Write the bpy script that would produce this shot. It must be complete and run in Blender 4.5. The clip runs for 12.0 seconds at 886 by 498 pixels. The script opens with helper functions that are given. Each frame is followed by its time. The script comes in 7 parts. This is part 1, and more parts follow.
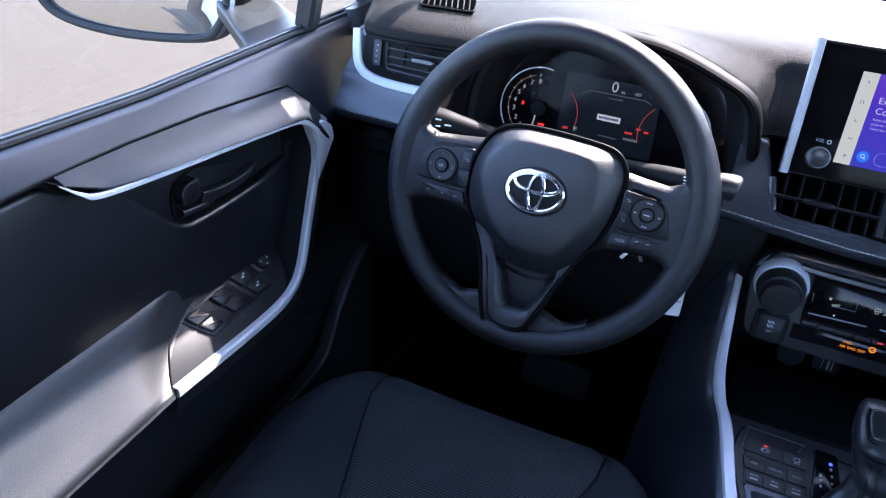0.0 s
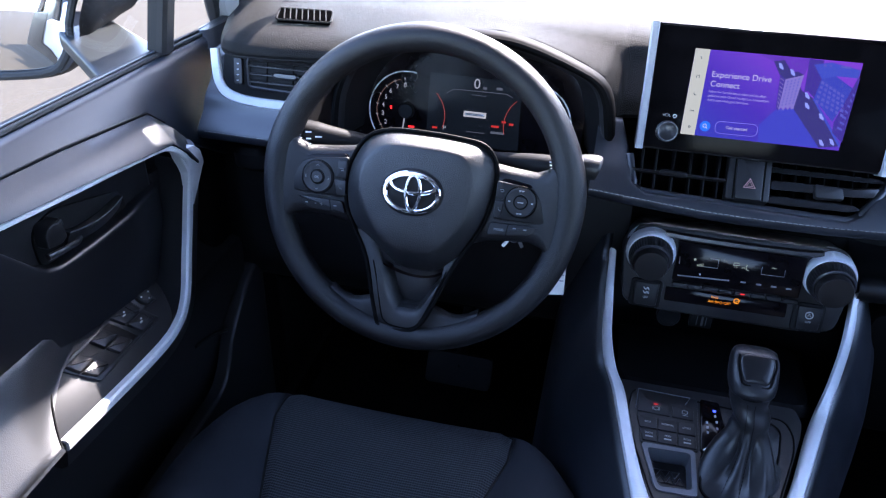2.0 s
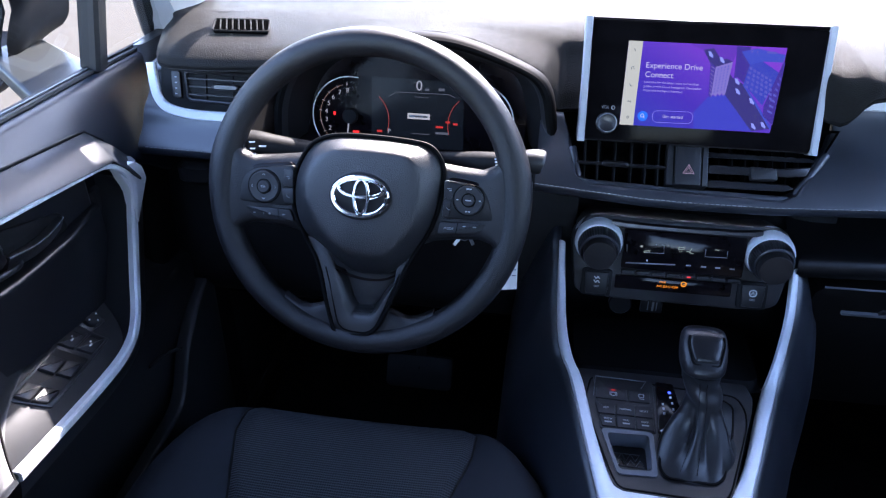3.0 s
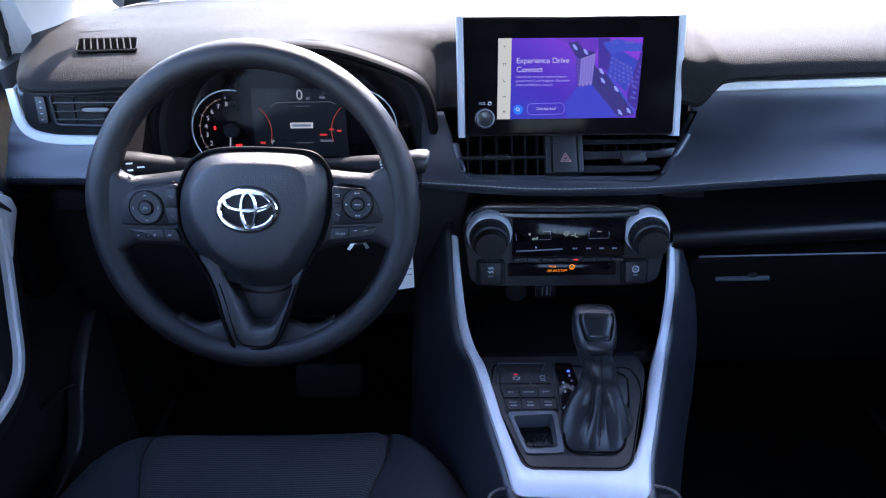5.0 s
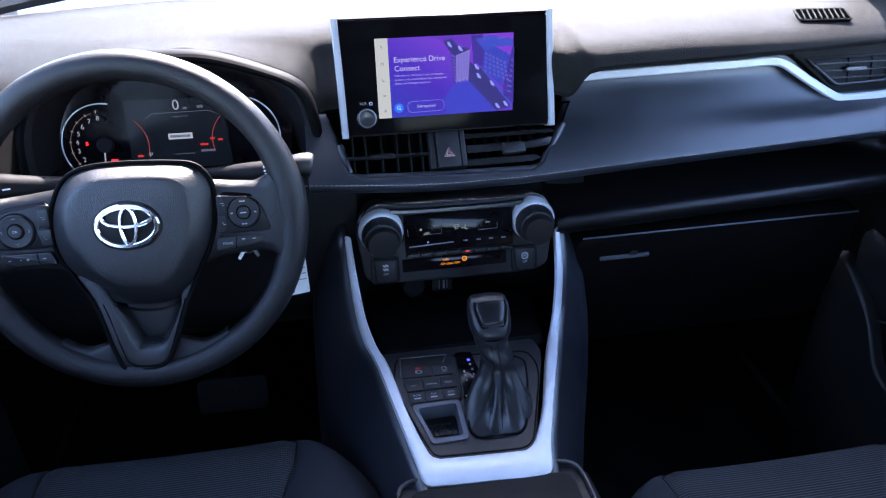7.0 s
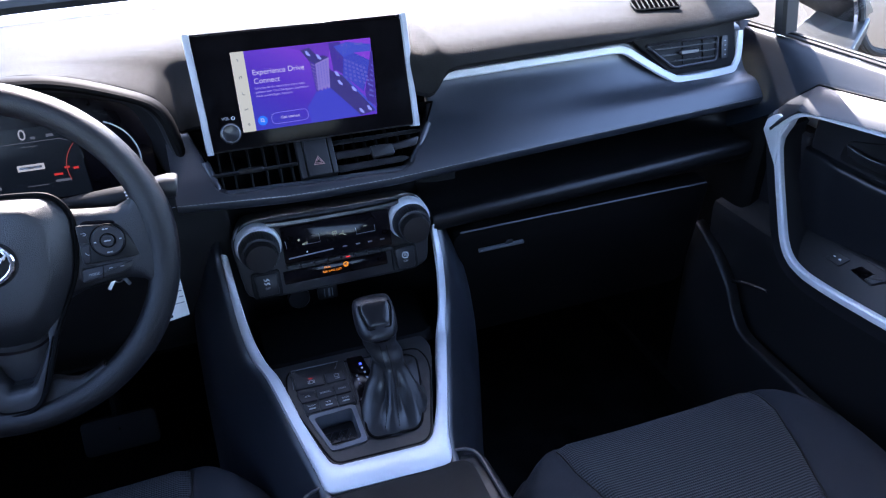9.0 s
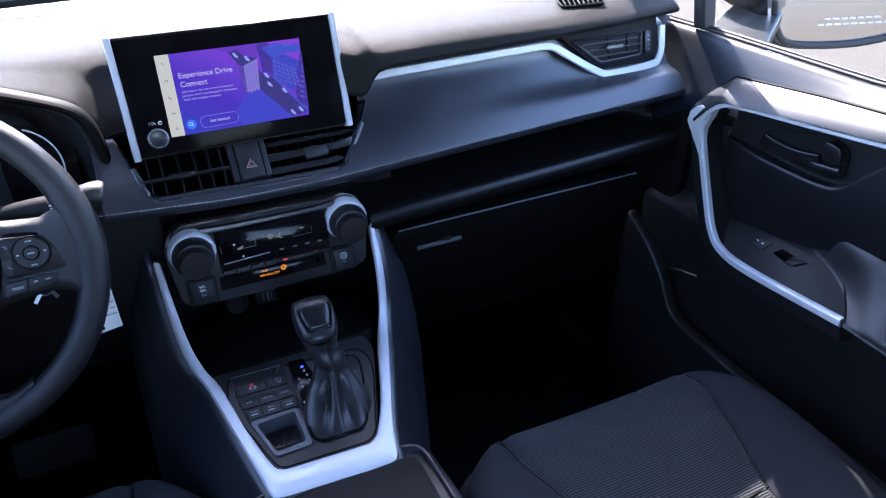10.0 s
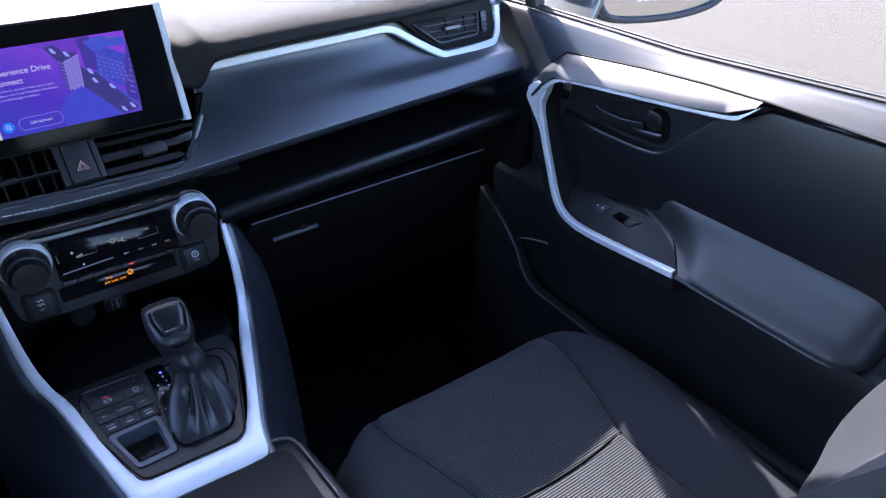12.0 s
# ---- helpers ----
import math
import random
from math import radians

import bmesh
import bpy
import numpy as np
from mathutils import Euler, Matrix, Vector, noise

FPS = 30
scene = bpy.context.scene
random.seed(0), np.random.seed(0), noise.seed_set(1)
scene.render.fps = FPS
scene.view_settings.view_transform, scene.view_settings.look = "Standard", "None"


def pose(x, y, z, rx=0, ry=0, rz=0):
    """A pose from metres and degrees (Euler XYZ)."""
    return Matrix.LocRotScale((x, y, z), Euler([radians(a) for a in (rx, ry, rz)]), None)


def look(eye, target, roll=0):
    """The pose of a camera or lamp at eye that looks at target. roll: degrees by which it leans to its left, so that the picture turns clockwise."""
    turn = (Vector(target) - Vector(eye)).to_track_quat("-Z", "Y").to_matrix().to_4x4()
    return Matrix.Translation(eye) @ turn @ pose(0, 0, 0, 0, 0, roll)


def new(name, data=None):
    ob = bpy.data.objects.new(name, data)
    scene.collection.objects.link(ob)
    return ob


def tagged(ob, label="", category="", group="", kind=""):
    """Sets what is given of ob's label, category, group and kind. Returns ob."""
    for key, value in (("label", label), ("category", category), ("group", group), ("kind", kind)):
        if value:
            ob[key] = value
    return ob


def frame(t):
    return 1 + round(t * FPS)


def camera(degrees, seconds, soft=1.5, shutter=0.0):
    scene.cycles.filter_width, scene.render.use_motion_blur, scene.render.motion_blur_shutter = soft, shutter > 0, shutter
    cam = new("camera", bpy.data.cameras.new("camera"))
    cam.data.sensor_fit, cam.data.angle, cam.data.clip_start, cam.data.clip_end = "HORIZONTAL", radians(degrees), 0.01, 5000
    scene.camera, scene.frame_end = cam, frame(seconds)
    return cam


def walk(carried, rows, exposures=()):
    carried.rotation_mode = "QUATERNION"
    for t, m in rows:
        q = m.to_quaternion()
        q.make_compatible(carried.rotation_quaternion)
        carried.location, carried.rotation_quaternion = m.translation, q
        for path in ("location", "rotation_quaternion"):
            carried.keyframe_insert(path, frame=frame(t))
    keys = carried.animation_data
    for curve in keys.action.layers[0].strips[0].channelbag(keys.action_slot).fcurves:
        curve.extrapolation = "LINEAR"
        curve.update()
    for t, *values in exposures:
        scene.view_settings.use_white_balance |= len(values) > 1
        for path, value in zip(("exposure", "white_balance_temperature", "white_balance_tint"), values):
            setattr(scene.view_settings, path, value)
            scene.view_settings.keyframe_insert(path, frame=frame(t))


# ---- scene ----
EXPOSURE = 4.0
cam = camera(63.37, 12.0, soft=1.2)
# seconds, eye, then yaw to the left, pitch up and roll in degrees
PATH = [
    (0.0, -0.1909, -0.8423, 1.0831, 22.64, -33.33, 3.56),
    (0.5, -0.1874, -0.8447, 1.0849, 20.24, -33.05, 3.10),
    (1.0, -0.1842, -0.8458, 1.0853, 17.70, -32.74, 2.62),
    (1.5, -0.1814, -0.8473, 1.0856, 15.06, -32.53, 2.18),
    (2.0, -0.1785, -0.8504, 1.0860, 12.61, -32.37, 1.70),
    (2.5, -0.1762, -0.8528, 1.0853, 10.46, -32.19, 1.01),
    (4.5, -0.1618, -0.8653, 1.0895, 1.96, -31.70, -0.45),
    (5.0, -0.1591, -0.8679, 1.0899, -0.48, -31.70, -0.33),
    (5.5, -0.1561, -0.8691, 1.0895, -2.75, -31.66, -0.29),
    (6.0, -0.1527, -0.8717, 1.0899, -4.99, -31.55, -0.28),
    (6.5, -0.1484, -0.8761, 1.0912, -7.18, -31.57, -0.21),
    (7.0, -0.1441, -0.8807, 1.0936, -9.34, -31.75, -0.17),
    (9.0, -0.1313, -0.8987, 1.0965, -19.39, -31.41, -0.95),
    (9.5, -0.1288, -0.9011, 1.0971, -21.97, -31.52, -0.75),
    (10.0, -0.1267, -0.9051, 1.0989, -24.71, -31.63, -0.42),
    (10.5, -0.1231, -0.9087, 1.1019, -27.55, -31.83, -0.03),
    (11.0, -0.1193, -0.9136, 1.1046, -30.47, -32.04, 0.33),
    (11.5, -0.1159, -0.9186, 1.1055, -33.61, -32.41, 0.74),
    (12.0, -0.1134, -0.9232, 1.1054, -36.80, -32.94, 1.10),
]
walk(cam, [(t, pose(x, y, z, 90 + pitch, 0, yaw) @ pose(0, 0, 0, 0, 0, roll)) for t, x, y, z, yaw, pitch, roll in PATH],
     exposures=[(0.0, EXPOSURE, 5950, 22), (12.0, EXPOSURE, 5950, 22)])

# ---- world and sun ----
SUN_SLOPE = (-0.26, -1.14)  # sideways shift of the light for each metre it falls
world = bpy.data.worlds.new("sky")
scene.world = world
world.use_nodes = True
wn = world.node_tree
sky = wn.nodes.new("ShaderNodeTexSky")
sky.sky_type, sky.sun_disc = "NISHITA", False
to_sun = Vector((-SUN_SLOPE[0], -SUN_SLOPE[1], 1.0)).normalized()
sky.sun_elevation = math.asin(to_sun.z)
sky.sun_rotation = math.atan2(to_sun.x, to_sun.y)
wn.links.new(sky.outputs[0], wn.nodes["Background"].inputs[0])
wn.nodes["Background"].inputs[1].default_value = 0.15
sun = new("sun", bpy.data.lights.new("sun", "SUN"))
sun.data.energy, sun.data.angle, sun.data.color = 2.1, radians(0.53), (1.0, 0.92, 0.80)
sun.matrix_world = look(to_sun * 20, (0, 0, 0))


# ---- materials ----
def mat(name, color, rough=0.5, metal=0.0, grain=0.0, grain_scale=900.0, spots=0.15, spot_scale=14.0, spec=0.5, kind="voronoi", dust=0.0):
    """A surface with fine grain in its relief and soft variation in colour and gloss."""
    m = bpy.data.materials.new(name)
    m.use_nodes = True
    t = m.node_tree
    b = t.nodes["Principled BSDF"]
    b.inputs["Metallic"].default_value = metal
    b.inputs["Specular IOR Level"].default_value = spec
    co = t.nodes.new("ShaderNodeTexCoord")
    n = t.nodes.new("ShaderNodeTexNoise")
    n.inputs["Scale"].default_value, n.inputs["Detail"].default_value = spot_scale, 6
    t.links.new(co.outputs["Object"], n.inputs["Vector"])
    r = t.nodes.new("ShaderNodeValToRGB")
    lo, hi = [c * (1 - spots) for c in color], [min(1, c * (1 + spots) + dust) for c in color]
    r.color_ramp.elements[0].color, r.color_ramp.elements[1].color = (*lo, 1), (*hi, 1)
    r.color_ramp.elements[0].position, r.color_ramp.elements[1].position = 0.35, 0.7
    t.links.new(n.outputs["Fac"], r.inputs["Fac"])
    t.links.new(r.outputs["Color"], b.inputs["Base Color"])
    rr = t.nodes.new("ShaderNodeMapRange")
    rr.inputs["To Min"].default_value, rr.inputs["To Max"].default_value = rough * 0.88, min(1, rough * 1.14)
    t.links.new(n.outputs["Fac"], rr.inputs["Value"])
    t.links.new(rr.outputs["Result"], b.inputs["Roughness"])
    if grain:
        if kind == "voronoi":
            g = t.nodes.new("ShaderNodeTexVoronoi")
            g.inputs["Scale"].default_value = grain_scale
            out = g.outputs["Distance"]
        else:
            g = t.nodes.new("ShaderNodeTexNoise")
            g.inputs["Scale"].default_value, g.inputs["Detail"].default_value = grain_scale, 3
            out = g.outputs["Fac"]
        t.links.new(co.outputs["Object"], g.inputs["Vector"])
        bp = t.nodes.new("ShaderNodeBump")
        bp.inputs["Strength"].default_value, bp.inputs["Distance"].default_value = grain, 0.0008
        t.links.new(out, bp.inputs["Height"])
        t.links.new(bp.outputs["Normal"], b.inputs["Normal"])
    return m


def woven(name, color, light, pitch_v, pitch_h):
    """Ribbed cloth: rows of short threads across the seat."""
    m = mat(name, color, 0.92, spec=0.15, spots=0.12)
    t = m.node_tree
    b = t.nodes["Principled BSDF"]
    co = t.nodes.new("ShaderNodeTexCoord")
    waves = []
    for axis, period in (("Y", pitch_v), ("X", pitch_h)):
        w = t.nodes.new("ShaderNodeTexWave")
        w.bands_direction = axis
        w.inputs["Scale"].default_value = 0.314 / period
        w.inputs["Distortion"].default_value, w.inputs["Detail"].default_value, w.inputs["Detail Scale"].default_value = 0.6, 1.5, 2.0
        t.links.new(co.outputs["Object"], w.inputs["Vector"])
        waves.append(w)
    mul = t.nodes.new("ShaderNodeMath")
    mul.operation = "MULTIPLY_ADD"
    mul.inputs[1].default_value = 0.45
    t.links.new(waves[1].outputs["Fac"], mul.inputs[0])
    t.links.new(waves[0].outputs["Fac"], mul.inputs[2])
    ramp = t.nodes.new("ShaderNodeValToRGB")
    ramp.color_ramp.elements[0].color, ramp.color_ramp.elements[1].color = (*color, 1), (*light, 1)
    ramp.color_ramp.elements[0].position, ramp.color_ramp.elements[1].position = 0.25, 1.0
    t.links.new(mul.outputs[0], ramp.inputs["Fac"])
    t.links.new(ramp.outputs["Color"], b.inputs["Base Color"])
    bp = t.nodes.new("ShaderNodeBump")
    bp.inputs["Strength"].default_value, bp.inputs["Distance"].default_value = 0.8, 0.0009
    t.links.new(mul.outputs[0], bp.inputs["Height"])
    t.links.new(bp.outputs["Normal"], b.inputs["Normal"])
    return m


def glow(name, color, strength):
    m = bpy.data.materials.new(name)
    m.use_nodes = True
    b = m.node_tree.nodes["Principled BSDF"]
    b.inputs["Base Color"].default_value = (0.01, 0.01, 0.01, 1)
    b.inputs["Roughness"].default_value = 0.15
    b.inputs["Specular IOR Level"].default_value = 0.2
    b.inputs["Emission Color"].default_value = (*color, 1)
    b.inputs["Emission Strength"].default_value = strength * 0.68
    return m


def glass(name, tint, rough=0.0):
    m = bpy.data.materials.new(name)
    m.use_nodes = True
    t = m.node_tree
    t.nodes.remove(t.nodes["Principled BSDF"])
    tr, gl, mix = t.nodes.new("ShaderNodeBsdfTransparent"), t.nodes.new("ShaderNodeBsdfGlossy"), t.nodes.new("ShaderNodeMixShader")
    tr.inputs["Color"].default_value = (*tint, 1)
    gl.inputs["Roughness"].default_value = rough
    mix.inputs[0].default_value = 0.06
    t.links.new(tr.outputs[0], mix.inputs[1])
    t.links.new(gl.outputs[0], mix.inputs[2])
    t.links.new(mix.outputs[0], t.nodes["Material Output"].inputs["Surface"])
    return m


VINYL = mat("grained_vinyl", (0.0150, 0.0146, 0.0136), 0.54, grain=0.80, grain_scale=900, spots=0.12, spec=0.045)
# black vinyl with blue put into its colour for the sky sheen
DOOR_VINYL = mat("door_vinyl", (0.0058, 0.0098, 0.0165), 0.42, grain=0.13, grain_scale=1000, spots=0.08, spec=0.38)
DOOR_FACE = mat("door_face", (0.0060, 0.0066, 0.0084), 0.34, grain=0.06, grain_scale=1000, spots=0.1, spec=0.40)
PANEL = mat("door_panel", (0.009, 0.009, 0.011), 0.40, grain=0.06, grain_scale=1000, spots=0.1, spec=0.5)
# blue cast in this black pad stands for reflected sky
SOFT_PAD = mat("soft_pad", (0.016, 0.0182, 0.0240), 0.36, grain=0.08, grain_scale=1100, spots=0.10, spec=0.9)
ARM_PAD = mat("arm_pad", (0.0165, 0.0172, 0.0190), 0.44, grain=0.16, grain_scale=900, spots=0.10, spec=0.62)
HARD = mat("hard_plastic", (0.011, 0.011, 0.012), 0.42, grain=0.12, grain_scale=1100, spots=0.2)
DARK = mat("dark_plastic", (0.008, 0.008, 0.0085), 0.55, grain=0.10, grain_scale=900, spots=0.2, spec=0.15)
BUTTON = mat("button_black", (0.007, 0.007, 0.008), 0.42, grain=0.05, grain_scale=1500, spec=0.3)
SATIN = mat("satin_plastic", (0.015, 0.015, 0.017), 0.30, grain=0.08, grain_scale=1500, spec=0.6)
WHEEL_SKIN = mat("wheel_skin", (0.0085, 0.0085, 0.0098), 0.40, grain=0.45, grain_scale=1100, spots=0.12, spec=0.48)
SCREEN_GLASS = mat("screen_glass", (0.004, 0.0035, 0.004), 0.12, spots=0.3, spot_scale=40, spec=0.035)
SCREEN_TRIM = mat("grey_trim", (0.40, 0.42, 0.45), 0.42, 0.15, grain=0.05, grain_scale=1800, kind="noise", spots=0.04)
LEATHER = mat("boot_leather", (0.014, 0.014, 0.0155), 0.36, grain=0.07, grain_scale=900)
SILVER = mat("satin_silver", (0.68, 0.70, 0.73), 0.42, 0.15, grain=0.05, grain_scale=1800, kind="noise", spots=0.04)
CHROME = mat("chrome", (0.85, 0.85, 0.86), 0.08, 1.0, spots=0.03)
GLOSS = mat("piano_black", (0.005, 0.004, 0.005), 0.09, spots=0.3, spot_scale=40, spec=0.13)
RUBBER = mat("black_rubber", (0.012, 0.012, 0.012), 0.7, grain=0.2)
CARPET = mat("carpet", (0.010, 0.010, 0.010), 1.0, grain=1.0, grain_scale=700, kind="noise", spots=0.4, spec=0.05)
CLOTH = mat("bolster_cloth", (0.017, 0.019, 0.0235), 0.9, grain=0.4, grain_scale=1600, kind="noise", spots=0.12, spec=0.2)
RIBBED = woven("ribbed_cloth", (0.012, 0.0135, 0.0165), (0.046, 0.049, 0.054), 0.0034, 0.0028)
HEADLINER = mat("headliner", (0.31, 0.31, 0.31), 0.95, grain=0.3, grain_scale=1400, kind="noise", spots=0.06, spec=0.1)
# unseen headliner; blue added so that it bounces sky colour into the cabin
ROOF_CLOTH = mat("sky_tint_cloth", (0.27, 0.315, 0.40), 0.95, grain=0.3, grain_scale=1400, kind="noise", spots=0.06, spec=0.1)
# near-black for seams and hood; paints shade in vents and storage block
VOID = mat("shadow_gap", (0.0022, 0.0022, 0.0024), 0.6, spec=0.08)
PAINT = mat("white_paint", (0.70, 0.71, 0.72), 0.18, spots=0.03, spec=0.6)
TARMAC = mat("pale_tarmac", (0.061, 0.0500, 0.0355), 0.95, grain=0.9, grain_scale=160, kind="noise", spots=0.30, spot_scale=110, spec=0.15)
THREAD = mat("stitch_thread", (0.30, 0.30, 0.30), 0.8)
PRINT = mat("white_print", (0.80, 0.80, 0.80), 0.6, spots=0.05)
GREY_PRINT = mat("grey_print", (0.22, 0.22, 0.23), 0.6, spots=0.05)
PAPER = mat("paper", (0.72, 0.70, 0.64), 0.8, spots=0.05)
STEEL = mat("key_steel", (0.4, 0.4, 0.4), 0.35, 1.0)
MIRROR = mat("mirror_glass", (0.85, 0.87, 0.88), 0.02, 1.0, spots=0.0)
# unseen rear panes; their tints set how much light comes from behind
PRIVACY = glass("privacy_glass", (0.16, 0.17, 0.18))
REAR_GLASS = glass("rear_glass", (0.80, 0.83, 0.85))
PANE = glass("window_glass", (0.84, 0.86, 0.85))
SHIELD = glass("windshield_glass", (0.85, 0.88, 0.87))
RED = glow("red_lamp", (1.0, 0.03, 0.03), 0.1425)
AMBER = glow("amber_lamp", (1.0, 0.33, 0.02), 0.085)
BLUE = glow("blue_lamp", (0.06, 0.10, 1.0), 0.2524)
WHITE_LIT = glow("white_lamp", (0.85, 0.9, 1.0), 0.036)
ICON_LIT = glow("icon_lamp", (0.75, 0.95, 0.85), 0.030)
DIM_LIT = glow("dim_lamp", (0.7, 0.8, 1.0), 0.012)
HARD_PAD = mat("airbag_plastic", (0.013, 0.0135, 0.015), 0.40, grain=0.42, grain_scale=1000, spots=0.10, spec=0.75)
KEYCAP = mat("keycap_plastic", (0.013, 0.013, 0.015), 0.46, grain=0.05, grain_scale=1500, spec=0.45)
DIM_PRINT = mat("dim_print", (0.36, 0.36, 0.37), 0.6, spots=0.05)
PANEL_LIT = glow("cluster_panel", (0.10, 0.16, 0.26), 0.0022)


# ---- mesh helpers ----
def part(name, bm, material, parent=None, label="", sharp=35, flat=False):
    """Links a bmesh as one mesh object, under a thing or a part."""
    me = bpy.data.meshes.new(name)
    bmesh.ops.recalc_face_normals(bm, faces=bm.faces)
    bm.to_mesh(me)
    bm.free()
    if not flat:
        me.shade_smooth()
        me.set_sharp_from_angle(angle=radians(sharp))
    me.materials.append(material)
    ob = new(name, me)
    if parent is not None:
        ob.parent = parent
        if parent.parent is None:
            ob.matrix_parent_inverse = parent.matrix_basis.inverted()
    if label:
        ob["label"] = label
    return ob


def thing(name, at, label, category, group="", kind=""):
    ob = new(name)
    ob.empty_display_size = 0.02
    ob.matrix_basis = Matrix.Translation(at)
    return tagged(ob, label, category, group, kind)


def smooth(pts, n=8, closed=False):
    """A Catmull-Rom curve through the points, n steps to each span."""
    pts = [Vector(p) for p in pts]
    m, out = len(pts), []
    for i in range(m if closed else m - 1):
        a, b, c, d = (pts[(i + k) % m] if closed else pts[min(max(i + k, 0), m - 1)] for k in (-1, 0, 1, 2))
        for j in range(n):
            t = j / n
            out.append(0.5 * (2 * b + (c - a) * t + (2 * a - 5 * b + 4 * c - d) * t * t + (3 * b - a - 3 * c + d) * t ** 3))
    if not closed:
        out.append(pts[-1])
    return out


def rounded(pts, r, n=4):
    """The closed outline with its corners rounded to the radius r."""
    pts = [Vector(p) for p in pts]
    out = []
    for i, p in enumerate(pts):
        a, b = pts[i - 1], pts[(i + 1) % len(pts)]
        ra, rb = min(r, (a - p).length * 0.45), min(r, (b - p).length * 0.45)
        p0, p1 = p + (a - p).normalized() * ra, p + (b - p).normalized() * rb
        for k in range(n + 1):
            t = k / n
            out.append(p0 * (1 - t) ** 2 + p * 2 * t * (1 - t) + p1 * t * t)
    return out


def skin(bm, rings, ring_closed=True, cap=True, loop=False):
    """Quads from ring to ring."""
    vs = [[bm.verts.new(p) for p in ring] for ring in rings]
    n = len(vs[0])
    for i in range(len(vs) if loop else len(vs) - 1):
        a, b = vs[i], vs[(i + 1) % len(vs)]
        for k in range(n if ring_closed else n - 1):
            j = (k + 1) % n
            bm.faces.new((a[k], a[j], b[j], b[k]))
    if cap and ring_closed and not loop:
        bm.faces.new(vs[0])
        bm.faces.new(list(reversed(vs[-1])))
    return vs


def sweep(bm, path, section, up, closed=False, scale=None):
    """A section of (across, along up) carried along the path."""
    path, up = [Vector(p) for p in path], Vector(up).normalized()
    rings, n = [], len(path)
    for i, p in enumerate(path):
        a = path[i - 1] if (i or closed) else p
        b = path[(i + 1) % n] if (i < n - 1 or closed) else p
        t = (b - a).normalized()
        side = t.cross(up).normalized()
        u = side.cross(t)
        s = scale(i / (n - 1)) if scale else 1.0
        rings.append([p + side * x * s + u * y * s for x, y in section])
    skin(bm, rings, loop=closed)


def ring2(r, n=8, ry=None):
    ry = r if ry is None else ry
    return [(r * math.cos(2 * math.pi * k / n), ry * math.sin(2 * math.pi * k / n)) for k in range(n)]


def tube(bm, path, r, n=8, closed=False, up=(0.31, 0.2, 0.93), scale=None):
    sweep(bm, path, ring2(r, n), up, closed, scale)


def slab(bm, outline, depth, bevel=0.0015, steps=2):
    """A plate: the outline is its front, depth a vector to its back. The front edge is rounded."""
    depth = Vector(depth)
    front = [Vector(p) for p in outline]
    rings = [[p + depth for p in front]]
    if bevel:
        dn = depth.normalized()
        for k in range(steps + 1):
            a = k / steps * math.pi / 2
            inset, drop = bevel * (1 - math.cos(a)), bevel * (1 - math.sin(a))
            rings.append([p + dn * drop + inward(front, i, dn) * inset for i, p in enumerate(front)])
    else:
        rings.append(front)
    skin(bm, rings)


def inward(pts, i, normal):
    """The direction into the outline at its point i."""
    n = len(pts)
    t = (pts[(i + 1) % n] - pts[i - 1])
    if t.length < 1e-9:
        return Vector()
    d = normal.cross(t).normalized()
    area = Vector()
    for k in range(n):
        area += pts[k].cross(pts[(k + 1) % n])
    return d if area.dot(normal) > 0 else -d


def box(bm, c, s, m=None, bevel=0.0015):
    """A box with rounded edges: centre, size and, if it is turned, a matrix."""
    x, y, z = (v / 2 for v in s)
    fr = Frame(c, (1, 0, 0), (0, 1, 0)) if m is None else m
    r = min(bevel * 2, x, y)
    pts = rounded([(-x, -y, 0), (x, -y, 0), (x, y, 0), (-x, y, 0)], r, 3) if bevel else [Vector(q) for q in ((-x, -y, 0), (x, -y, 0), (x, y, 0), (-x, y, 0))]
    base = Vector(c) if m is not None else None
    def at(p, k):
        return fr.at(p.x, p.y, k) if m is None else base + m.u * p.x + m.v * p.y + m.n * k
    rings = []
    b = min(bevel, z)
    for k, inset in ((-z, b), (-z + b, 0), (z - b, 0), (z, b)):
        f = Vector(((x - inset) / x, (y - inset) / y, 0))
        rings.append([at(Vector((p.x * f.x, p.y * f.y, 0)), k) for p in pts])
    skin(bm, rings)


class Frame:
    """A plane with its own axes: u across, v up, n out of it."""

    def __init__(self, o, u, v):
        self.o, self.u = Vector(o), Vector(u).normalized()
        self.n = self.u.cross(Vector(v)).normalized()
        self.v = self.n.cross(self.u)

    def at(self, a, b, c=0.0):
        return self.o + self.u * a + self.v * b + self.n * c

    def poly(self, pts, c=0.0):
        return [self.at(a, b, c) for a, b in pts]


def disc(fr, a, b, r, ry=None, n=28, c=0.0):
    return [fr.at(a + x, b + y, c) for x, y in ring2(r, n, ry)]


def plate(name, fr, pts, c, depth, material, parent, label="", bevel=0.001, round_to=0.0):
    bm = bmesh.new()
    out = fr.poly(pts, c)
    if round_to:
        out = rounded(out, round_to)
    slab(bm, out, fr.n * -depth, bevel)
    return part(name, bm, material, parent, label)


def bar(name, fr, a0, b0, a1, b1, c, width, material, parent, label=""):
    """A thin printed or lit bar on a plane."""
    bm = bmesh.new()
    p, q = fr.at(a0, b0, c), fr.at(a1, b1, c)
    side = fr.n.cross(q - p).normalized() * width / 2
    slab(bm, [p - side, q - side, q + side, p + side], fr.n * -0.0003, 0)
    return part(name, bm, material, parent, label, flat=True)


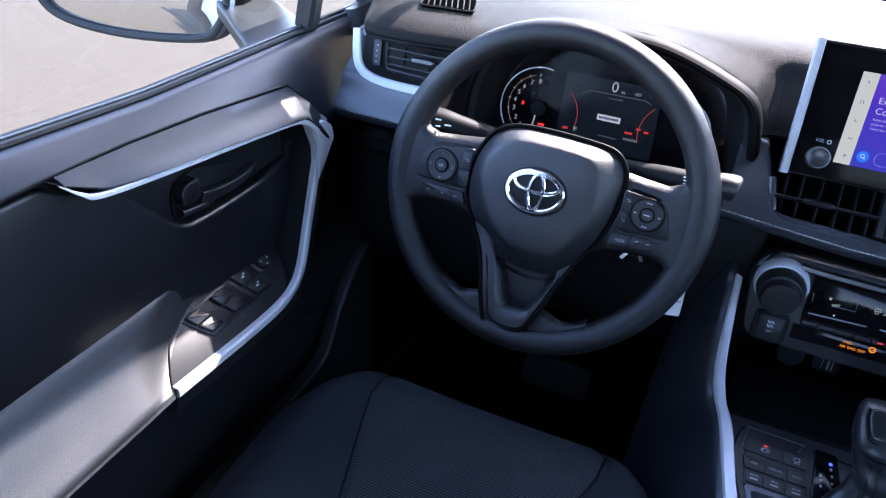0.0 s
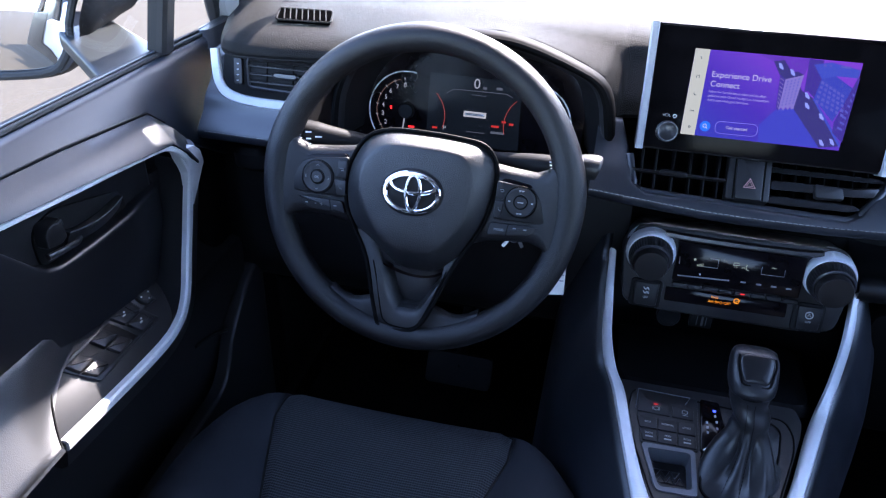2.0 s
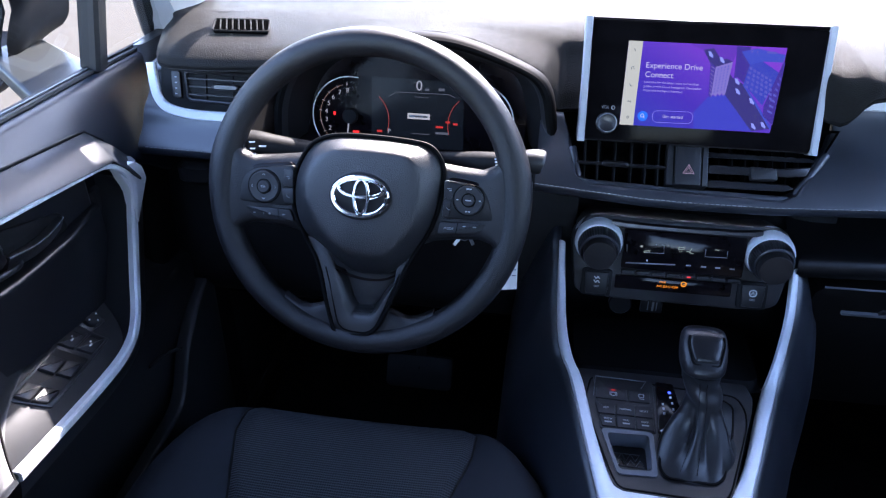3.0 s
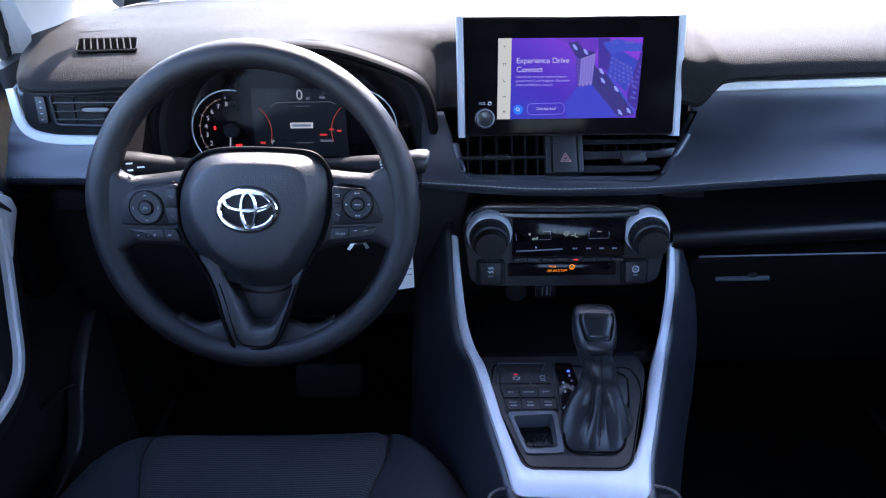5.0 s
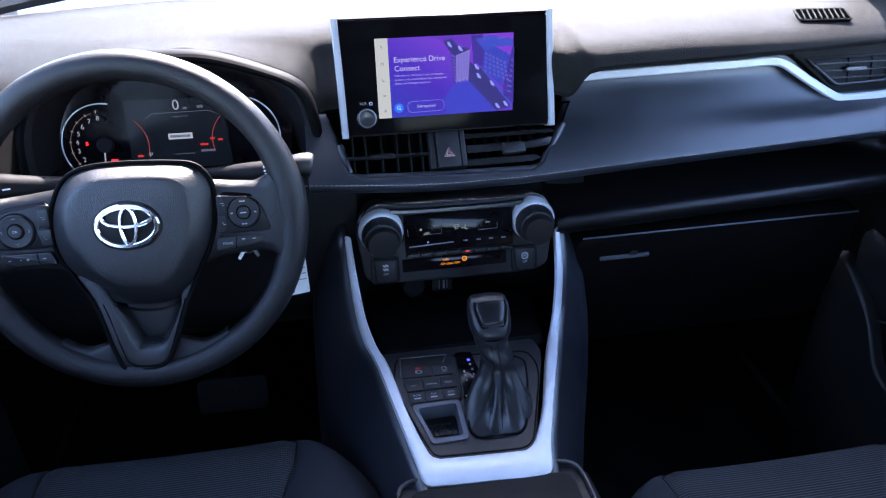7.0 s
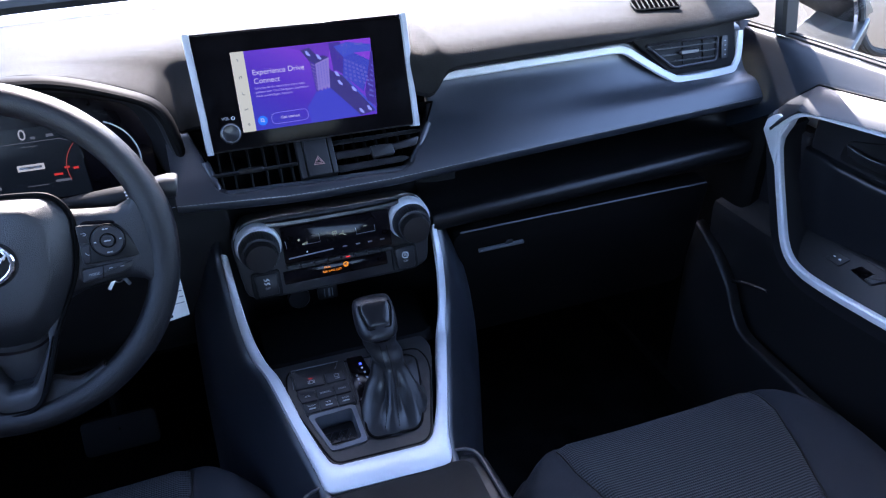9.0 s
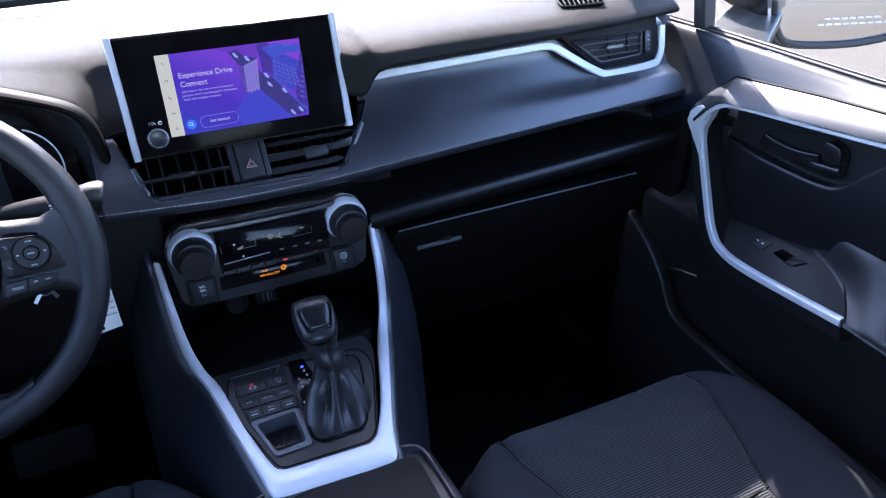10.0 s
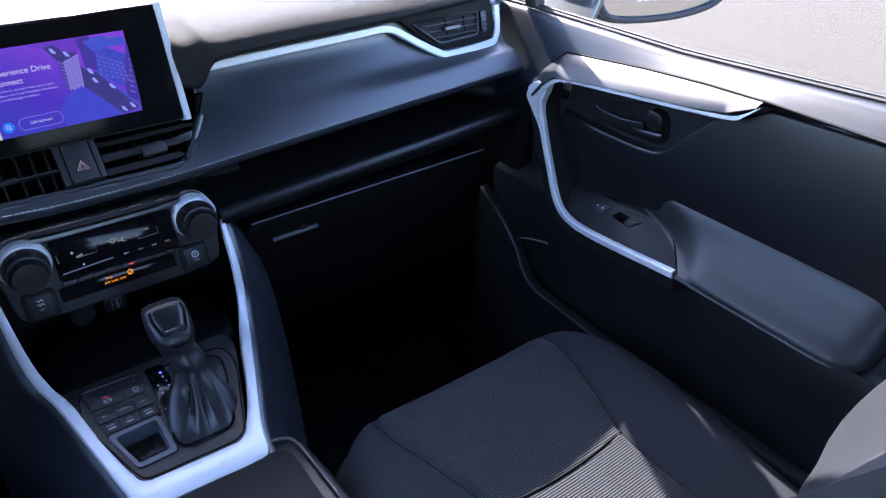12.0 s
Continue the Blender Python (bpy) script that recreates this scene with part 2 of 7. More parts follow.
def text(name, fr, a, b, c, size, words, material, parent, label="", align="CENTER"):
    """Lettering on a plane, as a mesh."""
    cu = bpy.data.curves.new(name, "FONT")
    cu.body, cu.size, cu.align_x, cu.align_y, cu.extrude = words, size, align, "CENTER", 0.0001
    tmp = bpy.data.objects.new(name, cu)
    scene.collection.objects.link(tmp)
    me = bpy.data.meshes.new_from_object(tmp.evaluated_get(bpy.context.evaluated_depsgraph_get()))
    bpy.data.objects.remove(tmp)
    m = Matrix.Translation(fr.at(a, b, c)) @ Matrix((fr.u, fr.v, fr.n)).transposed().to_4x4()
    bm = bmesh.new()
    bm.from_mesh(me)
    bm.transform(m)
    return part(name, bm, material, parent, label, flat=True)


def lerp(table, x):
    """A value from rows of (x, value), joined by straight lines."""
    return float(np.interp(x, [r[0] for r in table], [r[1] for r in table]))


def spread(a, b, n):
    return [a + (b - a) * k / (n - 1) for k in range(n)]


# ---- ground and body shell ----
GROUND_Z = -0.45


def ground():
    bm = bmesh.new()
    n = 40
    grid = {}
    for i in range(n + 1):
        for j in range(n + 1):
            f = lambda k: math.copysign(abs(2 * k / n - 1) ** 3 * 1500, k - n / 2)
            grid[i, j] = bm.verts.new((f(i), f(j), GROUND_Z))
    for i in range(n):
        for j in range(n):
            bm.faces.new((grid[i, j], grid[i + 1, j], grid[i + 1, j + 1], grid[i, j + 1]))
    tagged(part("ground", bm, TARMAC), "pale sunlit tarmac of a car park around the car", "ground", kind="structure")


ground()

# roof edges: the driver's rail, the passenger's rail, the header over the windshield
RAIL_L, RAIL_R, HEADER_Y, ROOF_Z = -0.60, 0.60, 0.13, 1.28


def shell():
    floor = bmesh.new()
    box(floor, (0, -0.75, -0.03), (1.5, 3.1, 0.06), bevel=0)
    tagged(part("floor", floor, CARPET), "black carpet of the car floor", "floor", kind="structure")
    bm = bmesh.new()
    box(bm, (0, 0.62, 0.35), (1.5, 0.05, 0.80), bevel=0)
    tagged(part("firewall", bm, CARPET), "black carpeted bulkhead behind the dashboard", "bulkhead", kind="structure")
    bm = bmesh.new()
    box(bm, (0, -2.3, 0.40), (1.5, 0.05, 0.85), bevel=0)
    tagged(part("wall_rear", bm, HARD), "dark inner rear wall of the car", "wall", kind="structure")
    bm = bmesh.new()
    box(bm, (0, (HEADER_Y - 2.3) / 2, ROOF_Z + 0.02), (RAIL_R - RAIL_L, HEADER_Y + 2.3, 0.04), bevel=0)
    tagged(part("ceiling", bm, ROOF_CLOTH), "pale blue-tinted cloth headliner of the car roof", "ceiling", kind="structure")
    bm = bmesh.new()
    skin(bm, [[Vector((x, -2.3, 0.80)), Vector((x * 0.84, -2.28, ROOF_Z + 0.01))] for x in spread(-0.73, 0.73, 5)], ring_closed=False)
    tagged(part("rear_window", bm, REAR_GLASS), "clear rear window out of view, letting in light from behind", "rear window", kind="structure")
    # windshield
    bm = bmesh.new()
    rings = []
    for k in range(9):
        t = k / 8
        half = 0.70 - 0.07 * t
        rings.append([Vector((x, 0.60 - 0.47 * t - 0.12 * (x / 0.7) ** 2, 0.80 + 0.48 * t)) for x in spread(-half, half, 13)])
    skin(bm, rings, ring_closed=False)
    ws = tagged(part("windshield", bm, SHIELD), "clear curved windshield over the dashboard", "windshield", kind="structure")
    ws.visible_shadow = False
    # cowl in front of the windshield, seen as a dark line
    bm = bmesh.new()
    sweep(bm, [(x, 0.63 - 0.13 * (x / 0.7) ** 2 - (0.10 if abs(x) > 0.6 else 0) * (abs(x) - 0.6) / 0.1, 0.815) for x in spread(-0.70, 0.70, 25)], ring2(0.022, 8, 0.016), (0, 0, 1))
    tagged(part("trim", bm, RUBBER), "black rubber seal along the windshield base", "seal", kind="structure")
    bm = bmesh.new()
    box(bm, (0, 1.10, 0.74), (1.5, 0.9, 0.06), bevel=0.02)
    tagged(part("hood", bm, PAINT), "white painted bonnet in front of the windshield", "bonnet", kind="structure")


shell()


def pillars(s, rail):
    """Front pillar with its pale lining, sill rail and rear side of the body, on one side."""
    p = thing("pillar", (s * 0.72, 0.3, 0), "pale grey lined windshield pillar beside the dashboard", "pillar", "windshield pillars")
    base, top = Vector((s * 0.735, 0.20, 0.79)), Vector((rail + s * 0.02, 0.025, ROOF_Z + 0.02))
    bm = bmesh.new()
    path = [base.lerp(top, t) + Vector((0, -0.02 * math.sin(math.pi * t), -0.07 * math.sin(math.pi * min(1, max(0, t))))) for t in spread(0.0, 1, 14)]
    k = 0.050 if s < 0 else 0.034
    sweep(bm, path, [(-k, -0.03), (0.022 - k, -0.045), (k - 0.022, -0.045), (k, -0.03), (k, 0.03), (-k, 0.03)], (s * -0.6, -0.5, 0.6))
    part("lining", bm, HEADLINER, p)
    bm = bmesh.new()
    out = [q + Vector((s * k * 0.6, 0.03, 0.02)) for q in path]
    sweep(bm, out, ring2(k * 0.85, 10), (0, 0, 1))
    part("outer_pillar", bm, PAINT, p, "white painted outer pillar")
    bm = bmesh.new()
    sweep(bm, [q + (Vector((s * 0.030, -0.048, 0.0)) if s < 0 else Vector((0.005, -0.030, 0.0))) for q in path], ring2(0.014 if s < 0 else 0.010, 8), (0, 0, 1))
    part("seal", bm, RUBBER, p, "black rubber door seal")
    # unseen plate added in the windshield corner to shape the sun patches
    w3 = lambda x, z: Vector((x, 0.60 - 1.2 * (z - 0.80) - 0.10 * (x / 0.7) ** 2 - 0.02, z))
    corner = ((-0.66, 1.075), (-0.578, 1.07), (-0.572, 1.03), (-0.558, 1.018), (-0.538, 1.10), (-0.523, 1.20), (-0.53, 1.285), (-0.62, 1.285)) if s < 0 else ((0.69, 1.02), (0.668, 1.02), (0.646, 1.058), (0.622, 1.097), (0.572, 1.18), (0.56, 1.285), (0.64, 1.285))
    bm = bmesh.new()
    slab(bm, [w3(*q) for q in corner], (0, 0.012, 0.01), 0)
    part("sun_blocker", bm, HEADLINER, p)
    # body side behind the front door, up to the roof, with a rear window opening
    w = thing("body_side", (s * 0.74, -1.6, 0), "dark lined side of the car behind the front door", "car body", "car body sides")
    for nm, c, d in (("lower_wall", (s * 0.75, -1.66, 0.40), (0.05, 1.28, 0.86)), ("center_pillar", (s * 0.735, -0.93, 0.66), (0.07, 0.24, 1.26)), ("rear_pillar", (s * 0.73, -2.2, 0.95), (0.06, 0.25, 0.9))):
        bm = bmesh.new()
        box(bm, c, d, bevel=0.01)
        part(nm, bm, HARD, w)
    bm = bmesh.new()
    box(bm, (rail - s * 0.025, -1.15, ROOF_Z - 0.005), (0.05, 2.3, 0.05), bevel=0.02)
    part("roof_rail", bm, ROOF_CLOTH, w)
    bm = bmesh.new()
    skin(bm, [[Vector((s * 0.738, y, 0.82)), Vector((rail + s * 0.015, y, ROOF_Z))] for y in spread(-1.03, -2.1, 5)], ring_closed=False)
    part("rear_side_glass", bm, PRIVACY, w, "dark privacy glass out of view, dimming light from behind")
    # sill and door-opening seal at the floor
    bm = bmesh.new()
    box(bm, (s * 0.735, -0.35, 0.03), (0.08, 1.7, 0.10), bevel=0.02)
    part("door_sill", bm, HARD, w)
    bm = bmesh.new()
    box(bm, (s * 0.735, 0.33, 0.40), (0.06, 0.60, 0.80), bevel=0.02)
    part("kick_panel", bm, HARD, w)


pillars(-1, RAIL_L)
pillars(1, RAIL_R)


# shelf and lid colours are darkened to hold the footwell shade
SHADED_SHELF = mat("shaded_shelf", (0.006, 0.006, 0.0065), 0.33, grain=0.08, grain_scale=1100, spots=0.15, spec=0.35)
SLOT_SHADE = mat("slot_shade", (0.0015, 0.0015, 0.0016), 1.0, spec=0.0)
SHADED_PLASTIC = mat("shaded_plastic", (0.0042, 0.0040, 0.0040), 0.50, grain=0.10, grain_scale=1100, spots=0.2, spec=0.10)
TRAY_EDGE = mat("pale_edge", (0.10, 0.105, 0.115), 0.35, spots=0.05)


# ---- dashboard ----
def brow(x):
    return lerp([(-0.70, 0.060), (-0.681, 0.020), (-0.662, -0.030), (-0.642, -0.056), (-0.614, -0.059), (-0.573, -0.060), (-0.50, -0.050), (-0.465, -0.030), (-0.43, -0.002), (-0.40, 0.006), (-0.200, 0.007), (-0.172, 0.008), (-0.160, 0.008), (-0.150, 0.012), (0.128, 0.0), (0.138, -0.030), (0.150, -0.040), (0.165, -0.048), (0.18, -0.055), (0.295, -0.045), (0.45, -0.045), (0.591, -0.032), (0.70, -0.012)], x)


def dip(x):
    """How far the front of the top drops to follow the hood over the dials."""
    return lerp([(-0.50, 0.006), (-0.445, -0.002), (-0.375, -0.012), (-0.308, -0.0125), (-0.2643, -0.004), (-0.2121, 0.015), (-0.1795, 0.032), (-0.165, 0.053), (-0.157, 0.068), (-0.150, 0.066), (0.128, 0.040), (0.137, 0.0)], x)


def drop(x):
    return lerp([(-0.70, 0.018), (-0.50, 0.018), (-0.44, 0.006), (-0.172, 0.006), (-0.166, 0.016), (0.128, 0.016), (0.136, 0.060), (0.156, 0.062), (0.164, 0.056), (0.172, 0.038), (0.179, 0.028), (0.195, 0.026), (0.30, 0.026), (0.45, 0.022), (0.60, 0.020), (0.70, 0.020)], x)


def lift(x):
    return lerp([(-0.70, -0.010), (-0.5, -0.007), (0.0, 0.0), (0.7, 0.003)], x)


def stitch_y(x):
    return lerp([(-0.70, -0.066), (-0.18, -0.072), (0.0, -0.080), (0.10, -0.078), (0.35, -0.071), (0.70, -0.062)], x)


def stitch_z(x):
    return lerp([(-0.70, 0.703), (-0.35, 0.700), (-0.18, 0.694), (-0.05, 0.687), (0.09, 0.687), (0.35, 0.698), (0.70, 0.713)], x)


def dashboard():
    d = thing("dashboard", (0, 0.2, 0.3), "black grained vinyl dashboard with silver trim and stitched pad", "dashboard")
    xs = sorted(set(spread(-0.690, 0.695, 70) + [-0.668, -0.650, -0.622, -0.50, -0.465, -0.43, -0.40, -0.2643, -0.2121, -0.190, -0.1795, -0.172, -0.165, -0.160, -0.157, -0.150, 0.128, 0.134, 0.139, 0.144, 0.150, 0.156, 0.162, 0.167, 0.172, 0.178, 0.185]))
    # grained top
    bm = bmesh.new()
    rings, under = [], []
    for x in xs:
        b, k = brow(x), lift(x)
        bow = -0.12 * (x / 0.7) ** 2
        e, w = dip(x), drop(x)
        edge = 0.845 + k - e - w
        g = min(1.0, max(0.0, (e + w - 0.034) / 0.030))
        f = [e * 0.12, e * 0.48 + w * 0.12, e * 0.84 + w * 0.46]
        if x > 0.12:
            f = [0.0, 0.003 + 0.006 * g, 0.012 + 0.012 * g]
        rings.append(smooth([(x, 0.61 + bow, 0.785), (x, 0.38 + bow, 0.822), (x, 0.20 + bow * 0.5, 0.842 + k), (x, 0.09, 0.847 + k - f[0]), (x, b + 0.045, 0.845 + k - f[1]), (x, b + 0.013, 0.845 + k - f[2]), (x, b + 0.002, edge + 0.002), (x, b, edge - 0.001)], 4))
        under.append(smooth([(x, b, edge - 0.001), (x, b + 0.002, edge - 0.005), (x, b + 0.012, edge - 0.008), (x, max(b + 0.06, 0.05), edge - 0.010 + e * 0.1)], 3))
    skin(bm, rings, ring_closed=False)
    part("upper_pad", bm, VINYL, d, "grey-black grained vinyl top, pale in the sun", sharp=60)
    # underside in a darker plastic, which paints the shade below the brow
    bm = bmesh.new()
    skin(bm, under, ring_closed=False)
    part("brow_underside", bm, DARK, d)
    # soft stitched face: full height beside the centre vents, cut down to a lip under them
    top_of = lambda x: lerp([(-0.178, 0.758), (-0.150, 0.756), (-0.1385, 0.7310), (-0.1300, 0.7050), (-0.1150, 0.6975), (0.107, 0.6935), (0.123, 0.7005), (0.1565, 0.7375), (0.164, 0.752), (0.172, 0.80)], x)
    for x0, x1, steps in ((-0.690, -0.548, 30), (-0.178, 0.690, 150)):
        bm = bmesh.new()
        rings = []
        for x in sorted(spread(x0, x1, steps) + ([-0.150, -0.1385, -0.130, -0.115, 0.107, 0.123, 0.1565, 0.164, 0.172] if x1 > 0 else [])):
            y, z, k = stitch_y(x), stitch_z(x), lift(x)
            n = -0.020 if x < -0.4 else 0.0
            full = lerp([(-0.4, 0.006), (-0.3, 0.0), (0.17, 0.0), (0.26, 0.008), (0.36, 0.007), (0.56, 0.0)], x)
            row = smooth([(x, 0.06, 0.808 + k), (x, 0.022 + n, 0.800 + k), (x, 0.014 + n, 0.790 + k), (x, 0.008 + n, 0.770 + k), (x, -0.012 + n * 0.8 - full, 0.742), (x, y + 0.022, z + 0.022), (x, y + 0.004, z + 0.006), (x, y, z - 0.002), (x, y + 0.006, z - 0.012), (x, y + 0.03, z - 0.018), (x, 0.03, z - 0.022)], 5)
            if x0 > -0.2 and top_of(x) < 0.799:
                t = top_of(x)
                hi = [p for p in row[:36] if p.z > t]
                cut = row[len(hi) - 1].lerp(row[len(hi)], (row[len(hi) - 1].z - t) / (row[len(hi) - 1].z - row[len(hi)].z)) if hi else row[0]
                row = [cut + Vector((0, 0.0005 * (len(hi) - j), 0)) for j in range(len(hi))] + row[len(hi):]
            rings.append(row)
        skin(bm, rings, ring_closed=False)
        part("stitched_pad", bm, SOFT_PAD, d, "dark soft pad with pale stitching", sharp=50)
    # stitching
    bm = bmesh.new()
    x = -0.68
    while x < 0.68:
        p, q = ((u, stitch_y(u) + 0.0002, stitch_z(u) + 0.0008) for u in (x, x + 0.0042))
        tube(bm, [p, ((p[0] + q[0]) / 2, p[1] - 0.0008, p[2] + 0.0008), q], 0.00036, 4)
        x += 0.0062
    tagged(part("stitching", bm, THREAD, d, "pale grey double-run stitching"), kind="stuff")
    # silver trim on both ends
    for s in (1, -1):
        f = lambda x, z: Vector((s * x, (0.002 if s > 0 else -0.020) + 0.3 * (z - 0.79), z))
        pts = [f(0.176, 0.788), f(0.30, 0.791), f(0.40, 0.7930), f(0.458, 0.7942), f(0.478, 0.7895), f(0.495, 0.7795), f(0.545, 0.7500), f(0.575, 0.7405), f(0.655, 0.744), f(0.670, 0.752), f(0.677, 0.770), f(0.679, 0.800)] if s > 0 else [f(0.553, 0.739), f(0.580, 0.739), f(0.625, 0.740), f(0.655, 0.746), f(0.668, 0.758), f(0.673, 0.775), f(0.676, 0.800)]
        bm = bmesh.new()
        path = smooth(pts, 5)
        sweep(bm, path, [(-0.0062, -0.002), (0.0062, -0.002), (0.0062, 0.002), (0.0045, 0.0042), (-0.0045, 0.0042), (-0.0062, 0.002)], (0, -1, 0.3), scale=(lambda t: 0.92) if s > 0 else None)
        part("trim_strip", bm, SILVER, d, "satin silver trim strip")
        # vent and its housing inside the loop of the strip
        fr = Frame((s * (0.585 if s > 0 else 0.578), 0.0035 if s > 0 else -0.0185, 0.777 if s > 0 else 0.773), (1, 0, 0), (0, 0.3, 1))
        m = lambda pts: [(s * a, b) for a, b in pts]
        house = m([(-0.095, 0.024), (-0.06, 0.040), (0.084, 0.040), (0.088, -0.020), (0.078, -0.029), (-0.022, -0.031), (-0.04, -0.022)])
        plate("vent_housing", fr, house, 0.0055, 0.004, DARK, d)
        v = plate("air_vent", fr, m([(-0.076, 0.016), (0.050, 0.017), (0.047, -0.017), (-0.028, -0.020)]), 0.0066, 0.003, DARK, d, "black louvred air vent")
        bm = bmesh.new()
        tube(bm, rounded([fr.at(a, b, 0.009) for a, b in m([(-0.077, 0.0165), (0.051, 0.0175), (0.048, -0.0175), (-0.029, -0.0205)])], 0.006), 0.0020, 8, closed=True, up=fr.n)
        part("vent_frame", bm, SATIN, v)
        for k, (b, a0, a1) in enumerate(((0.009, -0.062, 0.049), (-0.001, -0.050, 0.048), (-0.011, -0.038, 0.047))):
            bm = bmesh.new()
            box(bm, fr.at(s * (a0 + a1) / 2, b, 0.008), (a1 - a0, 0.0022, 0.006), fr, 0.0008)
            part("slat", bm, SATIN, v)
        for a in (-0.012, 0.024):
            bm = bmesh.new()
            box(bm, fr.at(s * a, -0.001, 0.0075), (0.0012, 0.033, 0.003), fr, 0.0004)
            part("cross_slat", bm, DARK, v)
        bm = bmesh.new()
        box(bm, fr.at(s * -0.004, 0.0005, 0.012), (0.034, 0.0085, 0.006), fr, 0.002)
        part("vent_tab", bm, SATIN, v)
        wheel = plate("thumb_wheel", fr, m([(0.0585, 0.017), (0.0705, 0.017), (0.0690, -0.016), (0.0570, -0.016)]), 0.0095, 0.004, HARD, d, round_to=0.003)
        for b in (0.010, 0.003, -0.004, -0.011):
            bar("mark", fr, s * 0.0625, b, s * 0.0652, b, 0.0099, 0.0013, DIM_PRINT, wheel)
    # defroster grilles on the top; a flat black plate paints the dark slots
    for s, cx, cy, cz in ((1, 0.5300, 0.0215, 0.8488), (-1, -0.5660, 0.0260, 0.8398)):
        fr = Frame((cx, cy, cz), (1, s * -0.08, 0), (0, 1, 0.13))
        out = [(-0.038, -0.0175), (0.031, -0.0175), (0.038, 0.0175), (-0.031, 0.0175)]
        v = plate("defroster_vent", fr, [(s * a, b) for a, b in out], 0.0010, 0.004, SLOT_SHADE, d, "slatted black defroster vent")
        bm = bmesh.new()
        tube(bm, rounded([fr.at(s * a * 1.05, b * 1.06, 0.0008) for a, b in out], 0.006), 0.0014, 8, closed=True, up=fr.n)
        part("vent_rim", bm, VINYL, v)
        for k in range(8):
            a = -0.030 + k * 0.0079
            bm = bmesh.new()
            p, q = fr.at(s * (a - 0.003), -0.0168, 0.0014), fr.at(s * (a + 0.007), 0.0168, 0.0014)
            tube(bm, [p, q], 0.0011, 6)
            part("slat", bm, VINYL, v)
    # perforated speaker cover towards the corner of the windshield
    fr = Frame((-0.598, 0.150, 0.8345), (1, 0.04, 0.012), (0, 1, -0.08))
    sp = plate("speaker_grille", fr, [(-0.035, -0.055), (0.055, -0.045), (0.062, 0.070), (-0.050, 0.070)], -0.0005, 0.004, VINYL, d, "finely perforated speaker cover", round_to=0.008)
    bm = bmesh.new()
    for i in range(17):
        for j in range(22):
            a, b = -0.034 + i * 0.0055 + (j % 2) * 0.0027, -0.042 + j * 0.005
            c = fr.at(a, b, -0.0001)
            vs = [bm.verts.new(c + fr.u * x + fr.v * y) for x, y in ring2(0.0013, 5)]
            bm.faces.new(vs)
    tagged(part("perforations", bm, DARK, sp), kind="stuff")
    # passenger side: open shelf, ledge and glove box
    bm = bmesh.new()
    rings = []
    for x in spread(0.150, 0.690, 30):
        z, e = stitch_z(x), lerp([(0.15, 0.03), (0.20, 0.0), (0.615, 0.0), (0.66, 0.05), (0.69, 0.055)], x)
        lz = 0.608 + 0.022 * (x - 0.17) / 0.45
        rings.append(smooth([(x, 0.03, z - 0.020), (x, 0.06 - e, z - 0.035), (x, 0.055 - e, lz + 0.02), (x, 0.0 - e * 0.3, lz + 0.006), (x, -0.050, lz + 0.006), (x, -0.063, lz - 0.002), (x, -0.062, lz - 0.016), (x, -0.045, lz - 0.030), (x, -0.015, lz - 0.036), (x, 0.03, lz - 0.038)], 4))
    skin(bm, rings, ring_closed=False)
    part("shelf", bm, SHADED_SHELF, d, "hard black open shelf with a rounded ledge")
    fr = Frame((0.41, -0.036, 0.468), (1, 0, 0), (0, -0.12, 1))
    g = plate("glove_box_lid", fr, [(-0.225, -0.115), (0.222, -0.105), (0.225, 0.110), (-0.225, 0.098)], 0, 0.03, SHADED_PLASTIC, d, "hard black glove box lid", bevel=0.006, round_to=0.02)
    latch = Frame((0.2632, -0.0455, 0.5290), (1, 0, 0.01), (0, -0.12, 1))
    plate("latch", latch, [(-0.037, -0.0022), (0.037, -0.0022), (0.037, 0.0026), (-0.037, 0.0022)], 0.003, 0.006, TRAY_EDGE, g, "pale latch slot edge")
    plate("lock", latch, [(0.006, 0.004), (0.018, 0.004), (0.018, 0.009), (0.010, 0.009)], 0.003, 0.004, SATIN, g)
    # pale bead above the lid; its colour paints the lit seam
    bm = bmesh.new()
    tube(bm, [fr.at(a, 0.1005 + 0.027 * (a + 0.225) * 0.5, 0.001) for a in spread(-0.215, 0.215, 12)], 0.0014, 6)
    part("lid_highlight", bm, TRAY_EDGE, g)
    # driver side knee panel
    bm = bmesh.new()
    rings = []
    for x in spread(-0.690, -0.120, 24):
        rings.append(smooth([(x, 0.02, 0.682), (x, 0.0, 0.668), (x, -0.010, 0.64), (x, -0.022, 0.56), (x, -0.012, 0.47), (x, 0.06, 0.40), (x, 0.2, 0.38)], 4))
    skin(bm, rings, ring_closed=False)
    part("knee_panel", bm, DARK, d, "hard black knee panel under the column")
    bm = bmesh.new()
    box(bm, (-0.635, -0.028, 0.655), (0.05, 0.03, 0.035), bevel=0.008)
    part("knee_shelf", bm, DARK, d)
    bm = bmesh.new()
    rings = [smooth([(x, 0.03, 0.66), (x, 0.02, 0.56), (x, 0.045, 0.46), (x, 0.05, 0.30), (x, 0.3, 0.1)], 4) for x in (-0.16, 0.0, 0.215)]
    skin(bm, rings, ring_closed=False)
    part("center_backing", bm, DARK, d)
    # under side that closes the dashboard towards the bulkhead
    bm = bmesh.new()
    box(bm, (0, 0.36, 0.37), (1.38, 0.52, 0.02), bevel=0)
    part("under_cover", bm, CARPET, d)
    return d


dashboard()


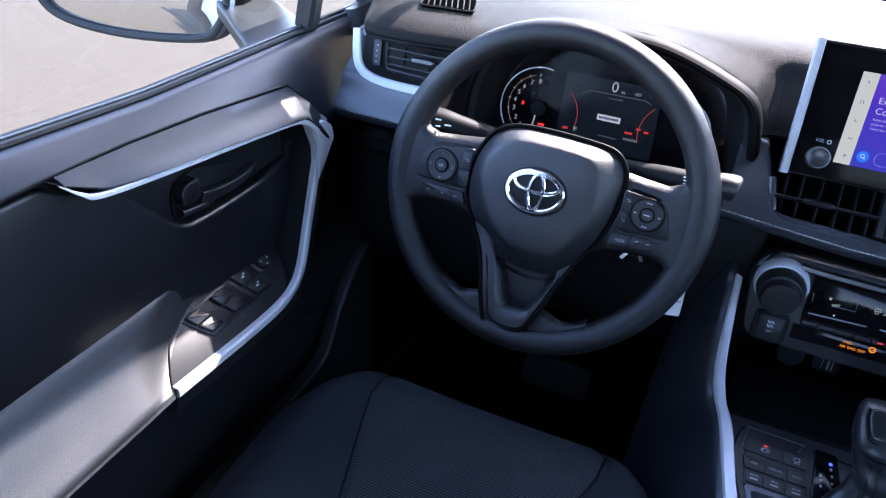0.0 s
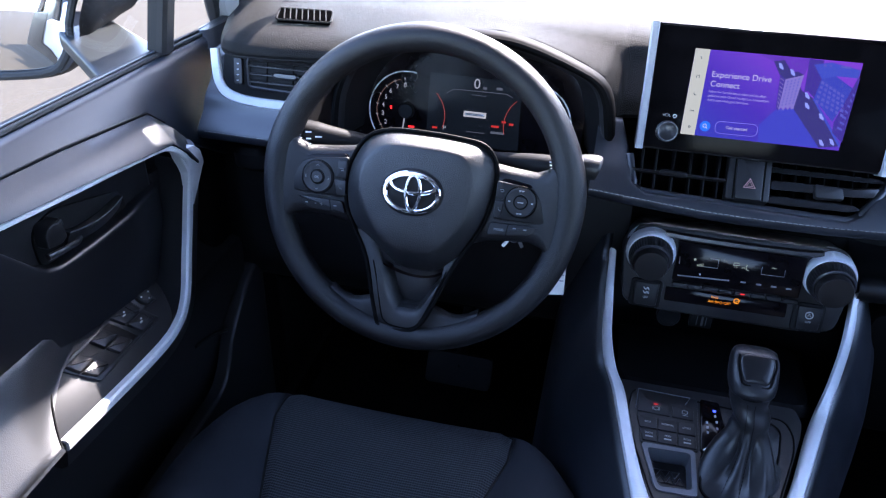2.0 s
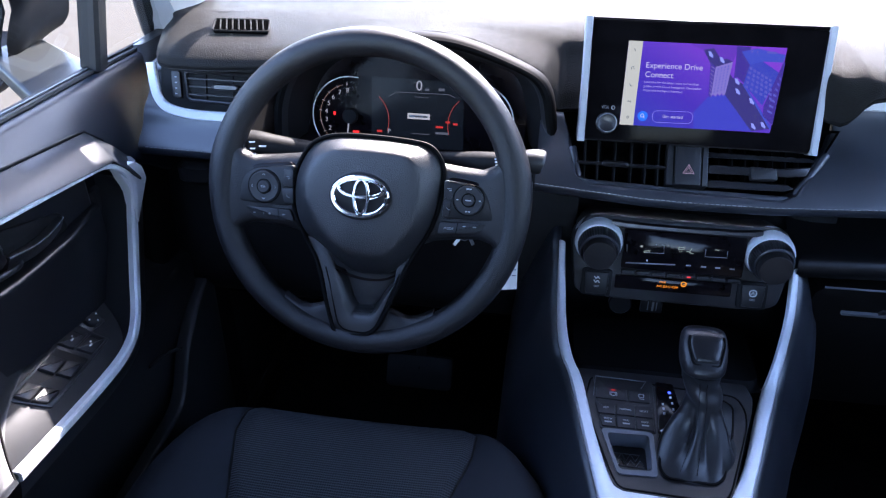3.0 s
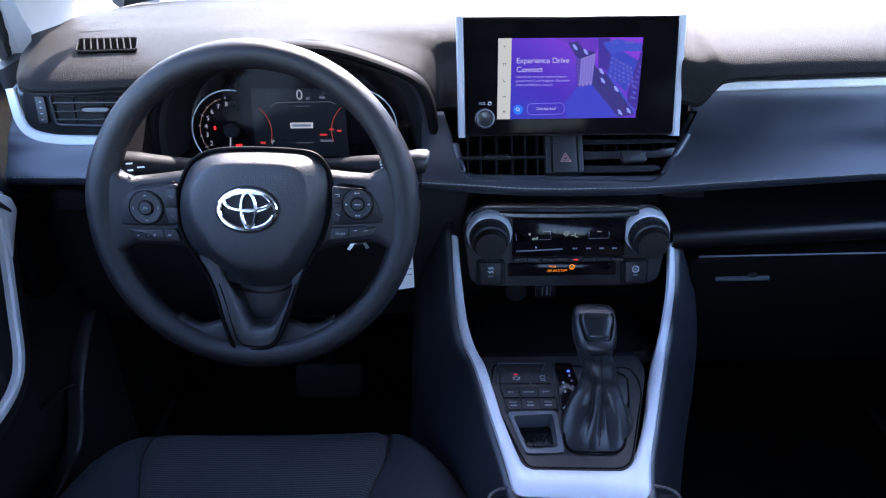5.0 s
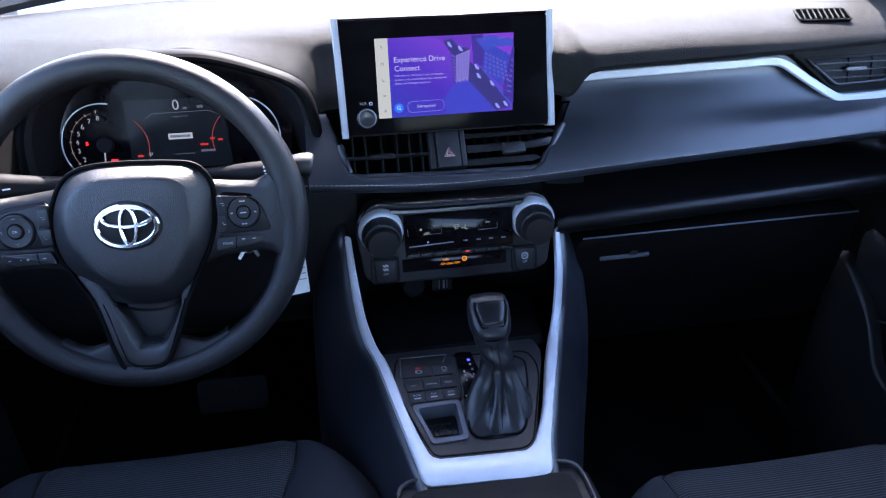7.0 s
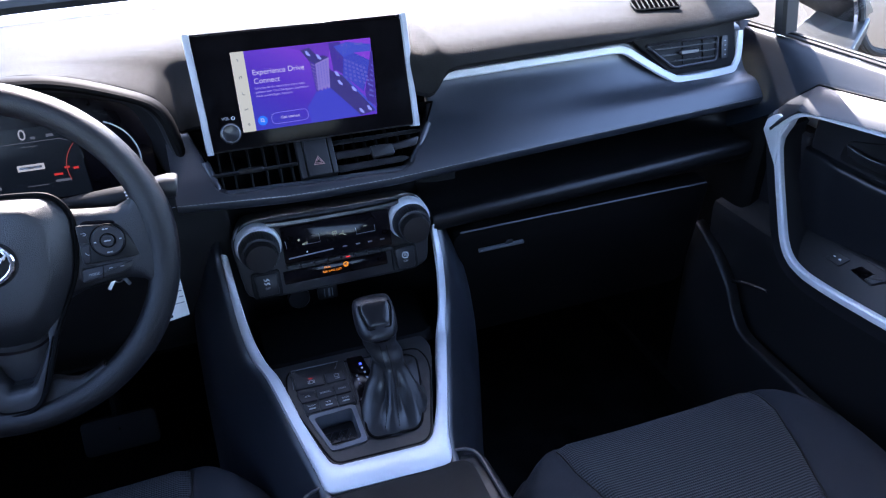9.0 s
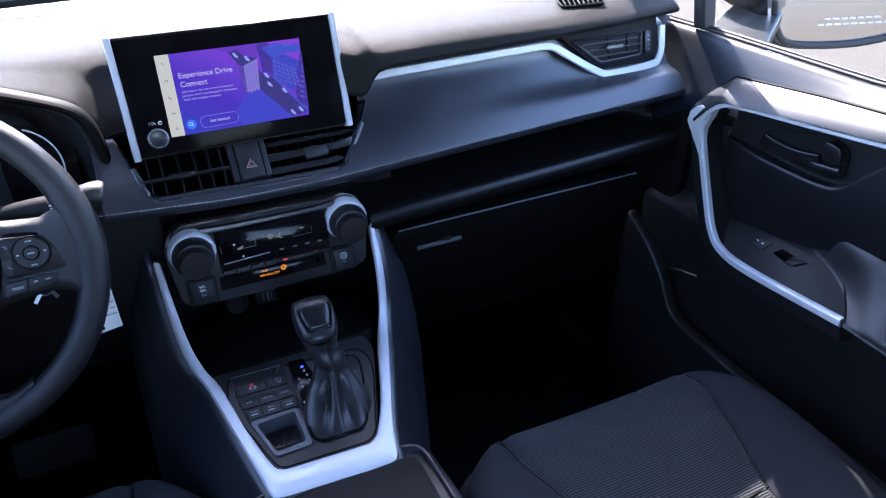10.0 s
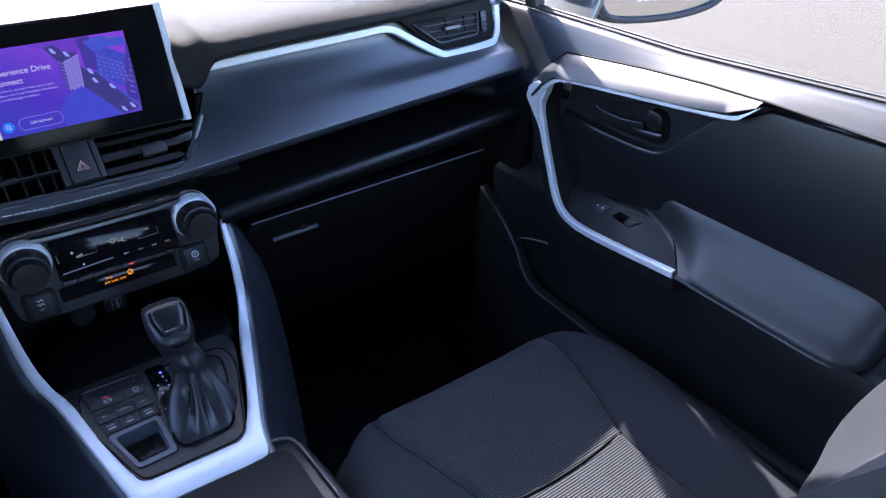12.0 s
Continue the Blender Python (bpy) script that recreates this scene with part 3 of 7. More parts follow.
def center_vents():
    v = thing("center_air_vents", (0, -0.04, 0.70), "black centre air vents with a hazard switch between them", "air vent")
    fr = Frame((0.002, -0.040, 0.722), (1, 0, 0), (0, 0.9, 1))
    # deep well behind the louvres, its shade deepened by a near-black colour
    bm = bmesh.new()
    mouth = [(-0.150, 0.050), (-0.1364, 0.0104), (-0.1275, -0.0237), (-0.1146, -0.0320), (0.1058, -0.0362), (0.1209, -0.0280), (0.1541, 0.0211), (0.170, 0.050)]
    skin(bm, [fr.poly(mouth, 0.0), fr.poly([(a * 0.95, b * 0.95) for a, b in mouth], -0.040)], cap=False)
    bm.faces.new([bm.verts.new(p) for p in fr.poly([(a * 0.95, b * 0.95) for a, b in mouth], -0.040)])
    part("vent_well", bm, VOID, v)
    # rounded soft border of the mouth
    bm = bmesh.new()
    sweep(bm, smooth([fr.at(a, b, 0.0) for a, b in mouth[1:-1]], 5), [(-0.003, -0.020), (0.006, -0.020), (0.006, -0.001), (0.004, 0.0015), (0.001, 0.0022), (-0.002, 0.0010), (-0.003, -0.003)], fr.n)
    part("vent_surround", bm, SOFT_PAD, v, sharp=60)
    # left vent: upright vanes behind one thin bar
    for a in (-0.1220, -0.1060, -0.0860, -0.0665, -0.0500, -0.0345):
        bm = bmesh.new()
        box(bm, fr.at(a, -0.002, -0.014), (0.0020, 0.058, 0.022), fr, 0.0008)
        part("vane", bm, DARK, v)
    bm = bmesh.new()
    box(bm, fr.at(-0.0800, -0.0090, -0.001), (0.1060, 0.0026, 0.010), fr, 0.0010)
    part("louvre", bm, SATIN, v)
    bm = bmesh.new()
    box(bm, fr.at(-0.0862, -0.0100, 0.005), (0.0310, 0.0066, 0.010), fr, 0.0030)
    part("vent_tab", bm, HARD, v)
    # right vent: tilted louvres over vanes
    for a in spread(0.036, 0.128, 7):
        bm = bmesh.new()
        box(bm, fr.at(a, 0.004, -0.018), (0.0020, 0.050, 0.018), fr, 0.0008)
        # darker than the left vanes: shade inside this vent is in the colour
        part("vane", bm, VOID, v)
    for pts, c in (([(0.0222, 0.0160), (0.1420, 0.0160), (0.1460, 0.0110), (0.0222, 0.0095)], -0.008), ([(0.0222, -0.0034), (0.107, -0.0028), (0.1375, 0.0020), (0.1310, -0.0100), (0.1120, -0.0118), (0.0222, -0.0136)], 0.003), ([(0.0222, -0.0210), (0.1130, -0.0205), (0.1205, -0.0245), (0.1090, -0.0285), (0.0222, -0.0300)], 0.000)):
        bm = bmesh.new()
        slab(bm, rounded(fr.poly(pts, c), 0.0025), fr.n * -0.010 + fr.v * 0.004, 0.0014)
        part("louvre", bm, SATIN, v)
    bm = bmesh.new()
    slab(bm, rounded(fr.poly([(0.0670, -0.0030), (0.0965, -0.0035), (0.0990, -0.0175), (0.0685, -0.0190)], 0.0095), 0.003), fr.n * -0.008, 0.002)
    part("vent_tab", bm, HARD, v)
    # hazard switch in its upright housing
    plate("switch_housing", fr, [(-0.0262, 0.028), (0.0212, 0.028), (0.0216, -0.0300), (-0.0265, -0.0312)], 0.0045, 0.016, HARD, v, round_to=0.003, bevel=0.002)
    for a in (-0.0185, 0.0142):
        bar("switch_gap", fr, a, 0.026, a, -0.0305, 0.0048, 0.0016, VOID, v)
    b = plate("hazard_switch", fr, [(-0.0170, 0.026), (0.0126, 0.026), (0.0128, -0.0300), (-0.0172, -0.0304)], 0.0070, 0.008, KEYCAP, v, "black hazard switch with a pink triangle", round_to=0.003, bevel=0.0018)
    bm = bmesh.new()
    tube(bm, [fr.at(-0.0016 + 0.0064 * x, -0.0118 + 0.0064 * y, 0.0073) for x, y in ((-1, -0.72), (1, -0.72), (0, 0.95))], 0.0009, 4, closed=True, up=fr.n)
    tube(bm, [fr.at(-0.0016 + 0.0034 * x, -0.0122 + 0.0034 * y, 0.0073) for x, y in ((-1, -0.72), (1, -0.72), (0, 0.95))], 0.0006, 4, closed=True, up=fr.n)
    part("triangle", bm, mat("pink_print", (0.66, 0.36, 0.34), 0.6), b)


center_vents()


def touch_screen():
    s = thing("touch_screen", (0.003, 0.0, 0.74), "glossy black touch screen with silver sides, showing a purple city", "touch screen")
    t = radians(22)
    fr = Frame((0.0035, -0.017, 0.808), (1, 0, 0), (0, math.sin(t), math.cos(t)))
    plate("housing", fr, [(-0.1365, -0.070), (0.1335, -0.070), (0.1375, 0.069), (-0.1355, 0.071)], -0.002, 0.03, SATIN, s, bevel=0.004, round_to=0.006)
    plate("front_glass", fr, [(-0.131, -0.068), (0.128, -0.068), (0.131, 0.067), (-0.130, 0.069)], 0.0012, 0.006, SCREEN_GLASS, s, bevel=0.0012, round_to=0.004)
    bm = bmesh.new()
    tube(bm, [fr.at(a, 0.0695, -0.0008) for a in spread(-0.130, 0.131, 30)], 0.0022, 16, up=fr.n)
    part("top_edge", bm, GLOSS, s, "glossy black top edge")
    for side in (-1, 1):
        bm = bmesh.new()
        path = [fr.at(side * a + (0.001 if side < 0 else -0.0005), b, 0.0) for a, b in ((0.1325, -0.0715), (0.1335, 0.0), (0.1350, 0.0715))]
        sweep(bm, path, [(-0.0042, -0.016), (0.0042, -0.016), (0.0042, 0.002), (0.003, 0.0042), (-0.003, 0.0042), (-0.0042, 0.002)], fr.n)
        part("side_trim", bm, SCREEN_TRIM, s, "satin silver side trim")
    # lit picture: bar of icons, purple sky, streets and towers
    pic = glow("picture", (0.1, 0.03, 0.4), 0.112)
    nt = pic.node_tree
    co, sep, ramp = nt.nodes.new("ShaderNodeTexCoord"), nt.nodes.new("ShaderNodeSeparateXYZ"), nt.nodes.new("ShaderNodeValToRGB")
    add = nt.nodes.new("ShaderNodeMath")
    add.operation = "MULTIPLY_ADD"
    add.inputs[1].default_value = 0.9
    nt.links.new(co.outputs["Generated"], sep.inputs[0])
    nt.links.new(sep.outputs["Z"], add.inputs[0])
    nt.links.new(sep.outputs["X"], add.inputs[2])
    e = ramp.color_ramp.elements
    e[0].position, e[0].color = 0.15, (0.035, 0.035, 0.36, 1)
    e[1].position, e[1].color = 1.35 / 2, (0.10, 0.035, 0.42, 1)
    for pos, col in ((0.45, (0.055, 0.022, 0.36, 1)), (0.9, (0.17, 0.04, 0.48, 1))):
        k = e.new(pos)
        k.color = col
    half = nt.nodes.new("ShaderNodeMath")
    half.operation = "MULTIPLY"
    half.inputs[1].default_value = 0.62
    nt.links.new(add.outputs[0], half.inputs[0])
    nt.links.new(half.outputs[0], ramp.inputs["Fac"])
    nt.links.new(ramp.outputs["Color"], nt.nodes["Principled BSDF"].inputs["Emission Color"])
    l, r, b, tp = -0.0885, 0.0872, -0.0495, 0.0462
    disp = plate("display", fr, [(l, b), (0.0812, b + 0.0006), (r, tp), (l + 0.0012, tp)], 0.0022, 0.0015, pic, s, "lit display with a purple and blue city picture", bevel=0)
    plate("icon_bar", fr, [(l, b), (l + 0.0158, b), (l + 0.0172, tp), (l + 0.0012, tp)], 0.0027, 0.0005, glow("icon_bar", (0.58, 0.60, 0.52), 0.088), disp, "pale cream bar of small icons", bevel=0)
    ink = glow("icon_ink", (0.10, 0.13, 0.15), 0.0947)
    icons = (((-0.001, 0.001), (0.0, 0.0016), (0.0008, -0.0014)), ((-0.0014, -0.0016), (-0.0014, 0.0014), (0.0014, 0.0018), (0.0014, -0.0012)), ((-0.0014, 0.0014), (-0.0010, -0.0006), (0.0004, -0.0014), (0.0016, -0.0012)), ((-0.0018, -0.0010), (-0.0016, 0.0010), (0.0, -0.0002), (0.0016, 0.0010), (0.0018, -0.0010)), ((-0.0012, 0.0), (0.0, 0.0014), (0.0012, 0.0), (0.0, -0.0014), (-0.0012, 0.0)))
    for pts, v in zip(icons, (0.036, 0.0155, -0.0035, -0.0225, -0.0405)):
        bm = bmesh.new()
        tube(bm, [fr.at(l + 0.0086 + x, v + y, 0.0030) for x, y in pts], 0.0004, 4, up=fr.n)
        part("icon", bm, ink, disp)
    white = glow("picture_text", (0.62, 0.60, 0.86), 0.085)
    faint = glow("picture_small_text", (0.42, 0.38, 0.78), 0.09)
    text("title", fr, -0.0657, 0.0196, 0.003, 0.0091, "Experience Drive", white, disp, align="LEFT")
    text("title", fr, -0.0655, 0.0092, 0.003, 0.0091, "Connect", white, disp, align="LEFT")
    for k, words in enumerate(("Subscribe for the latest route and location", "guidance with Cloud Navigation, Destination", "Assist and Intelligent Assistant.")):
        text("small_text", fr, -0.0657, 0.0008 - k * 0.0047, 0.003, 0.0036, words, faint, disp, align="LEFT")
    bm = bmesh.new()
    tube(bm, rounded([fr.at(x, y, 0.003) for x, y in ((-0.0520, -0.0445), (-0.0065, -0.0438), (-0.0065, -0.0305), (-0.0520, -0.0312))], 0.0066), 0.00030, 4, closed=True, up=fr.n)
    part("button_outline", bm, glow("outline", (0.20, 0.18, 0.66), 0.10), disp)
    text("button_text", fr, -0.0290, -0.0373, 0.003, 0.0050, "Get started", white, disp)
    bm = bmesh.new()
    slab(bm, disc(fr, -0.0630, -0.0382, 0.0058, c=0.003), fr.n * -0.0003, 0)
    ic = part("search_icon", bm, glow("icon_blue", (0.02, 0.15, 0.72), 0.12), disp, flat=True)
    bm = bmesh.new()
    tube(bm, disc(fr, -0.0635, -0.0377, 0.0019, n=12, c=0.0034), 0.0004, 4, closed=True, up=fr.n)
    tube(bm, [fr.at(-0.0621, -0.0391, 0.0034), fr.at(-0.0606, -0.0406, 0.0034)], 0.0004, 4)
    part("search_glass", bm, white, ic)
    hues = {"face": glow("tower_face", (0.21, 0.17, 0.50), 0.10), "side": glow("tower_side", (0.045, 0.025, 0.24), 0.11), "road": glow("street", (0.035, 0.028, 0.16), 0.11), "car": glow("toy_car", (0.22, 0.26, 0.66), 0.12), "deep": glow("block", (0.035, 0.045, 0.34), 0.12), "top": glow("block_top", (0.045, 0.065, 0.42), 0.11), "lit": glow("window_rows", (0.085, 0.085, 0.42), 0.11), "kerb": glow("pavement_glow", (0.045, 0.050, 0.44), 0.105), "haze": glow("purple_haze", (0.12, 0.035, 0.42), 0.10)}
    flat = lambda name, pts, hue, c: plate(name, fr, pts, c, 0.0002, hues[hue], disp, bevel=0)
    flat("picture_ground", [(0.0263, -0.0088), (0.0603, -0.0480), (-0.004, -0.0490), (-0.006, -0.030), (0.0081, -0.0120)], "kerb", 0.00235)
    flat("picture_sky", [(-0.020, tp - 0.0002), (0.036, tp - 0.0002), (0.030, 0.026), (0.006, 0.0262), (-0.0035, 0.0395)], "haze", 0.00235)
    flat("picture_street", [(-0.0029, 0.0399), (0.0080, 0.0420), (0.0318, 0.0110), (0.0457, 0.0036), (0.0805, -0.0440), (0.0603, -0.0480), (0.0263, -0.0088)], "road", 0.0026)
    flat("picture_kerb", [(0.0440, 0.0036), (0.0465, 0.0040), (0.0812, -0.0420), (0.0805, -0.0455)], "top", 0.0027)
    flat("picture_block", [(0.0330, 0.0455), (0.0480, 0.0455), (0.0470, 0.0130), (0.0340, 0.0105)], "side", 0.0027)
    flat("picture_block", [(0.0385, 0.0400), (0.0558, 0.0440), (0.0865, 0.0383), (0.0850, 0.0300), (0.0629, 0.0300), (0.0490, 0.0257)], "top", 0.0029)
    flat("picture_block", [(0.0385, 0.0400), (0.0490, 0.0257), (0.0452, 0.0050), (0.0370, 0.0120)], "side", 0.0029)
    flat("picture_block", [(0.0490, 0.0257), (0.0629, 0.0300), (0.0830, 0.0180), (0.0683, -0.0185), (0.0450, 0.0045)], "deep", 0.0030)
    flat("picture_block", [(0.0870, 0.0300), (0.0850, 0.0300), (0.0700, -0.0190), (0.0705, -0.0300), (0.0825, -0.0400)], "side", 0.0031)
    for i in range(6):
        for j in range(5):
            a = 0.0492 + 0.0045 * i + 0.0009 * j * (i - 2) * 0.3
            q = 0.0240 - 0.0024 * i - 0.0052 * j
            if q > 0.0045 - (a - 0.045) * 1.0:
                flat("picture_window", [(a, q), (a + 0.0032, q - 0.0012), (a + 0.0030, q - 0.0042), (a - 0.0001, q - 0.0028)], "lit", 0.0033)
    for j in range(7):
        q = -0.0230 + 0.0062 * j
        flat("picture_window", [(0.0745 + 0.0014 * j, q), (0.0800 + 0.0008 * j, q - 0.0022), (0.0800 + 0.0008 * j, q - 0.0044), (0.0745 + 0.0014 * j, q - 0.0024)], "lit", 0.0033)
    flat("picture_tower", [(0.0060, 0.0265), (0.0123, 0.0217), (0.0109, -0.0125), (0.0081, -0.0105)], "side", 0.0032)
    flat("picture_tower", [(0.0060, 0.0265), (0.0235, 0.0312), (0.0303, 0.0280), (0.0123, 0.0217)], "road", 0.0032)
    flat("picture_tower", [(0.0123, 0.0217), (0.0303, 0.0280), (0.0263, -0.0088), (0.0240, -0.0100), (0.0225, -0.0070), (0.0205, -0.0110), (0.0180, -0.0080), (0.0160, -0.0118), (0.0130, -0.0090), (0.0109, -0.0125)], "face", 0.0033)
    for j in range(8):
        bar("picture_window", fr, 0.0066 + 0.0003 * j, 0.0225 - 0.0042 * j, 0.0114 - 0.0001 * j, 0.0195 - 0.0042 * j, 0.0034, 0.0008, hues["face"], disp)
    for i in range(4):
        for j in range(9):
            a, q = 0.0145 + 0.0036 * i - 0.00016 * j, 0.0200 + 0.0012 * i - 0.0032 * j
            flat("picture_window", [(a, q), (a + 0.0014, q + 0.0005), (a + 0.0014, q - 0.0011), (a, q - 0.0016)], "lit", 0.0035)
    for a, q in ((0.0345, 0.0100), (0.0365, -0.0010), (0.0530, -0.0110), (0.0585, -0.0390), (0.0690, -0.0370), (0.0150, 0.0330), (0.0020, 0.0385)):
        flat("picture_car", [(a, q), (a + 0.0030, q - 0.0004), (a + 0.0062, q - 0.0052), (a + 0.0058, q - 0.0072), (a + 0.0018, q - 0.0052)], "car", 0.0034)
    for a, w in ((0.0480, 0.0030), (0.0545, 0.0018), (0.0655, 0.0105)):
        bar("status_bar", fr, a, 0.0402, a + w, 0.0400, 0.0036, 0.0024, hues["lit"], disp)
    # volume knob
    bm = bmesh.new()
    skin(bm, [disc(fr, -0.1035, -0.0485, r, c=c, n=32) for r, c in ((0.0125, 0.001), (0.0125, 0.003), (0.0112, 0.004), (0.0108, 0.012), (0.0098, 0.0135), (0.0086, 0.0128))])
    k = part("volume_knob", bm, SATIN, s, "black ribbed volume knob")
    bm = bmesh.new()
    tube(bm, disc(fr, -0.1035, -0.0485, 0.0104, c=0.0128, n=32), 0.0006, 5, closed=True, up=fr.n)
    part("knob_ring", bm, GREY_PRINT, k)
    text("print", fr, -0.1065, -0.0305, 0.0016, 0.0048, "VOL", DIM_PRINT, s)
    bm = bmesh.new()
    tube(bm, disc(fr, -0.0975, -0.0305, 0.0019, c=0.0016, n=12), 0.00035, 4, closed=True, up=fr.n)
    part("power_icon", bm, PRINT, s)


touch_screen()


# ---- instrument cluster ----
def instrument_cluster():
    c = thing("instrument_cluster", (-0.36, 0.02, 0.70), "hooded instrument cluster with a rev counter and a dark display", "instrument cluster")
    fr = Frame((-0.364, 0.030, 0.75), (1, 0, 0), (0, 0.25, 1))
    arch = [(-0.525, 0.690), (-0.520, 0.755), (-0.495, 0.805), (-0.445, 0.837), (-0.375, 0.850), (-0.308, 0.8505), (-0.2643, 0.843), (-0.2121, 0.824), (-0.1795, 0.807), (-0.165, 0.786), (-0.158, 0.755), (-0.151, 0.715), (-0.148, 0.685)]
    flat = smooth([(x, 0, z) for x, z in arch], 6)
    mid = Vector((-0.345, 0, 0.745))

    def ring(y, inset, drop=0.0):
        out = []
        for i, p in enumerate(flat):
            d = (mid - p)
            q = p + d.normalized() * inset
            out.append(Vector((q.x, y + 0.10 * max(0, 0.80 - p.z) * -0.4, q.z - drop)))
        return out

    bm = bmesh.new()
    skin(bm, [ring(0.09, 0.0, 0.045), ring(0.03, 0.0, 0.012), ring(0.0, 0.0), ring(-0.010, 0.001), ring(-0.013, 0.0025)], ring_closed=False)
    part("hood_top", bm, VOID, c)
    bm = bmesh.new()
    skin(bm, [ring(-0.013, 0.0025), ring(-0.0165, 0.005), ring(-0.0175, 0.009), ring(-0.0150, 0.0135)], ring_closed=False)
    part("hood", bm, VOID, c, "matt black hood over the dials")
    bm = bmesh.new()
    skin(bm, [ring(-0.0150, 0.0135), ring(-0.0125, 0.0165), ring(-0.0060, 0.0190)], ring_closed=False)
    part("inner_bezel", bm, SATIN, c, "satin grey inner bezel")
    bm = bmesh.new()
    skin(bm, [ring(-0.0060, 0.0190), ring(0.014, 0.030), ring(0.030, 0.038), ring(0.050, 0.046)], ring_closed=False)
    part("inner_wall", bm, BUTTON, c)
    plate("face", fr, [(-0.155, -0.09), (0.165, -0.09), (0.17, 0.03), (0.13, 0.068), (-0.10, 0.075), (-0.15, 0.04)], -0.004, 0.01, GLOSS, c, bevel=0)
    plate("display", fr, [(-0.037, -0.060), (0.088, -0.060), (0.084, 0.028), (-0.037, 0.030)], -0.001, 0.002, PANEL_LIT, c, "dark blue-black display", bevel=0)
    # rev counter
    dial = plate("rev_counter", fr, [(-0.0655 + x, -0.0235 + y) for x, y in ring2(0.052, 40)], -0.002, 0.001, GLOSS, c, bevel=0)
    bm = bmesh.new()
    tube(bm, [fr.at(-0.0655 + 0.0515 * math.cos(a), -0.0235 + 0.0515 * math.sin(a), 0.001) for a in spread(radians(78), radians(215), 30)], 0.0008, 6, up=fr.n)
    part("dial_ring", bm, PRINT, dial, "pale silver dial rim")
    bm = bmesh.new()
    tube(bm, [fr.at(-0.0655 + 0.0415 * math.cos(a), -0.0235 + 0.0415 * math.sin(a), 0.0) for a in spread(radians(105), radians(225), 24)], 0.00035, 4, up=fr.n)
    part("scale", bm, glow("scale_lit", (0.8, 0.55, 0.45), 0.02), dial)
    for k, ang in zip(range(8, 0, -1), (97, 116, 135, 153, 172, 191, 212, 232)):
        a = radians(ang)
        text("numeral", fr, -0.0655 + 0.0335 * math.cos(a), -0.0235 + 0.0335 * math.sin(a), 0.0, 0.0085, str(k), WHITE_LIT, dial)
        bar("tick", fr, -0.0655 + 0.040 * math.cos(a), -0.0235 + 0.040 * math.sin(a), -0.0655 + 0.0435 * math.cos(a), -0.0235 + 0.0435 * math.sin(a), 0.0, 0.0008, WHITE_LIT, dial)
    bm = bmesh.new()
    skin(bm, [disc(fr, -0.0655, -0.0235, r, c=h, n=24) for r, h in ((0.0105, -0.001), (0.0105, 0.004), (0.009, 0.006))])
    part("needle_hub", bm, DARK, dial)
    bm = bmesh.new()
    tube(bm, [fr.at(-0.0655, -0.0215, 0.005), fr.at(-0.0695, -0.0575, 0.004)], 0.0010, 5)
    part("needle", bm, WHITE_LIT, dial, "white needle")
    for a, b, w, h in ((-0.0875, -0.021, 0.0030, 0.0045), (-0.058, -0.044, 0.0085, 0.0028)):
        bm = bmesh.new()
        box(bm, fr.at(a, b, 0.0), (w, h, 0.0006), fr, 0.0002)
        part("warning_lamp", bm, RED, dial, "small red warning lamp")
    # display figures
    text("speed", fr, 0.0265, 0.0205, 0.0005, 0.018, "0", WHITE_LIT, c)
    bar("figure_bar", fr, 0.0345, 0.0165, 0.0400, 0.0165, 0.0005, 0.003, DIM_LIT, c)
    bar("figure_bar", fr, 0.0520, 0.0175, 0.0600, 0.0175, 0.0005, 0.0035, DIM_LIT, c)
    text("clock", fr, 0.074, 0.0185, 0.0005, 0.008, "11:", DIM_LIT, c)
    text("gear_letter", fr, -0.0125, -0.0405, 0.0005, 0.0085, "P", WHITE_LIT, c)
    bm = bmesh.new()
    tube(bm, [fr.at(a, b, 0.0005) for a, b in ((-0.012, 0.006), (-0.004, 0.0115), (0.066, 0.0120), (0.074, 0.0085))], 0.0004, 4, up=fr.n)
    part("frame_line", bm, DIM_LIT, c)
    bar("frame_line", fr, 0.018, -0.0415, 0.042, -0.0415, 0.0005, 0.0008, DIM_LIT, c)
    bar("frame_line", fr, 0.020, 0.0065, 0.040, 0.0065, 0.0005, 0.0008, DIM_LIT, c)
    bm = bmesh.new()
    box(bm, fr.at(0.027, -0.0185, 0.0005), (0.030, 0.0075, 0.0006), fr, 0.0002)
    msg = part("message_box", bm, glow("message", (0.75, 0.78, 0.80), 0.0568), c, "pale grey message box")
    bar("text_bar", fr, 0.0145, -0.0185, 0.0390, -0.0185, 0.0012, 0.0028, GREY_PRINT, msg)
    for s0, cx, r in ((1, -0.055, 0.042), (-1, 0.108, 0.042)):
        bm = bmesh.new()
        tube(bm, [fr.at(cx + s0 * r * math.cos(a), -0.027 + r * math.sin(a), 0.0005) for a in spread(radians(-18), radians(48), 14)], 0.0005, 4, up=fr.n)
        part("red_arc", bm, glow("red_line", (0.8, 0.12, 0.10), 0.0341), c)
    for a, b, w in ((-0.0255, -0.041, 0.007), (0.055, -0.031, 0.010), (0.066, -0.024, 0.006), (0.076, -0.026, 0.006)):
        bar("warning_mark", fr, a - w / 2, b, a + w / 2, b, 0.0006, 0.0026, glow("red_mark", (0.9, 0.05, 0.04), 0.0606), c)
    bar("figure_bar", fr, 0.050, -0.039, 0.068, -0.039, 0.0006, 0.003, DIM_LIT, c)
    # right-hand gauge
    bm = bmesh.new()
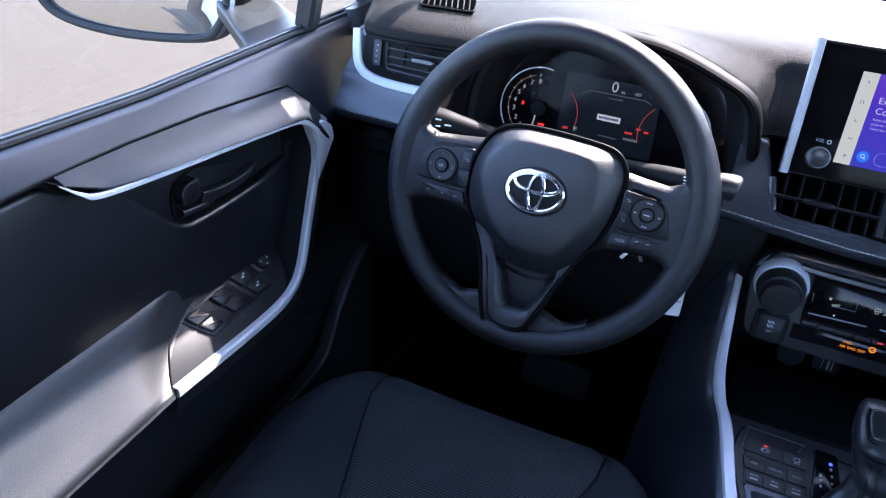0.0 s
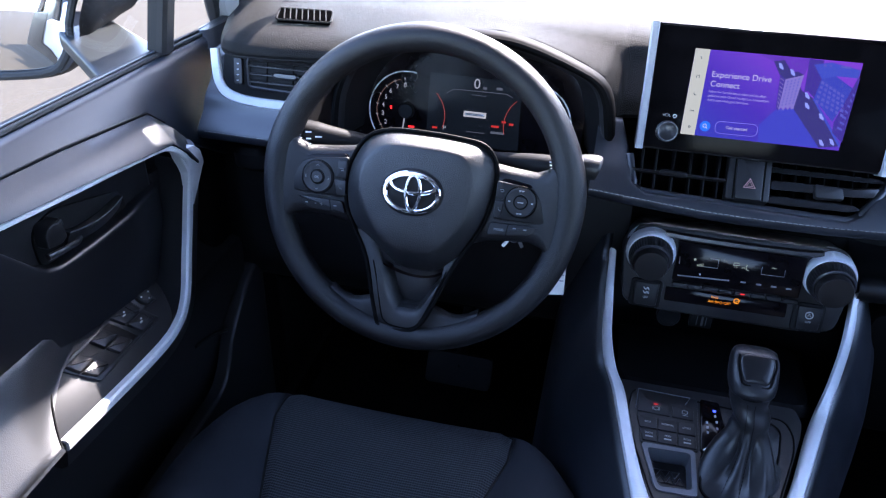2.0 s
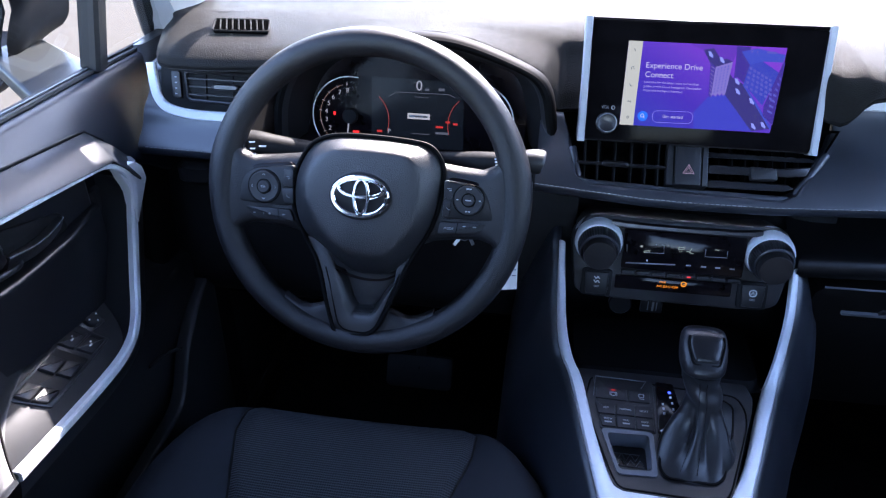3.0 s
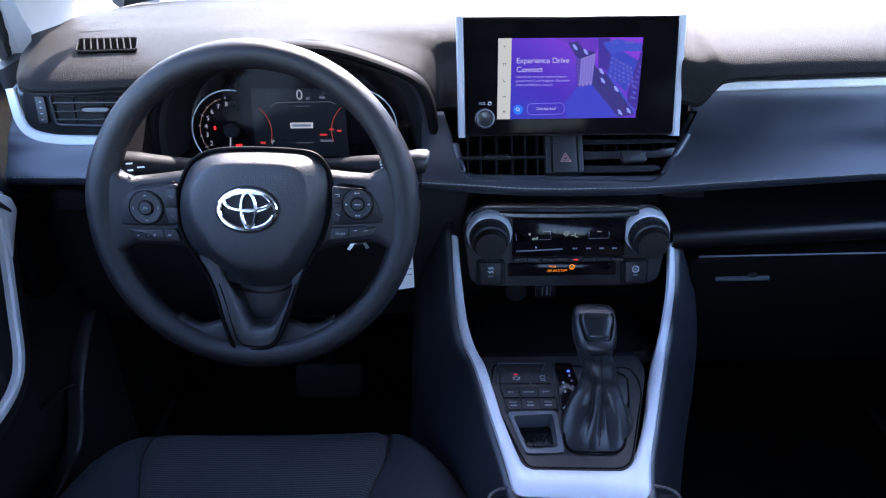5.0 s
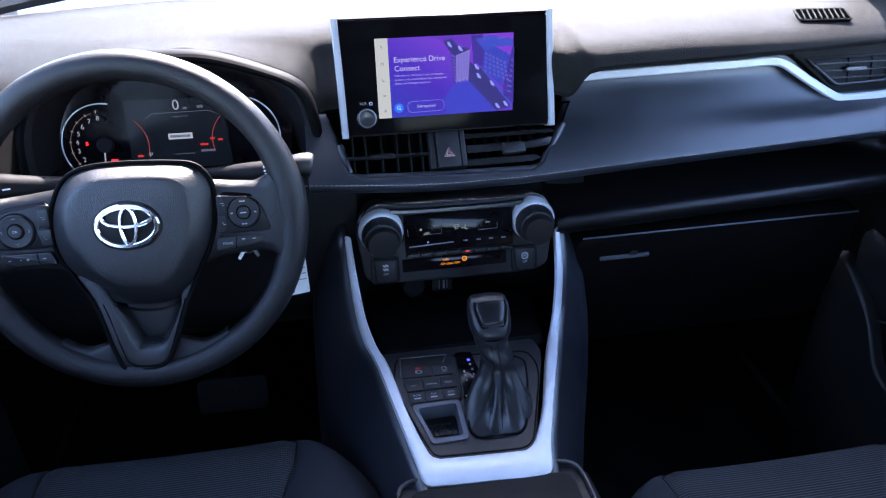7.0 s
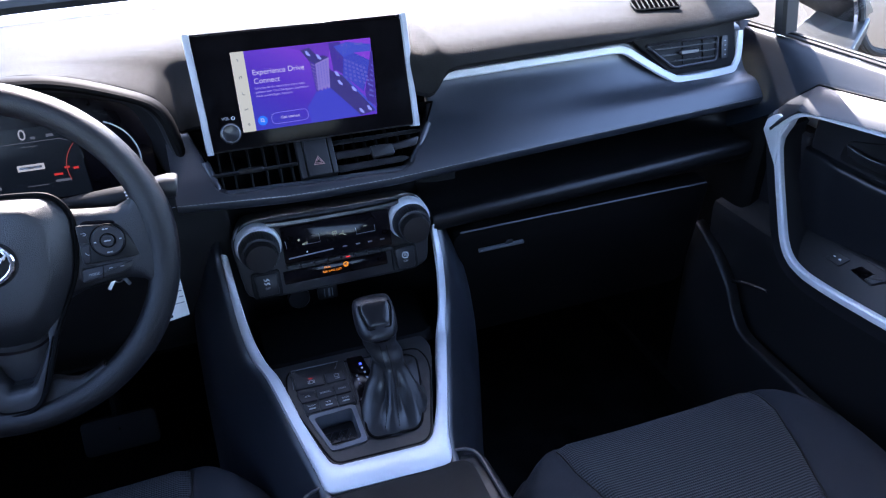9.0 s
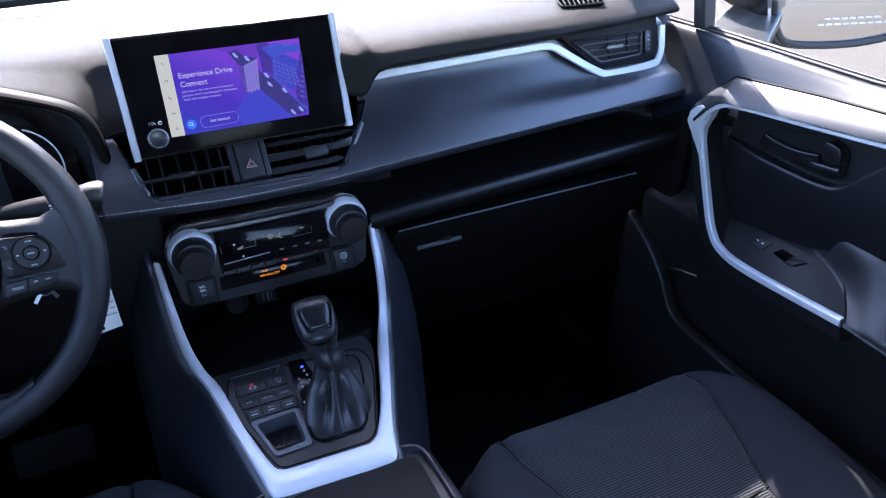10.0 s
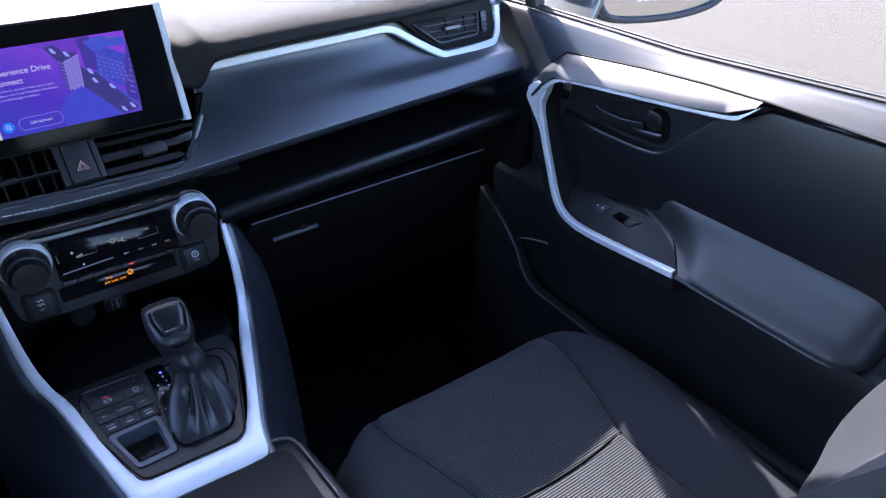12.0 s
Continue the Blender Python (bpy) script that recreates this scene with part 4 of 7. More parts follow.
    tube(bm, [fr.at(0.101 + 0.0515 * math.cos(a), -0.0235 + 0.0515 * math.sin(a), 0.001) for a in spread(radians(-125), radians(70), 40)], 0.0009, 6, up=fr.n)
    part("dial_ring", bm, PRINT, c, "pale silver dial rim")
    bar("gauge_needle", fr, 0.133, -0.020, 0.130, -0.044, 0.001, 0.0012, WHITE_LIT, c)
    bar("gauge_mark", fr, 0.134, -0.050, 0.140, -0.050, 0.001, 0.0035, WHITE_LIT, c)


instrument_cluster()

# ---- steering wheel and its column ----
WHEEL = Frame((-0.364, -0.158, 0.706), (1, 0, 0), (0, math.sin(radians(20.4)), math.cos(radians(20.4))))


def resample(pts, n):
    """n points at even steps along an open line."""
    pts = [Vector(p) for p in pts]
    run = [0.0]
    for a, b in zip(pts, pts[1:]):
        run.append(run[-1] + (b - a).length)
    return [Vector([float(np.interp(run[-1] * k / (n - 1), run, [p[i] for p in pts])) for i in range(len(pts[0]))]) for k in range(n)]


def polar(pts, mid, n):
    """Distances from mid to a closed smoothed outline, at n even angles."""
    o = [(math.atan2(p.y - mid[1], p.x - mid[0]), math.hypot(p.x - mid[0], p.y - mid[1])) for p in smooth([(a, b, 0) for a, b in pts], 6, True)]
    o.sort()
    return [float(np.interp(2 * math.pi * k / n - math.pi, [q[0] for q in o], [q[1] for q in o], period=2 * math.pi)) for k in range(n)]


def steering_wheel():
    w = thing("steering_wheel", WHEEL.at(0, 0, -0.05), "black three-spoke steering wheel with grained rim and buttons", "steering wheel")
    f = WHEEL
    bm = bmesh.new()
    R = 0.1690
    rings = []
    for k in range(120):
        a = 2 * math.pi * k / 120
        # thumb swells near the spokes, slightly slimmer foot
        sw = 1 + 0.11 * math.exp(-((math.sin(a) - 0.16) / 0.20) ** 2)
        rings.append([f.at((R + 0.0158 * sw * math.cos(q)) * math.cos(a), (R + 0.0158 * sw * math.cos(q)) * math.sin(a), 0.0172 * sw * math.sin(q)) for q in (2 * math.pi * j / 20 for j in range(20))])
    skin(bm, rings, loop=True)
    part("rim", bm, WHEEL_SKIN, w, "black grained rim")
    # side spokes, flaring into the rim
    for s in (-1, 1):
        bm = bmesh.new()
        rings = []
        for a, b0, b1, c, d in ((0.060, -0.050, 0.046, -0.002, 0.022), (0.080, -0.042, 0.040, 0.001, 0.020), (0.105, -0.038, 0.037, 0.003, 0.017), (0.130, -0.036, 0.035, 0.005, 0.014), (0.144, -0.040, 0.041, 0.007, 0.012), (0.154, -0.052, 0.054, 0.008, 0.010), (0.161, -0.072, 0.074, 0.006, 0.007)):
            out = [(b0, -d), (b1, -d), (b1 + 0.004, -d * 0.3), (b1 + 0.002, c - 0.002), (b1 - 0.003, c + 0.003), (b1 - 0.012, c + 0.005), (b0 + 0.012, c + 0.005), (b0 + 0.003, c + 0.003), (b0 - 0.002, c - 0.002), (b0 - 0.003, -d * 0.3)]
            rings.append([f.at(s * a, b, h) for b, h in out])
        skin(bm, rings)
        part("spoke", bm, WHEEL_SKIN, w, sharp=60)
    # one closed seam runs round the cover and the lower spoke
    upper = [(-0.0741, 0.0388), (-0.0641, 0.0539), (-0.0494, 0.0632), (-0.0279, 0.0675), (0.0083, 0.0679), (0.0475, 0.0657), (0.0704, 0.0615), (0.083, 0.0489), (0.0875, 0.0315), (0.0852, 0.0034), (0.0779, -0.0249)]
    lower = [(0.0643, -0.0521), (0.0515, -0.0757), (0.0409, -0.1016), (0.0308, -0.1279), (0.0232, -0.1444), (0.0162, -0.1536), (0.0054, -0.16), (-0.01, -0.1607), (-0.024, -0.1602), (-0.0306, -0.1559), (-0.0342, -0.1456), (-0.04, -0.1253), (-0.0465, -0.0986), (-0.0544, -0.0755), (-0.0681, -0.0505)]
    rest = [(-0.0784, -0.0297), (-0.083, -0.0075), (-0.0817, 0.0174)]
    bm = bmesh.new()
    tube(bm, smooth([f.at(a, b, 0.0070 + 0.005 * min(1.0, max(0.0, (-b - 0.06) / 0.06))) for a, b in upper + lower + rest], 4, True), 0.0025, 8, closed=True, up=f.n)
    part("cover_gap", bm, VOID, w, "glossy black seam round the cover")
    # skirt between the seam and the cover
    bm = bmesh.new()
    skin(bm, [smooth([f.at(a * k, b * k, h) for a, b in upper + lower[:2] + [(0.03, -0.093), (0.0, -0.096), (-0.03, -0.088)] + lower[-2:] + rest], 3, True) for k, h in ((1.0, -0.006), (1.0, 0.0055), (0.97, 0.0060))], cap=False)
    part("cover_skirt", bm, GLOSS, w)
    # lower V spoke with a hollow towards the cover
    outer = resample(smooth([(a, b, 0) for a, b in lower], 4), 48)
    inner = resample([(0.041, -0.050, 0), (0.038, -0.0937, 0), (0.0174, -0.1300, 0), (0.0105, -0.1368, 0), (-0.0113, -0.1368, 0), (-0.0172, -0.1295, 0), (-0.0290, -0.0935, 0), (-0.044, -0.050, 0)], 48)
    bm = bmesh.new()
    rings = []
    for o, i in zip(outer, inner):
        g = lambda t, h: f.at(o.x + (i.x - o.x) * t, o.y + (i.y - o.y) * t, h)
        k = 0.006 * min(1.0, max(0.0, (-o.y - 0.06) / 0.06))
        rings.append([g(0, -0.012), g(0, 0.003 + k), g(0.08, 0.0055 + k), g(0.50, 0.0058 + k), g(0.86, 0.0050 + k), g(1.0, 0.002 + k), g(1.25, -0.006), g(1.3, -0.012)])
    skin(bm, rings)
    part("lower_spoke", bm, HARD_PAD, w, "satin black V-shaped lower spoke", sharp=50)
    bm = bmesh.new()
    tube(bm, smooth([f.at(a, b, 0.0062 + 0.006 * min(1.0, max(0.0, (-b - 0.06) / 0.06))) for a, b in ((-0.0430, -0.083), (-0.0367, -0.1034), (-0.0274, -0.1425), (-0.0218, -0.1522), (-0.0131, -0.1559), (0.0048, -0.1566), (0.0154, -0.1515), (0.0228, -0.1389), (0.0354, -0.1059), (0.0435, -0.084))], 5), 0.0009, 6, up=f.n)
    part("seam_line", bm, VOID, w)
    plate("spoke_back", f, [(-0.045, -0.070), (0.045, -0.070), (0.022, -0.14), (-0.022, -0.14)], -0.012, 0.01, HARD_PAD, w)
    # swelling of the rim on both sides of the lower spoke
    bm = bmesh.new()
    rings = []
    for a in spread(-0.092, 0.084, 33):
        e = math.sqrt(0.1545 ** 2 - a * a)
        d = max(0.0, abs(a + 0.004) - 0.034)
        top = 0.016 * math.exp(-(d / 0.020) ** 2)
        rings.append(smooth([f.at(a, -e + h + (top if h > 0 else 0), c) for h, c in ((-0.016, 0.010), (-0.006, 0.0085), (0.001, 0.006), (0.0045, 0.001), (0.0045, -0.006), (-0.012, -0.012))], 3))
    skin(bm, rings)
    part("spoke_foot", bm, WHEEL_SKIN, w, sharp=60)
    # airbag cover: a raised shield with sloping flanks
    mid, n = (0.003, -0.004), 96
    edge = polar(upper + [(0.0643, -0.0521), (0.0525, -0.0700), (0.0326, -0.0869), (0.0106, -0.0900), (-0.0109, -0.0880), (-0.0314, -0.0750), (-0.0520, -0.0580), (-0.0681, -0.0470)] + rest, mid, n)
    face = polar([(-0.0575, 0.0256), (-0.0474, 0.0416), (-0.0348, 0.0502), (-0.0169, 0.0527), (0.0361, 0.0513), (0.0523, 0.0461), (0.062, 0.0314), (0.0644, 0.0132), (0.06, -0.0174), (0.0476, -0.0387), (0.0329, -0.0571), (0.0186, -0.0617), (-0.0026, -0.061), (-0.0205, -0.0573), (-0.0373, -0.0423), (-0.0529, -0.0171), (-0.0600, 0.0045)], mid, n)
    bm = bmesh.new()
    rings = []
    for t, k, h in ((0, 0.975, 0.0), (0, 0.975, 0.0050), (0, 0.970, 0.0075), (0, 0.960, 0.0098), (0.5, 0.985, 0.0205), (0.86, 1.0, 0.0282), (1, 1.0, 0.0302), (1, 0.95, 0.0312), (1, 0.86, 0.0318), (1, 0.60, 0.0328), (1, 0.30, 0.0334)):
        ring = []
        for j in range(n):
            a = 2 * math.pi * j / n - math.pi
            r = (edge[j] * (1 - t) + face[j] * t) * k
            x, y = mid[0] + r * math.cos(a), mid[1] + r * math.sin(a)
            ring.append(f.at(x, y, h - 0.0035 * max(0.0, -(y + 0.045) / 0.045)))
        rings.append(ring)
    skin(bm, rings)
    part("airbag_cover", bm, HARD_PAD, w, "matt black faceted airbag cover", sharp=24)
    # emblem: plain chrome ovals over a dark oval recess
    e = thing_part("emblem", w)
    bm = bmesh.new()
    slab(bm, [f.at(0.0011 + 0.0350 * math.cos(t), 0.0045 + 0.0262 * math.sin(t), 0.0340) for t in (2 * math.pi * k / 48 for k in range(48))], f.n * -0.003, 0.0006)
    part("recess", bm, BUTTON, e)
    for ca, cb, rx, ry, tr in ((0.0011, 0.0045, 0.0300, 0.0212, 0.0030), (0.0024, 0.0045, 0.0078, 0.0190, 0.0023), (0.0024, 0.0138, 0.0250, 0.0098, 0.0024)):
        bm = bmesh.new()
        path = [f.at(ca + rx * math.cos(t), cb + ry * math.sin(t), 0.0362) for t in (2 * math.pi * k / 56 for k in range(56))]
        sweep(bm, path, [(-tr, -0.0025), (tr, -0.0025), (tr * 0.85, 0.0004), (tr * 0.45, 0.0014), (-tr * 0.45, 0.0014), (-tr * 0.85, 0.0004)], f.n, closed=True)
        part("oval", bm, CHROME, e, "chrome oval")
    # button pads, proud of the spokes
    f = Frame(WHEEL.at(0, 0, 0.0035), WHEEL.u, WHEEL.v)
    sides = ((-1, [(-0.1512, -0.0145), (-0.1395, 0.0165), (-0.1269, 0.0254), (-0.0794, 0.0314), (-0.0846, -0.0155)], [(-0.1392, -0.0189), (-0.0852, -0.0200), (-0.0805, -0.0339), (-0.1237, -0.0325), (-0.1315, -0.0286)], (-0.1156, 0.0048), 0.0187, -0.1000),
             (1, [(0.0880, -0.0165), (0.0905, 0.0268), (0.1281, 0.0225), (0.1361, 0.0138), (0.1485, -0.0155)], [(0.0860, -0.0200), (0.1390, -0.0177), (0.1332, -0.0271), (0.1243, -0.0302), (0.0840, -0.0345)], (0.1169, 0.0064), 0.0170, 0.1066))
    for s, panel, low, mid, rad, split in sides:
        bm = bmesh.new()
        out = rounded([f.at(a + s * 0.002, b + (0.0035 if b > 0 else -0.0), 0.0062) for a, b in panel], 0.008)
        slab(bm, out, f.n * -0.008, 0.002)
        part("pad_surround", bm, GLOSS, w, "glossy black edge of the button pad")
        pad = plate("button_pad", f, panel, 0.0085, 0.010, BUTTON, w, "black button pad", bevel=0.002, round_to=0.006)
        bm = bmesh.new()
        skin(bm, [disc(f, *mid, r, c=h, n=40) for r, h in ((rad - 0.0006, 0.0080), (rad - 0.0006, 0.0096), (rad - 0.0020, 0.0108), (rad * 0.47, 0.0100))])
        ringb = part("ring_button", bm, KEYCAP, pad)
        bm = bmesh.new()
        tube(bm, disc(f, *mid, rad + 0.0001, c=0.0087, n=40), 0.0008, 6, closed=True, up=f.n)
        part("button_gap", bm, VOID, ringb)
        bm = bmesh.new()
        skin(bm, [disc(f, *mid, r, c=h, n=28) for r, h in ((rad * 0.38, 0.0096), (rad * 0.38, 0.0114), (rad * 0.33, 0.0121))])
        part("center_button", bm, KEYCAP, ringb)
        bm = bmesh.new()
        tube(bm, disc(f, *mid, rad * 0.425, c=0.0103, n=28), 0.0007, 6, closed=True, up=f.n)
        part("button_gap", bm, VOID, ringb)
        if s < 0:
            text("print", f, *mid, 0.0123, 0.0038, "OK", DIM_PRINT, ringb)
        else:
            bar("print", f, mid[0] - 0.0032, mid[1], mid[0] + 0.0032, mid[1], 0.0123, 0.0013, DIM_PRINT, ringb)
        for ang in (0, 90, 180, 270):
            d0, d1 = Vector((math.cos(radians(ang)), math.sin(radians(ang)))), Vector((-math.sin(radians(ang)), math.cos(radians(ang))))
            m0 = Vector(mid) + d0 * rad * 0.73
            if s < 0:
                bm = bmesh.new()
                tube(bm, [f.at(p.x, p.y, 0.0109) for p in (m0 + d1 * 0.0017 - d0 * 0.0007, m0 + d0 * 0.0007, m0 - d1 * 0.0017 - d0 * 0.0007)], 0.0003, 4, up=f.n)
                part("arrow_mark", bm, DIM_PRINT, ringb)
            else:
                for q in ((-0.0018, 0.0014) if ang in (90, 270) else (0.0,)):
                    bar("print", f, m0.x + q - 0.0011, m0.y, m0.x + q + 0.0013, m0.y, 0.0109, 0.0014, DIM_PRINT, ringb)
        # two keys beside the cover, parted by a groove
        x0, x1 = (-0.0955, -0.0815) if s < 0 else (0.0893, 0.0990)
        for b0, b1, sym in ((0.0070, 0.0262, "back"), (-0.0130, 0.0045, "call")):
            k = 0.0035 if s < 0 else 0.0030
            pts = [(x0 + (k if b0 < 0 else 0.002) * (s < 0), b0), (x1 - k * (s > 0) * (b0 < 0), b0), (x1 - 0.004 * (s > 0) * (b0 > 0), b1), (x0 + 0.003 * (s < 0) * (b0 > 0), b1)]
            btn = plate("side_button", f, pts, 0.0094, 0.004, KEYCAP, pad, round_to=0.0020)
            bm = bmesh.new()
            xm, ym = (x0 + x1) / 2 + 0.001, (b0 + b1) / 2
            mark = ((-0.0022, 0.0010), (0.0020, 0.0010), (0.0024, -0.0010), (-0.0004, -0.0014)) if sym == "back" else ((-0.0018, 0.0016), (-0.0012, -0.0002), (0.0004, -0.0014), (0.0020, -0.0012))
            tube(bm, [f.at(xm + a, ym + b, 0.0097) for a, b in mark], 0.00032, 4, up=f.n)
            part("symbol", bm, DIM_PRINT, btn)
        lowp = plate("lower_button", f, low, 0.0075, 0.008, KEYCAP, w, "black lower row of buttons", bevel=0.0015, round_to=0.003)
        bar("button_gap", f, split + 0.002 * -s, -0.0325, split, -0.0195, 0.0078, 0.0011, VOID, lowp)
        marks = ((-0.1275, 0.0030), (-0.1165, 0.0012), (-0.1095, 0.0030), (-0.0930, 0.0036)) if s < 0 else ((0.1135, 0.0034), (0.1250, 0.0040))
        for a, wd in marks:
            bar("print", f, a - wd / 2, -0.0262 + 0.003 * (s > 0), a + wd / 2, -0.0262 + 0.003 * (s > 0), 0.0079, 0.0011, DIM_PRINT, lowp)
        if s < 0:
            bar("print", f, -0.1095, -0.0277, -0.1095, -0.0247, 0.0079, 0.0010, DIM_PRINT, lowp)
        else:
            text("print", f, 0.0965, -0.0268, 0.0079, 0.0038, "MODE", DIM_PRINT, lowp)
    # hub behind the cover
    bm = bmesh.new()
    skin(bm, [disc(f, 0, -0.01, r, c=h, n=28) for r, h in ((0.078, 0.000), (0.076, -0.02), (0.060, -0.05))])
    part("hub", bm, DARK, w)


def thing_part(name, parent):
    """An empty that holds the pieces of a part."""
    ob = new(name)
    ob.empty_display_size = 0.01
    ob.parent = parent
    ob.matrix_parent_inverse = parent.matrix_basis.inverted()
    return ob


steering_wheel()


def column():
    c = thing("steering_column", (-0.364, -0.05, 0.62), "black plastic steering column cover with two control stalks", "steering column")
    bm = bmesh.new()
    skin(bm, [[WHEEL.at(x, -0.01 + y, h) for x, y in ring2(r, 28, r * 0.9)] for r, h in ((0.055, -0.035), (0.062, -0.05), (0.066, -0.09), (0.068, -0.20))])
    part("column_cover", bm, DARK, c)
    # left stalk
    bm = bmesh.new()
    path = smooth([(-0.40, -0.098, 0.724), (-0.45, -0.108, 0.733), (-0.485, -0.116, 0.740), (-0.500, -0.119, 0.7425), (-0.520, -0.122, 0.744), (-0.524, -0.122, 0.744)], 4)
    sweep(bm, path, ring2(0.0160, 18, 0.0175), (0, -1, 0.3), scale=lambda t: 0.75 + 0.35 * min(1, t * 1.3))
    st = part("light_stalk", bm, DARK, c, "black light stalk with white symbols")
    sf = Frame((-0.4985, -0.1425, 0.7490), (1, 0.06, 0.05), (0, 0.3, 1))
    bm = bmesh.new()
    tube(bm, disc(sf, -0.013, 0.0, 0.0028, n=14), 0.0005, 4, closed=True, up=sf.n)
    for k in range(8):
        a = math.pi * k / 4
        tube(bm, [sf.at(-0.013 + 0.0038 * math.cos(a), 0.0038 * math.sin(a)), sf.at(-0.013 + 0.0052 * math.cos(a), 0.0052 * math.sin(a))], 0.0004, 4)
    part("sun_mark", bm, PRINT, st)
    for a, b, w0 in ((-0.018, 0.0085, 0.011), (0.000, 0.007, 0.007), (0.012, 0.002, 0.008), (0.0, -0.0005, 0.006), (0.0, -0.0065, 0.006)):
        bar("print", sf, a - w0 / 2, b, a + w0 / 2, b, 0.0005, 0.0017, PRINT, st)
    bm = bmesh.new()
    tube(bm, [(-0.4985, -0.119 - 0.0125 * math.cos(q), 0.7425 + 0.0125 * math.sin(q)) for q in spread(-1.2, 1.2, 9)], 0.0006, 4)
    part("collar_line", bm, DARK, st)
    # right stalk; a paler material puts the lit look into its end
    bm = bmesh.new()
    path = smooth([(-0.33, -0.098, 0.728), (-0.28, -0.108, 0.734), (-0.235, -0.116, 0.739), (-0.205, -0.119, 0.741)], 4)
    sweep(bm, path, ring2(0.0120, 16, 0.0135), (0, -1, 0.3), scale=lambda t: 0.7 + 0.3 * min(1, t * 1.6))
    st = part("wiper_stalk", bm, DARK, c, "black wiper stalk with a wide flat end")
    bm = bmesh.new()
    path = smooth([(-0.207, -0.119, 0.742), (-0.198, -0.121, 0.744), (-0.182, -0.123, 0.747), (-0.173, -0.123, 0.747), (-0.170, -0.123, 0.7465)], 4)
    sweep(bm, path, ring2(0.0125, 14, 0.0155), (0, -1, 0.3), scale=lambda t: 0.75 + 0.35 * math.sin(math.pi * min(1, t * 0.62 + 0.1)) - 0.5 * max(0, t - 0.8))
    part("stalk_end", bm, ARM_PAD, st)
    sf = Frame((-0.2240, -0.1345, 0.7415), (1, 0, 0.05), (0, 0.3, 1))
    for k in range(6):
        bar("print", sf, 0.001 + 0.0005 * k, 0.010 - 0.0036 * k, 0.0075, 0.010 - 0.0036 * k, 0.0005, 0.0016, PRINT, st)
    # ignition keys under the right spoke
    k = thing("car_keys", (-0.255, -0.10, 0.60), "small steel keys hanging in the ignition", "keys")
    for a, b in (((-0.262, -0.105, 0.632), (-0.270, -0.11, 0.622)), ((-0.252, -0.105, 0.633), (-0.246, -0.11, 0.624))):
        bm = bmesh.new()
        sweep(bm, [a, b], [(-0.002, -0.0008), (0.002, -0.0008), (0.002, 0.0008), (-0.002, 0.0008)], (0, -1, 0))
        part("key", bm, STEEL, k)
    bm = bmesh.new()
    tube(bm, [(-0.258 + 0.006 * math.cos(q), -0.104, 0.632 + 0.006 * math.sin(q)) for q in (2 * math.pi * j / 16 for j in range(16))], 0.0006, 5, closed=True, up=(0, 1, 0))
    part("key_ring", bm, STEEL, k)
    bm = bmesh.new()
    skin(bm, [[Vector((-0.258 + x, -0.06 - h, 0.636 + z)) for x, z in ring2(0.014, 20)] for h in (0.0, 0.030, 0.034)])
    part("ignition_lock", bm, SATIN, k)
    # paper tag hanging beside the column
    fr = Frame((-0.203, -0.118, 0.602), (1, 0.10, 0.02), (-0.10, 0.1, 1))
    t = thing("paper_tag", (-0.203, -0.118, 0.57), "printed white paper tag hanging beside the steering column", "paper tag")
    plate("sheet", fr, [(-0.016, -0.033), (0.013, -0.031), (0.013, 0.036), (-0.012, 0.036)], 0.0, 0.0006, PAPER, t, bevel=0)
    for k in range(6):
        bar("text_bar", fr, -0.008, 0.028 - 0.008 * k, 0.002 + 0.0016 * (k % 3), 0.028 - 0.008 * k, 0.0004, 0.0014, GREY_PRINT, t)
        bar("text_bar", fr, 0.006, 0.028 - 0.008 * k, 0.011, 0.028 - 0.008 * k, 0.0004, 0.0014, GREY_PRINT, t)
    bm = bmesh.new()
    slab(bm, disc(fr, -0.008, -0.027, 0.0022, n=14, c=0.0005), fr.n * -0.0003, 0)
    part("punch_hole", bm, DARK, t)
    bm = bmesh.new()
    tube(bm, smooth([(-0.205, -0.10, 0.66), (-0.202, -0.11, 0.648), (-0.204, -0.117, 0.637)], 4), 0.0006, 5)
    part("tag_string", bm, THREAD, t)


column()


